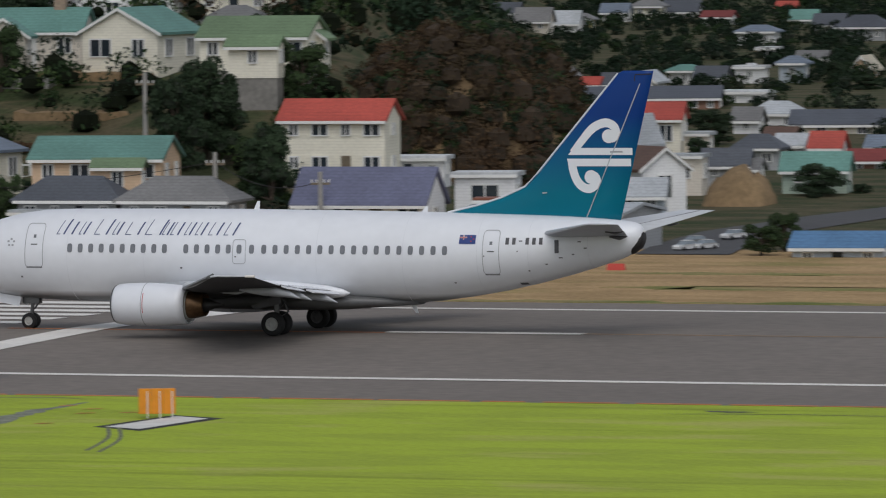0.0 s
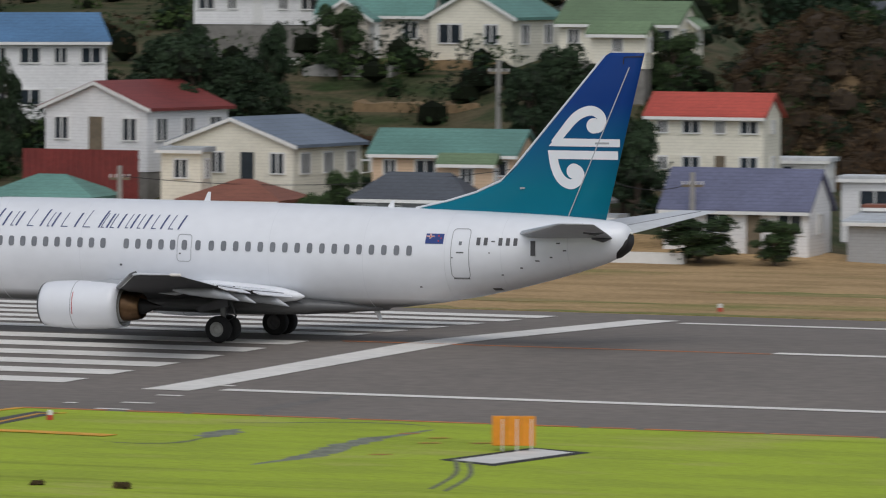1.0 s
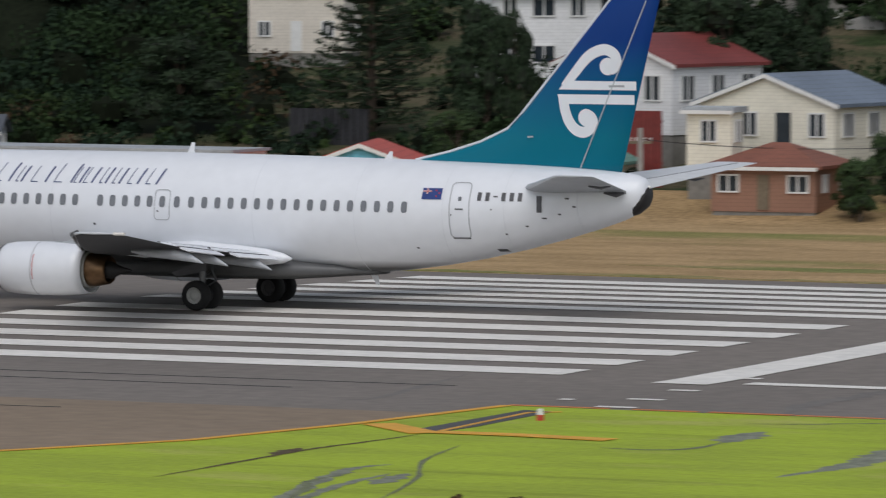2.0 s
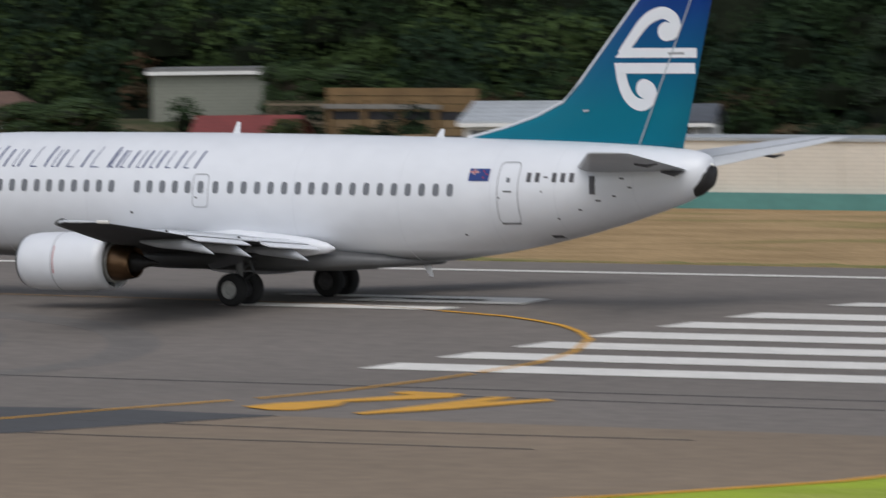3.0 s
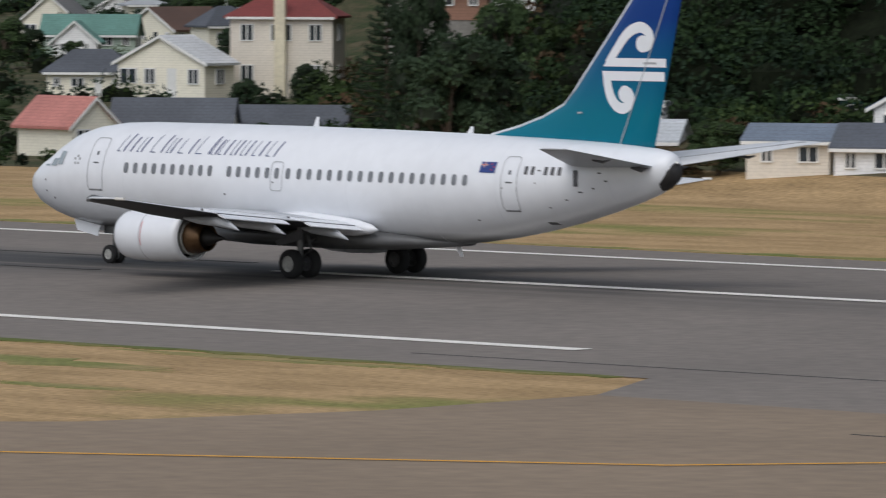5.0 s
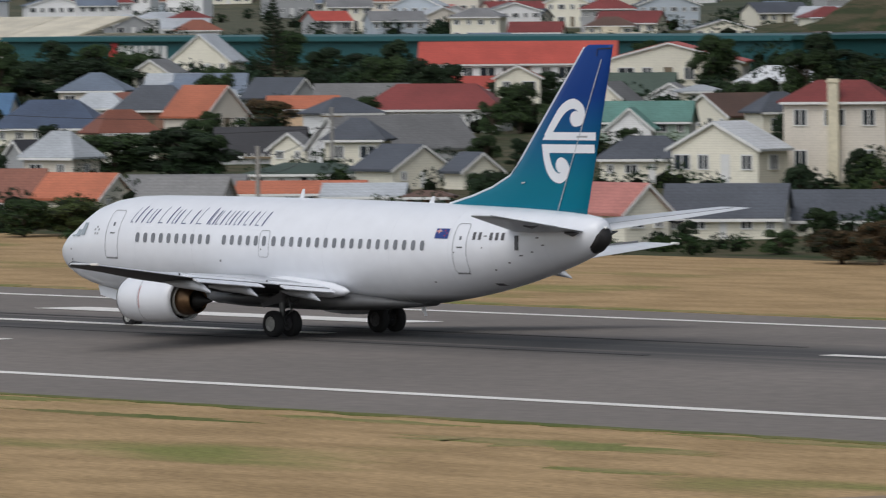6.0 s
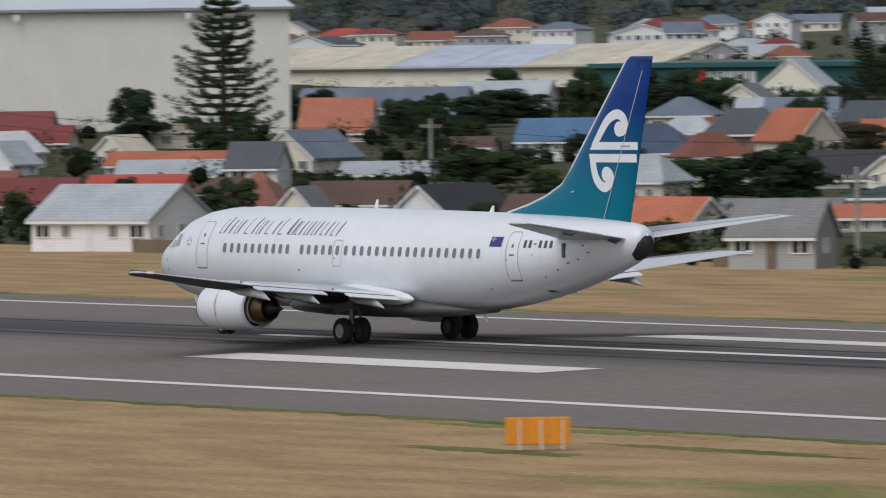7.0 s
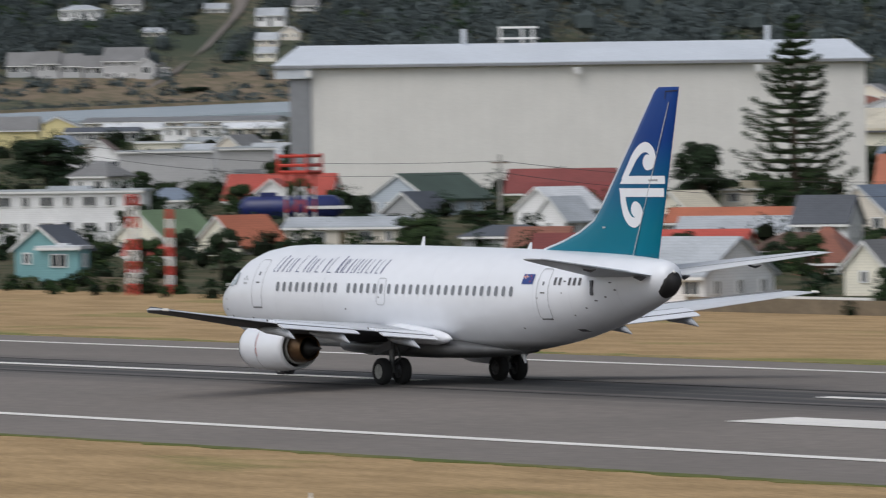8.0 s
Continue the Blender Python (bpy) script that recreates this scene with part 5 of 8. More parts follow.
box(bm, -25.8, -23.86, -0.2, 3, -4, 13.25)
part("door_pier", bm, M_PIER, hangar, "grey steel door pier")
bm = bmesh.new()
box(bm, -27.1, -23.8, -0.55, 4, 13.28, 14.28)
part("door_canopy", bm, M_SHEETROOF, hangar, "boxed pale canopy over the door pier")
for x in (-24, 0.5, 17):
    bm = bmesh.new()
    box(bm, x - 0.28, x + 0.28, -1.2, -0.84, 13.4, 14.0)
    part("flood_lamp", bm, M_TRIM, hangar)
for x in (-10, 18):
    bm = bmesh.new()
    box(bm, x - 0.2, x + 0.2, 7, 7.4, 15, 17.7)
    part("roof_vent", bm, M_SHEETROOF, hangar)
bm = bmesh.new()
for x in (-6.6, -4.6, -3.6):
    box(bm, x - 0.1, x + 0.1, 7.5, 7.7, 15, 17.9)
for zz in (16.7, 17.7):
    box(bm, -6.8, -3.2, 7.45, 7.65, zz, zz + 0.2)
part("roof_frame", bm, M_TRIM, hangar, "white steel roof frame")

store = big_shed("hardware_store", -734, 561, -566, 538.2, 4.4, 4.9, 40, 0.4, M_WALL["dark_green"], M_WALL["dark_green"], "long dark green hardware warehouse with plain white sign bars", M_WALL["dark_green"])
for x0, n in ((-58, 7), (14, 7)):
    bm = bmesh.new()
    rings(bm, [[(x0 - 1.3, y, 2.2), (x0 + 0.3, y, 2.2), (x0 + 0.8, y, 4.5), (x0 - 0.6, y, 4.5)] for y in (-0.2, -0.04)])
    part("sign_panel", bm, M_REDPAINT, store, "small red sign shape")
    for k in range(n):
        bm = bmesh.new()
        box(bm, x0 + 1.2 + k * 1.7, x0 + 2.35 + k * 1.7, -0.2, -0.04, 2.3, 4.2)
        part("sign_bar", bm, M_TRIM, store, "white sign bar")

sheds = big_shed("long_sheds", -850, 560, -752, 586, 6.6, 2.6, 30, 0.8, M_WALL["cream"], M_ROOF["tan"], "row of cream-roofed industrial sheds")
cx, cy, w, yaw = between(-850, 560, -752, 586)
for k in range(9):
    bm = bmesh.new()
    x = -w / 2 + w * k / 9
    rings(bm, [[(x + 0.1, -0.7, 2.6), (x + w / 9 - 0.1, -0.7, 2.6), (x + w / 9 - 0.1, 12, 5.2), (x + 0.1, 12, 5.2)], [(x + 0.1, -0.7, 2.9), (x + w / 9 - 0.1, -0.7, 2.9), (x + w / 9 - 0.1, 12, 5.6), (x + 0.1, 12, 5.6)]])
    part("roof_bay", bm, M_ROOF["pale_blue" if k in (5, 6) else "tan"], sheds, "pale blue roof bay" if k in (5, 6) else "")


def far_house(g, x, y, big=1.0, name="bungalow"):
    w = g.uniform(8, 13) * big
    d, rise, yaw, kind = w * g.uniform(0.6, 0.9), g.uniform(1.4, 2.4) * big, g.uniform(20, 75), g.choice(("gx", "gy", "hip", "hip"))
    wall = g.choice(("white", "white", "cream", "beige", "pale_blue", "cream", "grey"))
    roof = g.choice(("grey", "slate", "red", "dark_red", "pale_grey", "blue_grey", "rust", "brown", "pale_grey"))
    # the yard before the hardware store stays open
    if not (-645 < x < -500 and 468 < y < 545):
        house(x, y, land(x, y) + 0.2, w, d, (5.0 if name == "villa" else 2.8) * big, rise, yaw, kind, wall, roof, 3.0, "front", False, name)


# houses over the valley and on the far hills
g = random.Random(21)
for k in range(80):
    b, dist = g.uniform(0.98, 1.55), g.uniform(1180, 1405)
    y = dist / math.hypot(1, b)
    far_house(g, -b * y, y, 0.8, g.choice(("bungalow", "bungalow", "villa")))
for k in range(90):
    b, dist = g.uniform(0.96, 1.27), g.uniform(640, 1150)
    y = dist / math.hypot(1, b)
    if not (-770 < -b * y < -615 and 520 < y < 640):
        far_house(g, -b * y, y, 0.42 + 0.35 * (dist - 600) / 550, g.choice(("bungalow", "bungalow", "villa")))


def thicket(name, count, place, size, per, leaf, tone, seed, label, category="bushes", under=None):
    """Uncountable shrubs and tree tops over a stretch of land."""
    g = random.Random(seed)
    c, r = [], []
    for k in range(count):
        x, y, s = place(g)
        s *= g.uniform(*size)
        c.append((x, y, land(x, y) + s * g.uniform(0.1, 0.6)))
        r.append((s * g.uniform(0.8, 1.3), s * g.uniform(0.8, 1.3), s * g.uniform(0.7, 1.2)))
    return tagged(foliage(name, c, r, per, leaf, seed, M_LEAF[tone], None, 0.5, under), label, category, kind="stuff")


def bush_slope(lo, hi, y0, y1):
    def place(g):
        y = g.uniform(y0, y1)
        return -g.uniform(lo, hi) * y, y, 1.0
    return place


for tone, n, seed in ((0, 620, 41), (1, 760, 42), (2, 120, 43)):
    thicket("hillside_bush", n, bush_slope(0.58, 0.955, 267, 345), (1.2, 2.8), 340, 0.165, tone, seed, "dense native bush covering a steep hillside")
thicket("hillside_bush", 330, bush_slope(0.63, 0.80, 268, 335), (1.2, 2.6), 300, 0.165, 2, 44, "brighter green scrub on a steep hillside")


def garden_slope(g):
    y = g.uniform(250, 330)
    a = g.uniform(0.385, 0.62)
    return 49 - a * (y + 111), y, 0.6 if y < 262 else 1.0


for tone, n, seed in ((0, 260, 51), (1, 260, 52), (2, 120, 53), (3, 60, 54)):
    thicket("garden_shrubs", n, garden_slope, (0.5, 1.7), 120, 0.15, tone, seed, "overgrown shrubs between hillside gardens")


def hill_top(g):
    y = g.uniform(318, 430)
    return 49 - g.uniform(0.36, 0.52) * (y + 111), y, 1.0


for tone, n, seed in ((0, 260, 55), (1, 120, 56)):
    thicket("hilltop_trees", n, hill_top, (1.0, 2.6), 110, 0.24, tone, seed, "dark trees along a hilltop behind the gardens")


def ridge_side(g):
    y = g.uniform(262, 330)
    return -g.uniform(0.945, 1.03) * y, y, 0.6 + 0.5 * (y > 285)


for tone, n, seed in ((1, 90, 57), (2, 110, 58), (3, 60, 59)):
    thicket("hillside_bush", n, ridge_side, (0.7, 1.7), 170, 0.17, tone, seed, "low scrub on the end of a ridge")


def flat_gardens(g):
    y = g.uniform(253, 520)
    return -g.uniform(1.02, 1.9) * y, y, 1.0 + (y - 250) / 300


for tone, n, seed in ((0, 420, 61), (1, 330, 62), (2, 120, 63)):
    thicket("garden_shrubs", n, flat_gardens, (0.5, 1.3), 90, 0.16, tone, seed, "green garden shrubs between suburban houses")


def back_streets(g):
    y = g.uniform(430, 840)
    return -g.uniform(0.97, 1.3) * y, y, 1.0


for tone, n, seed in ((0, 260, 65), (1, 160, 66)):
    thicket("garden_shrubs", n, back_streets, (0.9, 2.2), 90, 0.26, tone, seed, "dark trees and shrubs between far streets")


def valley(g):
    while True:
        y = g.uniform(300, 760)
        x = 49 - g.uniform(0.23, 0.40) * (y + 111)
        if all(math.hypot(x - p - k * 0.4, y - q + k * 1.2) > r * 0.5 + 0.7 for p, q, r in BUILT for k in (0, 1, 2, 3)):
            return x, y, 1 + (y - 290) / 400


for tone, n, seed in ((0, 420, 71), (1, 240, 72)):
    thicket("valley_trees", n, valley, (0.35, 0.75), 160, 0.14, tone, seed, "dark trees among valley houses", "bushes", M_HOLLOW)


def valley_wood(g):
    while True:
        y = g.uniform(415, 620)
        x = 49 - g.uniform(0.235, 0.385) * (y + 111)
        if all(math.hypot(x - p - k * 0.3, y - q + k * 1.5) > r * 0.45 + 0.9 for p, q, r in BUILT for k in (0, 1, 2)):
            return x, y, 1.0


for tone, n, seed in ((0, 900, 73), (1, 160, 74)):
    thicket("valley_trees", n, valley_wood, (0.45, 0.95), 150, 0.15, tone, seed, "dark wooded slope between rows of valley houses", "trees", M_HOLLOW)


def valley_hill(g):
    b, d = g.uniform(0.2, 0.95), g.uniform(1080, 1800)
    y = d / math.hypot(1, b)
    return -b * y, y, 1.0


thicket("far_woods", 260, valley_hill, (3, 7), 80, 0.9, 4, 83, "dark woods on distant hills with haze put into their colour", "woods")

# the knoll of brown scrub
g = random.Random(91)
for tone, n in ((3, 330), (0, 200), (1, 60), (2, 40)):
    c, r = [], []
    for k in range(n):
        q, u = g.uniform(0, 6.283), g.random() ** 0.55
        x, y = math.cos(q) * u * 9.5, math.sin(q) * u * 11
        top = 8.6 * (1 - u ** 2.2) + 2.2
        c.append((-99.5 + x, 292 + y, top * g.uniform(0.8, 1.0)))
        s = g.uniform(0.6, 1.3)
        r.append((s, s, s * 0.9))
    tagged(foliage("knoll_scrub", c, r, 200, 0.11, 92 + tone, M_LEAF[tone], None, 0.75, M_SCRUBSHADE), "brown and green scrub covering a steep knoll", "bushes", kind="stuff")
bm = bmesh.new()
rows = [[(-99.5 + math.cos(q) * u * 9.3, 292 + math.sin(q) * u * 10.8, 8.0 * (1 - u ** 2.2) + 2.0 - (3 if u > 0.99 else 0)) for q in [i * math.pi / 14 for i in range(28)]] for u in (0.02, 0.25, 0.5, 0.7, 0.85, 1.0)]
rings(bm, rows)
tagged(link("knoll", bm, M_EARTH, None, True), "steep clay knoll under brown scrub", "knoll", kind="structure")

# cut clay bank beside the valley street
bm = bmesh.new()
g = random.Random(12)
rows = []
for k in range(13):
    u = k / 12 * math.pi
    rows.append([(-80.6 - 1.9 * math.cos(u), 285.3 + 3.2 * v - 1.0, 0.60 - 0.4 + 2.6 * math.sin(u) ** 0.8 * math.sin(min(1, v * 2.2) * 1.5) * g.uniform(0.8, 1.1)) for v in (0, 0.12, 0.25, 0.4, 0.6, 0.8, 1.0)])
vs = [[bm.verts.new(p) for p in r] for r in rows]
for p, q in zip(vs, vs[1:]):
    for k in range(6):
        bm.faces.new((p[k], p[k + 1], q[k + 1], q[k]))
tagged(link("clay_bank", bm, M_EARTH, None, True), "bare orange-brown clay bank above a street", "bank", kind="structure")

# harbour, its far shore and the road that climbs behind it
def far_sheet(name, bs, dists, lift, material, label, category):
    bm = bmesh.new()
    rows = []
    for b in bs:
        rows.append([bm.verts.new((-b * d / math.hypot(1, b), d / math.hypot(1, b), land(-b * d / math.hypot(1, b), d / math.hypot(1, b)) + up)) for d, up in zip(dists, lift)])
    for p, q in zip(rows, rows[1:]):
        for k in range(len(dists) - 1):
            bm.faces.new((p[k], q[k], q[k + 1], p[k + 1]))
    low = bmesh.ops.extrude_face_region(bm, geom=bm.faces[:])["geom"]
    bmesh.ops.translate(bm, verts=[v for v in low if isinstance(v, bmesh.types.BMVert)], vec=(0, 0, -4))
    return tagged(link(name, bm, material), label, category, kind="structure")


M_SHORE = grass_mat("brown_shore_grass", (0.22, 0.17, 0.12), (0.15, 0.13, 0.085), (0.10, 0.10, 0.06), 0.06)
BEAR = [1.56 + 0.02 * k for k in range(28)]
far_sheet("water", BEAR, [1235, 1280, 1325, 1374], [0.8] * 4, M_WATER, "grey strip of harbour water", "water")
far_sheet("shore", BEAR, [1370, 1385, 1398, 1406, 1414, 1424, 1436], [1.3, 1.2, 1.0, 0.8, 0.6, 0.4, 0.2], M_SHORE, "brown grassy shore beyond the harbour", "shore")


def shore_scrub(g):
    b, d = g.uniform(1.58, 2.0), g.choice((g.uniform(1376, 1384), g.uniform(1395, 1432)))
    y = d / math.hypot(1, b)
    return -b * y, y, 1.0


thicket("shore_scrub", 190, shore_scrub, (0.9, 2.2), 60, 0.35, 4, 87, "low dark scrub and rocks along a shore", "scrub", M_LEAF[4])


# hillside houses
house(-141.2, 278.5, 4.95, 6.7, 5.4, 4.4, 1.3, 38, "gx", "white", "blue", 0.8)
house(-126.4, 260.2, 3.33, 6.6, 6.6, 3.1, 1.2, -13, "gy", "white", "dark_red", 2.0)
house(-117.3, 256.2, 2.36, 7.1, 6.4, 2.5, 1.2, -8, "gy", "cream", "blue_grey", 1.6)
house(-118.8, 249.9, 2.29, 2.1, 1.5, 2.3, 0.3, 5, "flat", "cream", "pale_grey", 2.5)
house(-106.2, 254.0, 2.75, 7.2, 4.5, 1.9, 1.0, 9, "gx", "peach", "teal", 2.5)
house(-104.3, 251.3, 2.26, 2.6, 0.8, 2.05, 0.25, 9, "gx", "peach", "green", 2.6)
house(-114.8, 248.1, 0.50, 4.8, 4.4, 1.8, 1.1, 5, "hip", "brick", "rust", 0.9)
house(-126.0, 249.6, 0.38, 5.4, 4.3, 1.8, 1.2, 6, "hip", "cream", "teal", 0.6)
house(-106.0, 249.2, 1.26, 5.6, 2.6, 1.2, 1.4, 3, "hip", "grey", "slate", 2.6)
house(-99.8, 249.4, 1.26, 6.0, 3.0, 1.2, 1.4, 2, "hip", "grey", "grey", 2.6)
house(-101.6, 247.0, 0.2, 13.7, 1.2, 1.69, 0.2, 1, "flat", "white", "pale_grey", 0.6, name="sheds")
house(-96.4, 264.0, 2.95, 6.0, 2.8, 3.5, 0.9, 3, "gx", "cream", "red", 1.6)
house(-89.2, 249.6, 0.28, 7.2, 3.6, 2.3, 1.6, 3, "gx", "white", "purple", 0.7)
house(-125.3, 288.8, 8.40, 6.1, 4.3, 2.4, 1.2, 12, "gx", "beige", "teal", 3.2, chimney=True)
house(-124.9, 283.3, 8.55, 2.6, 1.8, 2.1, 0.9, 12, "gy", "beige", "teal", 4.2)
house(-117.8, 286.8, 8.16, 5.1, 5.1, 2.6, 1.3, -7, "gy", "cream", "teal", 3.2)
house(-107.7, 281.0, 8.70, 6.4, 4.5, 1.9, 1.0, 6, "gx", "cream", "green", 4.7)
house(-105.3, 273.8, 8.44, 2.9, 1.4, 1.8, 0.4, 6, "gx", "cream", "green", 5.5)
house(-105.2, 281.9, 8.71, 2.0, 1.6, 1.8, 0.7, 5, "gy", "cream", "green", 5.4)
house(-136.0, 297.4, 10.06, 7.3, 5.1, 1.8, 0.9, 12, "gx", "white", "blue_grey", 3.6)
house(-128.3, 311.2, 10.60, 6.3, 5.7, 1.8, 0.8, 8, "gy", "white", "grey", 2.0)
house(-120.8, 310.2, 11.04, 4.7, 3.8, 1.8, 1.1, 7, "gx", "cream", "grey", 2.6)
house(-127.8, 315.6, 9.37, 5.3, 3.7, 1.8, 1.3, 9, "gx", "yellow", "grey", 1.9)
house(-119.4, 306.0, 8.86, 4.5, 3.6, 1.8, 1.3, 8, "hip", "beige", "grey", 1.9)
house(-135.9, 320.3, 9.63, 3.8, 2.7, 1.8, 0.9, 9, "gx", "white", "grey", 1.9)
house(-78.9, 250.8, -0.29, 9.0, 6.3, 2.2, 0.4, -1, "gx", "grey", "pale_grey", 0.6, name='boat_shed', windows=False)
house(-85.3, 257.2, 0.68, 3.3, 2.0, 2.9, 0.3, 10, "flat", "white", "white", 1.1)
house(-95.6, 272.9, 2.31, 4.1, 2.2, 1.5, 0.2, 10, "flat", "white", "white", 1.3)
house(-82.5, 250.7, 0.68, 1.9, 1.1, 1.8, 0.2, 10, "flat", "white", "rust", 1.3)
house(-62.0, 246.2, -1.29, 4.7, 2.8, 1.8, 0.6, 7, "gx", "pale_blue", "blue", 0.6, name='workshop')
# houses and sheds below the bush
house(-156.4, 281.5, 6.16, 4.9, 3.4, 3.7, 0.9, 14, "gx", "beige", "grey", 1.6)
house(-167.0, 256.8, 1.11, 7.7, 4.6, 1.8, 0.7, 17, "gx", "white", "pale_grey", 0.6)
house(-162.5, 251.2, 1.13, 4.1, 2.0, 1.8, 0.2, 18, "flat", "grey", "black", 1.1)
house(-159.6, 254.9, 1.27, 2.5, 1.5, 1.8, 0.5, 18, "gx", "grey", "slate", 0.7)
house(-133.1, 244.4, -0.89, 12.1, 6.0, 1.8, 2.2, 20, "gy", "cyan", "red", 0.6, name='boat_house', windows=False)
house(-179.9, 251.5, 0.90, 4.4, 2.6, 1.5, 0.7, 19, "gx", "brick", "dark_red", 0.8)
house(-204.6, 259.5, 1.83, 4.3, 4.7, 1.8, 1.6, 3, "gy", "cream", "red", 0.6)
house(-203.7, 254.6, 0.98, 4.3, 5.1, 1.8, 1.2, -1, "gy", "cream", "pink", 0.6)
house(-198.5, 258.0, 0.68, 4.8, 3.8, 1.8, 1.6, 22, "hip", "brick", "brown", 0.6)
house(-190.4, 263.4, 2.57, 5.2, 2.6, 2.2, 0.3, 26, "flat", "olive_grey", "grey", 0.7, windows=False)
house(-225.3, 258.6, 2.13, 3.2, 3.2, 1.9, 0.8, 16, "gy", "white", "steel_blue", 1.0)
house(-221.4, 262.5, 2.05, 5.0, 4.5, 1.9, 1.6, -2, "gy", "white", "steel_blue", 0.6)
house(-223.2, 268.3, 3.51, 2.8, 1.7, 1.8, 0.2, 26, "flat", "white", "grey", 0.9)
house(-226.7, 251.4, 0.82, 4.0, 2.8, 1.8, 0.6, 28, "gx", "beige", "blue_grey", 0.8)
house(-221.6, 253.7, 0.58, 6.4, 3.2, 1.8, 0.9, 27, "gx", "white", "slate", 0.6)
house(-237.4, 267.9, 2.27, 1.6, 1.1, 1.8, 0.2, 32, "flat", "dark_green", "dark_green", 0.6)
house(-248.1, 262.8, 1.82, 3.6, 1.8, 1.8, 0.2, 35, "flat", "white", "pale_grey", 0.6)
house(-242.6, 253.2, -0.41, 5.2, 4.7, 1.8, 2.1, 24, "hip", "cream", "red", 0.6)
house(-241.6, 257.2, 0.41, 3.5, 2.4, 1.8, 0.8, 29, "gx", "white", "pale_grey", 0.6)
house(-288.9, 304.6, 9.52, 6.7, 4.0, 1.9, 1.4, 27, "gx", "beige", "brown", 0.6)
house(-286.1, 294.2, 7.51, 2.5, 2.3, 1.8, 0.8, 19, "gy", "white", "red", 5.6)
house(-294.7, 298.1, 7.15, 3.3, 2.0, 1.8, 0.8, 31, "gx", "brick", "dark_red", 6.5)
house(-315.1, 314.2, 8.72, 3.1, 1.8, 1.8, 0.8, 31, "gx", "white", "slate", 8.1)
house(-321.5, 328.1, 9.17, 4.4, 2.7, 1.8, 0.8, 30, "gx", "pale_blue", "grey", 6.3)
# houses on the flat
house(-347.9, 352.4, 5.48, 5.8, 3.5, 1.8, 2.1, 33, "gx", "white", "dark_red", 2.7)
house(-492.5, 372.9, 2.40, 6.6, 3.9, 1.8, 1.6, 37, "gx", "white", "blue", 0.6)
house(-411.6, 294.7, -0.25, 6.7, 4.0, 1.8, 1.3, 38, "gx", "beige", "brown", 0.6)
house(-379.8, 279.0, -0.49, 5.2, 6.7, 1.8, 1.9, 14, "gy", "white", "black", 0.6)
house(-369.6, 280.4, -0.26, 7.5, 4.5, 1.8, 1.1, 37, "gx", "cream", "brown", 0.6)
house(-518.7, 383.2, 1.55, 3.9, 2.4, 1.8, 0.7, 38, "gx", "white", "brown", 0.6)
house(-637.0, 459.5, 3.95, 17.9, 7.2, 1.8, 1.9, 40, "gx", "pale_blue", "blue_grey", 0.6, name='warehouse', windows=False)
house(-651.9, 486.1, 4.65, 10.5, 5.3, 1.7, 1.7, 39, "gx", "white", "pale_grey", 0.6, name='warehouse', windows=False)
house(-377.4, 252.5, -0.01, 8.5, 6.8, 1.9, 1.9, 22, "gx", "white", "pale_grey", 0.6)
house(-430.4, 280.7, -0.08, 6.2, 3.7, 1.8, 1.5, 43, "gx", "brick", "dark_red", 0.6)
house(-427.6, 287.5, 0.93, 6.5, 3.3, 1.7, 0.7, 44, "gx", "beige", "red", 0.6)
house(-427.2, 294.8, 0.11, 5.0, 3.5, 1.8, 1.3, 41, "hip", "brick", "brown", 0.6)
house(-411.0, 285.9, -0.34, 3.5, 3.1, 1.8, 1.9, 39, "hip", "brick", "rust", 0.6)
house(-311.9, 250.5, -0.03, 4.8, 3.4, 1.9, 1.6, 31, "gx", "grey", "grey", 0.6)
house(-486.3, 331.1, 1.22, 11.6, 4.0, 1.8, 0.9, 42, "gx", "white", "orange", 0.6)
house(-479.5, 326.0, 0.57, 9.1, 3.6, 1.8, 1.0, 42, "gx", "pale_blue", "pale_grey", 0.6)
house(-489.3, 345.3, 1.55, 5.4, 6.4, 1.8, 2.0, 17, "gy", "beige", "blue_grey", 0.6)
house(-466.4, 336.6, 0.50, 7.0, 3.5, 1.8, 0.8, 40, "gx", "white", "pale_grey", 0.6)
house(-498.5, 322.8, 1.54, 2.9, 3.5, 1.8, 1.5, 19, "gy", "white", "pale_grey", 0.6)
house(-559.1, 363.6, 2.20, 8.9, 4.4, 1.8, 1.3, 43, "gx", "cream", "dark_red", 0.6)
house(-515.1, 344.7, 1.81, 3.3, 4.0, 1.8, 1.3, 18, "gy", "cream", "tan", 0.6)
house(-551.3, 375.1, 2.88, 4.2, 2.5, 1.8, 0.8, 42, "flat", "beige", "tan", 0.6)
house(-566.5, 403.1, 2.73, 6.7, 3.3, 1.8, 2.7, 39, "gx", "cream", "orange", 0.6)
house(-552.4, 344.3, 2.65, 6.6, 7.9, 1.8, 1.9, 18, "gy", "pale_blue", "dark_green", 0.6)
house(-547.5, 340.1, 1.71, 3.9, 3.9, 1.8, 1.4, 21, "gy", "grey", "slate", 0.6)
house(-513.4, 331.9, 2.11, 4.3, 5.2, 1.8, 1.5, 17, "gy", "white", "white", 0.6)
house(-590.3, 381.5, 2.70, 9.5, 3.8, 1.8, 1.8, 45, "gx", "cream", "dark_red", 0.6)
house(-598.7, 357.6, 2.39, 9.5, 4.8, 1.8, 2.0, 46, "gx", "white", "red", 0.6)
house(-596.0, 355.2, 2.61, 3.8, 3.0, 1.8, 1.4, 46, "gy", "white", "red", 0.6)
house(-501.7, 290.8, 0.67, 4.7, 6.2, 1.8, 1.9, 21, "gy", "cream", "green", 0.6)
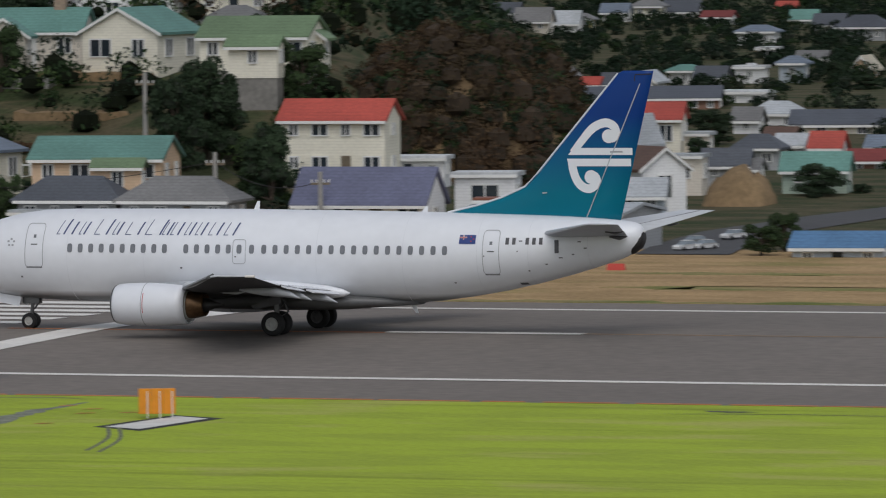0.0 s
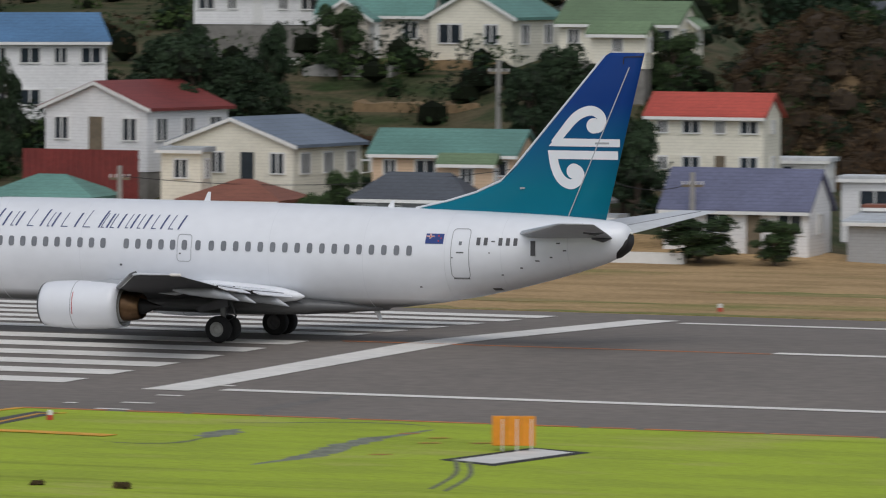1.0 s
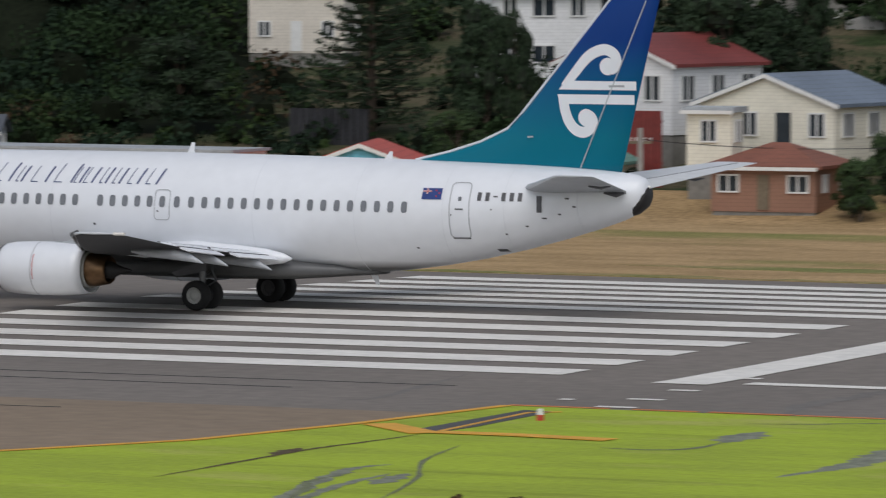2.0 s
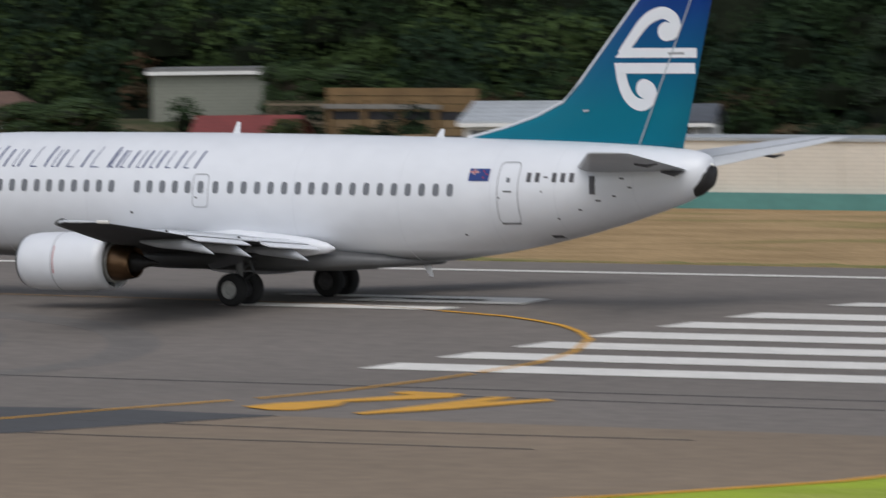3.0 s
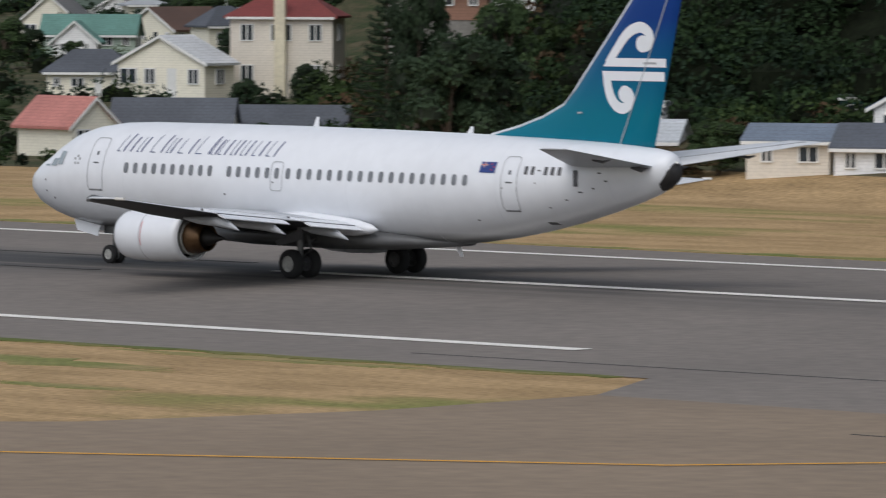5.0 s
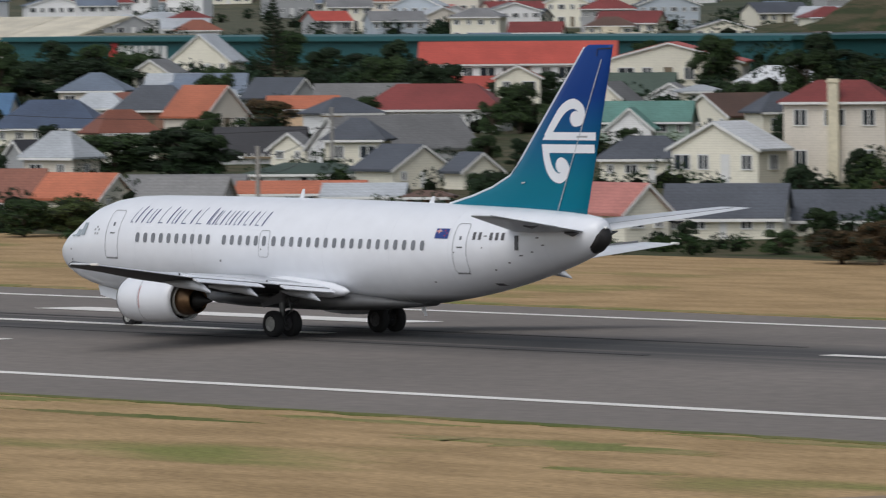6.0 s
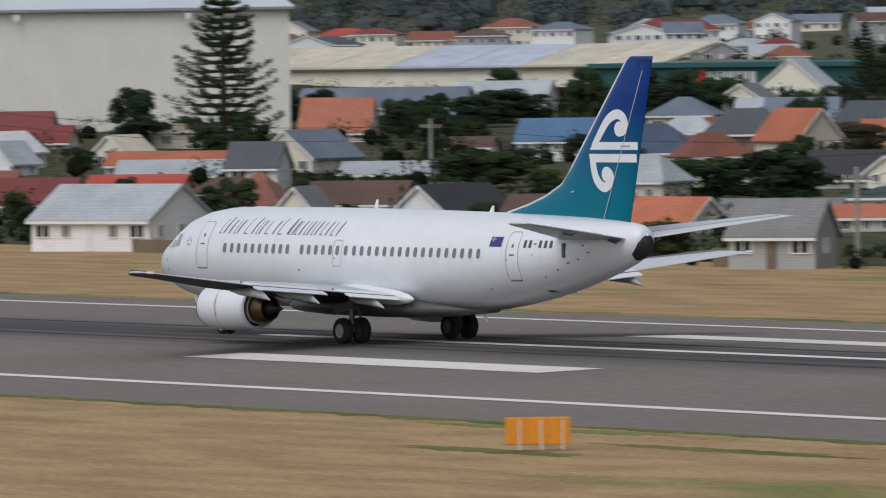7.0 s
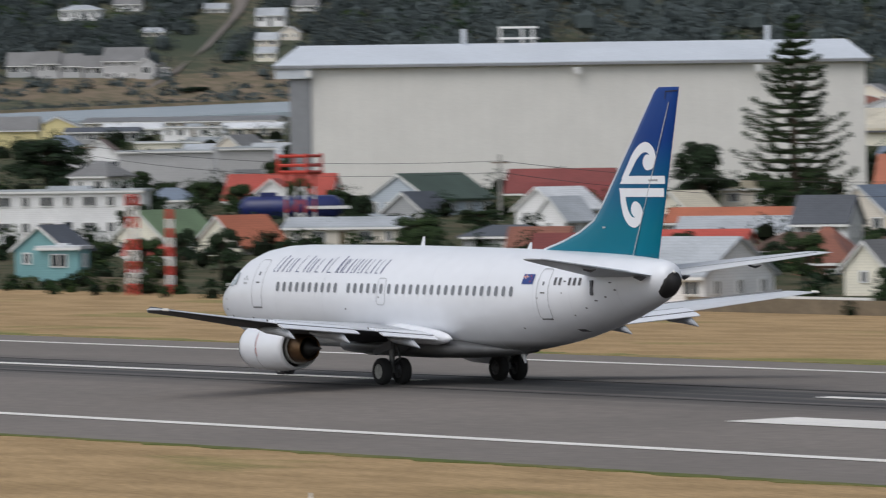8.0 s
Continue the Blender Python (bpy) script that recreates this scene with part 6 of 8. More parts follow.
house(-493.2, 292.1, 0.29, 4.1, 5.3, 1.8, 1.9, 20, "gy", "cream", "orange", 0.6)
house(-474.9, 266.8, 0.51, 3.8, 3.4, 1.9, 1.4, 31, "gy", "turquoise", "slate", 0.7)
house(-466.5, 263.1, 0.36, 2.8, 2.0, 2.1, 0.4, 41, "flat", "turquoise", "white", 0.6)
house(-465.1, 268.7, 0.22, 2.8, 1.7, 1.8, 0.5, 49, "gx", "white", "red", 0.6)
house(-537.9, 303.0, 1.68, 11.6, 4.6, 3.9, 0.5, 53, "flat", "white", "pale_grey", 0.6, name='flats')
house(-604.1, 349.4, 2.26, 3.9, 2.7, 1.8, 1.2, 46, "hip", "white", "blue_grey", 0.6)
house(-501.0, 305.8, 1.19, 8.7, 4.4, 1.8, 0.6, 45, "gx", "beige", "pale_grey", 0.6)
house(-475.6, 303.6, 0.62, 5.8, 3.5, 1.8, 0.9, 44, "hip", "grey", "slate", 0.6)
house(-467.1, 300.8, 0.10, 4.1, 2.5, 1.8, 1.2, 44, "gx", "brick", "rust", 0.6)
store_house = house(-668.5, 386.0, 4.30, 10.2, 7.0, 3.9, 0.35, 58, "flat", "concrete_grey", "pale_grey", 0.8, name='warehouse', windows=False)
store_house = house(-655.5, 386.6, 4.30, 5.4, 7.0, 4.1, 0.35, 64, "flat", "concrete_grey", "pale_grey", 0.8, name='warehouse', windows=False)
bm = bmesh.new()
box(bm, -1.3, 1.5, -3.58, -3.4, 0.0, 2.2)
part("door", bm, M_PIER, store_house, "dark grey roller door")
house(-417.3, 290.3, -0.03, 3.1, 2.8, 1.8, 1.9, 35, "hip", "brick", "rust", 0.6)
house(-379.6, 267.5, 0.33, 2.6, 2.6, 1.7, 1.3, 25, "gy", "cream", "grey", 0.6)
house(-462.5, 358.0, 2.17, 8.7, 5.1, 1.2, 2.4, 37, "hip", "cream", "steel_blue", 1.2)
house(-500.2, 392.3, 2.86, 4.6, 2.7, 1.4, 1.5, 37, "hip", "white", "pale_grey", 1.2)
house(-470.9, 375.2, 2.51, 6.0, 3.5, 2.0, 2.2, 36, "hip", "brick", "slate", 1.2)
house(-461.3, 372.7, 2.47, 4.5, 5.3, 1.9, 2.2, 91, "gy", "beige", "orange", 1.2)
house(-401.3, 310.1, 1.16, 4.4, 5.7, 0.8, 1.8, -3, "gy", "grey", "black", 1.2)
house(-408.3, 335.0, 1.66, 6.5, 3.7, 0.8, 1.7, 41, "gx", "white", "black", 1.2)
house(-402.8, 333.5, 1.65, 3.0, 1.4, 1.2, 1.0, 20, "gy", "cream", "grey", 1.2)
house(-394.1, 335.5, 1.68, 5.7, 10.7, 1.3, 2.1, -8, "gy", "white", "grey", 1.2)
house(-359.3, 306.7, 1.15, 4.6, 4.3, 1.3, 1.4, 85, "gy", "cream", "slate", 1.2)
house(-354.1, 308.1, 1.16, 2.9, 2.2, 1.2, 1.0, 84, "gy", "cream", "slate", 1.2)
house(-355.4, 277.3, 0.54, 3.5, 5.1, 0.8, 1.3, 104, "gy", "cream", "orange", 1.2)
house(-360.3, 275.4, 0.47, 4.3, 2.5, 0.8, 1.6, 38, "gx", "brick", "rust", 1.2)
house(-352.6, 283.3, 0.63, 7.2, 4.1, 0.6, 1.2, 43, "gx", "cream", "grey", 1.2)
house(-366.3, 304.6, 1.07, 7.4, 4.2, 0.9, 0.8, 40, "hip", "white", "dark_green", 1.2)
house(-345.0, 286.3, 0.68, 7.7, 4.2, 0.8, 0.6, 45, "gx", "beige", "orange", 1.2)
house(-340.4, 287.5, 0.77, 4.9, 2.7, 0.6, 0.6, 42, "gx", "white", "pale_grey", 1.2)
house(-334.4, 287.5, 0.78, 2.6, 1.5, 0.5, 0.5, 41, "hip", "brick", "brown", 1.2)
house(-449.2, 387.1, 2.72, 11.4, 5.2, 1.8, 2.2, 37, "hip", "white", "dark_red", 1.2)
house(-510.8, 421.4, 3.42, 2.9, 7.6, 1.6, 1.5, 85, "gy", "grey", "slate", 1.2)
house(-483.4, 408.0, 3.12, 8.0, 4.5, 1.0, 2.1, 42, "gx", "beige", "grey", 1.2)
house(-478.5, 397.3, 2.93, 5.9, 3.3, 1.5, 0.9, 42, "gx", "peach", "orange", 1.2)
house(-544.3, 440.5, 3.83, 6.8, 3.8, 1.1, 1.7, 43, "gx", "white", "blue_grey", 1.2)
house(-630.2, 509.5, 5.18, 7.3, 4.1, 2.1, 2.8, 27, "gy", "cream", "pale_grey", 1.2)
house(-537.8, 474.1, 4.49, 19.2, 5.2, 3.0, 1.9, 45, "gx", "white", "red", 1.2)
house(-518.2, 476.7, 4.48, 14.1, 15.5, 3.0, 1.8, 44, "gy", "cream", "red", 1.1)
house(-489.3, 446.1, 3.90, 6.3, 3.6, 1.2, 1.6, 40, "gx", "white", "dark_green", 1.2)
house(-482.1, 443.5, 3.86, 4.0, 1.4, 1.0, 1.0, 27, "gy", "white", "grey", 1.2)
house(-412.3, 376.5, 2.53, 7.2, 4.0, 1.6, 1.3, 40, "gx", "pale_green", "teal", 1.2)
house(-409.1, 372.1, 2.44, 3.4, 1.4, 1.2, 1.4, 33, "gy", "white", "teal", 1.2)
house(-418.7, 391.7, 2.84, 5.9, 6.1, 1.4, 1.6, -3, "gy", "cream", "brown", 1.2)
house(-495.4, 469.6, 4.38, 7.6, 4.5, 1.2, 1.7, 32, "hip", "pale_blue", "white", 1.2)
house(-338.9, 316.7, 1.33, 7.0, 3.1, 2.4, 1.6, 9, "gy", "cream", "white", 1.2)
house(-348.4, 318.2, 1.36, 5.5, 3.2, 1.5, 1.6, 36, "hip", "cream", "slate", 1.2)
house(-287.9, 261.0, 0.23, 3.0, 4.7, 1.7, 1.3, 86, "gy", "cream", "pink", 1.2)
house(-285.0, 266.2, 0.30, 6.4, 3.6, 1.3, 1.5, 39, "gx", "cream", "slate", 1.2)
house(-281.9, 272.1, 0.38, 5.8, 3.3, 1.0, 1.3, 38, "gx", "cream", "slate", 1.1)
house(-645.9, 591.3, 6.84, 4.4, 2.5, 1.2, 1.6, 38, "hip", "white", "red", 1.2)
house(-636.8, 589.3, 6.79, 4.3, 2.5, 1.1, 1.4, 37, "hip", "cream", "dark_red", 1.2)
house(-629.2, 588.7, 6.80, 4.5, 2.6, 1.2, 1.5, 37, "hip", "white", "red", 1.2)
house(-595.7, 569.9, 6.42, 7.2, 4.0, 1.4, 1.8, 38, "gx", "grey", "slate", 1.2)
house(-708.0, 640.4, 7.83, 8.3, 4.5, 1.5, 1.0, 43, "flat", "cream", "tan", 1.2)
house(-647.8, 618.6, 7.39, 4.8, 2.7, 1.2, 1.7, 36, "hip", "white", "dark_red", 1.2)
house(-590.9, 574.1, 6.50, 5.4, 3.0, 1.5, 1.7, 38, "gx", "white", "slate", 1.2)
house(-596.5, 558.3, 6.17, 12.0, 5.2, 1.5, 0.2, 44, "flat", "white", "white", 1.2)
house(-730.8, 647.5, 7.94, 7.1, 4.0, 1.7, 1.2, 40, "gx", "cream", "dark_red", 1.2)
house(-704.4, 616.1, 7.32, 5.1, 2.8, 1.0, 1.2, 41, "gx", "white", "blue_grey", 1.2)
house(-533.7, 465.1, 4.29, 5.6, 3.2, 0.8, 1.0, 41, "gx", "white", "red", 1.2)
tree("round_tree", -571.6, 438.3, 3.52, 4.7, 8.4, 0)
tree("round_tree", -567.9, 443.2, 3.63, 4.7, 9.5, 0)
tree("round_tree", -567.4, 450.2, 3.76, 3.9, 9.0, 0)
tree("norfolk_pine", -596.2, 491.0, 4.61, 9.3, 5.4, 0)
tree("round_tree", -603.7, 503.9, 4.85, 4.0, 6.1, 0)
tree("round_tree", -587.0, 495.7, 4.70, 3.6, 5.8, 0)
tree("round_tree", -561.2, 479.8, 4.39, 1.8, 3.7, 0)
tree("round_tree", -460.8, 378.5, 2.35, 3.3, 5.9, 3)
tree("round_tree", -393.0, 309.5, 0.96, 3.6, 7.4, 1)
tree("round_tree", -388.3, 312.3, 1.03, 3.9, 8.3, 0)
tree("round_tree", -387.4, 313.4, 1.02, 3.4, 3.5, 1)
tree("round_tree", -327.1, 250.9, -0.19, 2.5, 4.2, 1)
tree("round_tree", -325.5, 252.9, -0.15, 2.6, 4.2, 2)
tree("round_tree", -513.0, 449.9, 3.78, 2.3, 3.7, 0)
tree("round_tree", -513.4, 455.5, 3.91, 3.0, 5.3, 0)
tree("round_tree", -528.7, 483.4, 4.45, 2.8, 8.1, 0)
tree("round_tree", -489.2, 455.4, 3.91, 2.3, 5.5, 0)
tree("round_tree", -543.8, 517.1, 5.12, 2.6, 7.6, 0)
tree("round_tree", -535.4, 517.1, 5.13, 3.3, 7.5, 0)
tree("round_tree", -515.0, 500.8, 4.82, 2.9, 5.6, 0)
tree("round_tree", -402.8, 366.1, 2.08, 1.8, 2.1, 1)
tree("round_tree", -348.5, 303.7, 0.84, 1.6, 1.8, 1)
tree("round_tree", -337.1, 313.4, 1.00, 0.8, 2.0, 1)
tree("round_tree", -326.4, 313.0, 1.01, 1.1, 2.3, 0)
tree("round_tree", -330.9, 319.9, 1.15, 1.9, 1.4, 1)
tree("round_tree", -282.3, 260.6, -0.07, 1.6, 1.5, 0)
tree("round_tree", -285.9, 274.3, 0.26, 1.1, 2.5, 1)
tree("round_tree", -268.7, 254.6, -0.14, 1.6, 2.3, 1)
tree("spread_tree", -354.3, 312.3, 1.01, 3.7, 2.4, 0)
villa = house(-335.7, 323.5, 1.45, 6.7, 3.9, 5.1, 1.5, 34, "hip", "beige", "dark_red", 1.2)
bm = bmesh.new()
box(bm, -0.35, 0.35, -2.50, -1.96, 0, 6.70)
box(bm, -0.42, 0.42, -2.57, -1.90, 6.45, 6.60)
part("chimney", bm, M_RENDER, villa, "tall cream rendered chimney")
# houses up the valley
house(-177.7, 515.3, 6.68, 3.0, 1.8, 0.8, 0.7, 5, "gx", "white", "slate", 1.2)
house(-173.1, 510.6, 5.39, 3.1, 1.8, 1.5, 0.9, 5, "gx", "beige", "grey", 1.2)
house(-173.5, 520.8, 5.40, 2.3, 1.4, 1.1, 0.8, 4, "gx", "white", "pale_grey", 1.2)
house(-174.0, 527.0, 5.52, 1.5, 1.4, 0.9, 0.7, 4, "hip", "yellow", "grey", 1.2)
house(-177.2, 545.1, 5.92, 2.5, 1.5, 1.0, 0.6, 4, "gx", "white", "blue_grey", 1.2)
house(-176.2, 551.9, 6.03, 2.9, 1.7, 1.1, 0.8, 4, "hip", "cream", "grey", 1.2)
house(-173.8, 554.9, 6.07, 3.4, 2.0, 0.7, 0.8, 4, "gx", "white", "slate", 1.2)
house(-164.2, 536.8, 5.73, 2.8, 1.6, 0.8, 0.4, 3, "gx", "white", "dark_red", 1.2)
house(-146.6, 494.3, 4.86, 3.3, 1.9, 1.1, 0.7, 3, "hip", "white", "blue_grey", 1.2)
house(-164.2, 557.7, 6.12, 1.8, 1.4, 0.8, 0.5, 3, "gx", "cream", "red", 1.2)
house(-156.6, 539.2, 5.75, 2.4, 1.4, 0.6, 0.6, 3, "gx", "pale_green", "teal", 1.2)
house(-149.0, 522.8, 5.48, 2.7, 1.6, 0.7, 0.7, 2, "gx", "white", "slate", 1.2)
house(-139.7, 503.1, 5.02, 4.4, 2.6, 1.1, 1.2, 2, "hip", "grey", "slate", 1.2)
house(-137.7, 469.6, 4.41, 1.7, 1.4, 0.7, 0.2, 3, "flat", "white", "white", 1.2)
house(-122.4, 428.2, 3.56, 2.0, 1.4, 1.4, 0.7, 3, "hip", "pale_blue", "blue_grey", 1.2)
house(-130.6, 459.2, 4.21, 2.4, 1.4, 0.5, 0.4, 2, "gx", "white", "grey", 1.2)
house(-118.5, 434.5, 3.65, 1.2, 3.1, 1.0, 0.7, 2, "gy", "peach", "tan", 1.2)
house(-136.1, 402.5, 3.92, 2.3, 1.4, 0.8, 0.6, 5, "gx", "white", "grey", 1.2)
house(-137.9, 412.4, 3.40, 1.9, 1.4, 0.6, 0.5, 5, "gx", "white", "dark_red", 1.2)
house(-136.8, 416.1, 3.32, 1.5, 3.7, 0.9, 0.7, 4, "gy", "white", "grey", 1.2)
house(-134.8, 415.7, 3.34, 1.8, 1.4, 0.5, 0.4, 4, "gx", "white", "red", 1.2)
house(-132.6, 416.5, 3.32, 2.5, 1.5, 0.6, 0.6, 4, "gx", "cream", "slate", 1.2)
house(-130.2, 416.4, 3.31, 1.5, 3.7, 0.8, 0.6, 4, "gy", "white", "pale_grey", 1.2)
house(-130.3, 425.6, 3.47, 2.3, 1.4, 1.0, 0.6, 3, "hip", "white", "teal", 1.2)
house(-127.8, 424.4, 3.50, 2.3, 1.4, 0.7, 0.6, 3, "gx", "grey", "slate", 1.2)
house(-125.5, 427.2, 3.50, 2.3, 1.4, 1.2, 0.4, 3, "flat", "white", "white", 1.2)
house(-123.1, 390.0, 2.75, 13.8, 5.2, 0.8, 0.7, 16, "gx", "brick", "slate", 1.2)
house(-116.6, 398.9, 2.94, 3.5, 2.0, 0.7, 0.2, 3, "flat", "white", "white", 1.2)
house(-104.7, 369.0, 2.35, 3.3, 1.9, 0.7, 1.0, 3, "hip", "white", "pale_grey", 1.2)
house(-103.5, 358.6, 2.10, 1.8, 1.4, 1.1, 0.6, 3, "gx", "white", "grey", 1.1)
house(-97.1, 359.8, 2.19, 6.9, 3.8, 0.6, 0.8, 11, "gx", "cream", "slate", 1.2)
house(-98.3, 349.7, 1.98, 1.9, 1.4, 0.4, 0.4, 3, "gx", "beige", "brown", 1.2)
house(-89.9, 318.9, 1.41, 2.7, 1.6, 1.2, 1.0, 3, "hip", "grey", "slate", 1.2)
house(-94.0, 338.5, 1.76, 1.8, 1.4, 0.5, 0.5, 3, "gx", "white", "pale_grey", 1.2)
house(-91.2, 337.3, 1.74, 2.0, 1.4, 0.5, 0.7, 2, "gx", "white", "red", 1.2)
house(-83.3, 321.0, 1.34, 2.8, 1.7, 0.6, 0.5, 2, "gx", "brick", "dark_red", 1.1)
house(-86.5, 334.5, 1.71, 2.1, 1.4, 0.6, 0.5, 2, "gx", "white", "blue_grey", 1.2)
house(-79.4, 297.3, 0.88, 3.8, 2.1, 1.5, 0.8, 9, "gx", "pale_green", "teal", 1.1)
house(-85.6, 303.3, 1.04, 1.6, 1.4, 1.1, 0.4, 3, "gx", "white", "grey", 1.2)
house(-86.8, 303.0, 1.06, 2.7, 1.5, 1.4, 0.7, 10, "gx", "grey", "slate", 1.2)
house(-102.7, 330.7, 1.62, 7.4, 4.1, 2.5, 0.9, 13, "gx", "cream", "red", 1.2)
house(-98.7, 320.9, 1.40, 1.4, 3.0, 1.9, 1.3, -21, "gy", "white", "pale_grey", 1.2)
house(-82.4, 275.7, 0.51, 2.9, 3.0, 2.8, 1.0, 51, "gy", "white", "brown", 1.2)
house(-86.5, 294.6, 0.89, 2.1, 1.4, 2.2, 0.2, 3, "flat", "beige", "pale_grey", 1.2)
house(-98.5, 332.8, 1.60, 1.6, 1.4, 1.4, 0.2, 3, "flat", "beige", "pale_grey", 1.1)
house(-81.4, 271.0, 0.45, 2.8, 1.6, 1.6, 0.7, 13, "gx", "pale_blue", "pale_grey", 1.2)
tree("round_tree", -101.8, 345.8, 1.63, 2.7, 3.5, 0)
tree("round_tree", -97.0, 328.4, 1.29, 1.8, 1.9, 0)
tree("round_tree", -78.2, 294.4, 0.65, 2.2, 3.6, 0)
tree("round_tree", -116.6, 420.9, 3.20, 2.3, 2.4, 0)
tree("round_tree", -113.3, 417.8, 3.08, 1.4, 3.0, 0)
tree("round_tree", -66.3, 249.9, -0.33, 2.5, 2.0, 1)
tree("round_tree", -76.6, 297.0, 0.64, 0.9, 1.6, 0)
tree("round_tree", -78.0, 292.4, 0.61, 0.8, 1.1, 0)
tree("round_tree", -102.5, 362.4, 2.00, 0.6, 1.5, 0)
# beyond the harbour
house(-1265.3, 692.2, 20.79, 5.0, 3.5, 2.8, 2.1, 52, "gx", "grey", "grey", 0.8)
house(-1260.7, 695.4, 20.70, 4.4, 3.1, 3.2, 1.9, 51, "gx", "concrete_grey", "grey", 1.0)
house(-1258.2, 699.1, 20.64, 4.0, 2.8, 2.8, 1.9, 51, "gx", "concrete_grey", "grey", 0.9)
house(-1254.2, 701.7, 20.36, 3.8, 2.7, 2.8, 1.7, 51, "gx", "grey", "grey", 0.9)
house(-1250.8, 706.7, 20.05, 7.9, 5.5, 4.0, 2.3, 51, "gx", "concrete_grey", "grey", 0.6)
house(-1245.4, 708.1, 19.99, 3.4, 2.4, 3.2, 1.1, 51, "gy", "concrete_grey", "grey", 1.0)
house(-1245.1, 711.5, 20.17, 2.4, 1.7, 2.3, 1.1, 50, "flat", "grey", "grey", 0.8)
house(-1316.6, 733.6, 32.26, 7.7, 5.4, 2.5, 1.1, 51, "hip", "white", "pale_grey", 0.6)
house(-1319.6, 746.0, 34.30, 5.3, 3.7, 1.8, 1.3, 51, "gx", "white", "grey", 0.8)
house(-1288.4, 734.2, 28.17, 4.0, 2.8, 1.8, 0.7, 51, "gx", "beige", "pale_grey", 0.6)
house(-1304.9, 757.7, 33.06, 4.4, 3.1, 1.8, 0.9, 50, "gx", "white", "pale_grey", 0.6)
house(-1284.0, 758.1, 30.88, 5.6, 3.9, 2.2, 1.3, 50, "gx", "white", "pale_grey", 0.9)
house(-1261.3, 743.9, 26.18, 4.1, 2.9, 1.9, 1.1, 50, "gx", "beige", "pale_grey", 0.9)
house(-1247.5, 735.5, 23.43, 3.7, 2.6, 1.9, 0.9, 50, "gx", "cream", "pale_grey", 1.1)
house(-1265.9, 751.7, 27.74, 3.9, 2.8, 1.7, 1.1, 49, "gy", "beige", "grey", 1.0)
house(-1293.8, 772.0, 33.45, 4.6, 3.2, 1.8, 1.3, 49, "gx", "white", "grey", 0.6)
house(-917.2, 502.1, 8.27, 7.9, 3.2, 2.7, 1.5, 52, "gx", "yellow", "grey", 0.6, name='warehouse', windows=False)
house(-964.3, 535.2, 9.37, 6.1, 2.4, 1.9, 1.3, 51, "gy", "yellow", "grey", 0.7, name='warehouse', windows=False)
house(-923.4, 519.9, 8.59, 10.2, 4.1, 1.8, 0.5, 51, "gx", "grey", "slate", 0.6, name='warehouse', windows=True)
house(-1028.6, 592.7, 10.04, 30.3, 12.1, 1.8, 0.7, 50, "gx", "beige", "grey", 0.6, name='warehouse', windows=True)
house(-969.7, 550.7, 9.04, 8.5, 3.4, 1.8, 0.7, 51, "gx", "white", "white", 0.6, name='warehouse', windows=True)
house(-912.9, 528.3, 9.03, 8.4, 3.3, 1.8, 0.6, 50, "flat", "white", "pale_grey", 0.6, name='warehouse', windows=True)
house(-915.6, 539.2, 8.93, 8.4, 3.4, 1.8, 0.6, 50, "gx", "beige", "white", 0.6, name='warehouse', windows=True)
house(-839.5, 488.4, 7.10, 17.6, 7.0, 1.8, 0.7, 50, "flat", "cream", "pale_grey", 0.6, name='warehouse', windows=False)
house(-733.9, 431.5, 5.93, 11.6, 4.6, 2.1, 0.7, 50, "gx", "grey", "pale_grey", 0.6, name='warehouse', windows=False)
tree("round_tree", -258.0, 248.7, -0.10, 1.9, 4.1, 3)
tree("round_tree", -255.3, 248.7, -0.10, 2.4, 3.3, 3)
house(-412.3, 258.7, -0.54, 5.8, 4.6, 1.8, 1.4, 38, "hip", "white", "brown", 0.6)
house(-421.6, 257.7, -0.21, 4.5, 3.2, 1.8, 1.1, 39, "gx", "cream", "grey", 0.6)
# trees
tree("norfolk_pine", -547.6, 377.2, 3.04, 16.0, 12.6, 1)
tree("round_tree", -550.6, 369.7, 3.20, 5.7, 6.1, 0)
tree("norfolk_pine", -275.8, 273.2, 0.54, 9.2, 5.7, 0)
tree("round_tree", -249.6, 251.4, 0.22, 7.3, 6.3, 0)
tree("round_tree", -260.4, 266.4, 1.88, 7.4, 4.3, 1)
tree("round_tree", -441.3, 326.7, 1.43, 2.9, 8.8, 1)
tree("round_tree", -598.8, 443.9, 3.78, 3.4, 8.6, 0)
tree("round_tree", -573.0, 415.3, 3.29, 3.5, 6.0, 0)
tree("round_tree", -370.8, 264.3, 0.21, 1.6, 1.7, 1)
tree("round_tree", -413.3, 313.6, 1.17, 1.7, 4.4, 1)
tree("round_tree", -413.8, 268.5, 0.48, 2.5, 2.2, 1)
tree("round_tree", -417.8, 286.9, 0.82, 1.5, 3.0, 1)
tree("round_tree", -535.5, 370.1, 2.82, 1.9, 4.4, 1)
tree("round_tree", -450.3, 327.1, 1.47, 1.2, 2.9, 1)
tree("round_tree", -456.2, 339.4, 1.69, 2.7, 8.9, 1)
tree("round_tree", -423.8, 319.3, 1.29, 2.1, 3.5, 2)
tree("round_tree", -603.8, 439.4, 3.75, 3.1, 6.2, 0)
tree("round_tree", -611.2, 456.4, 4.03, 3.7, 9.7, 0)
tree("round_tree", -514.8, 340.7, 2.55, 1.3, 2.3, 0)
tree("round_tree", -717.3, 398.7, 4.81, 5.1, 11.2, 0)
tree("round_tree", -478.5, 279.0, 0.86, 2.7, 2.3, 0)
tree("round_tree", -440.8, 256.3, 0.11, 2.2, 3.1, 2)
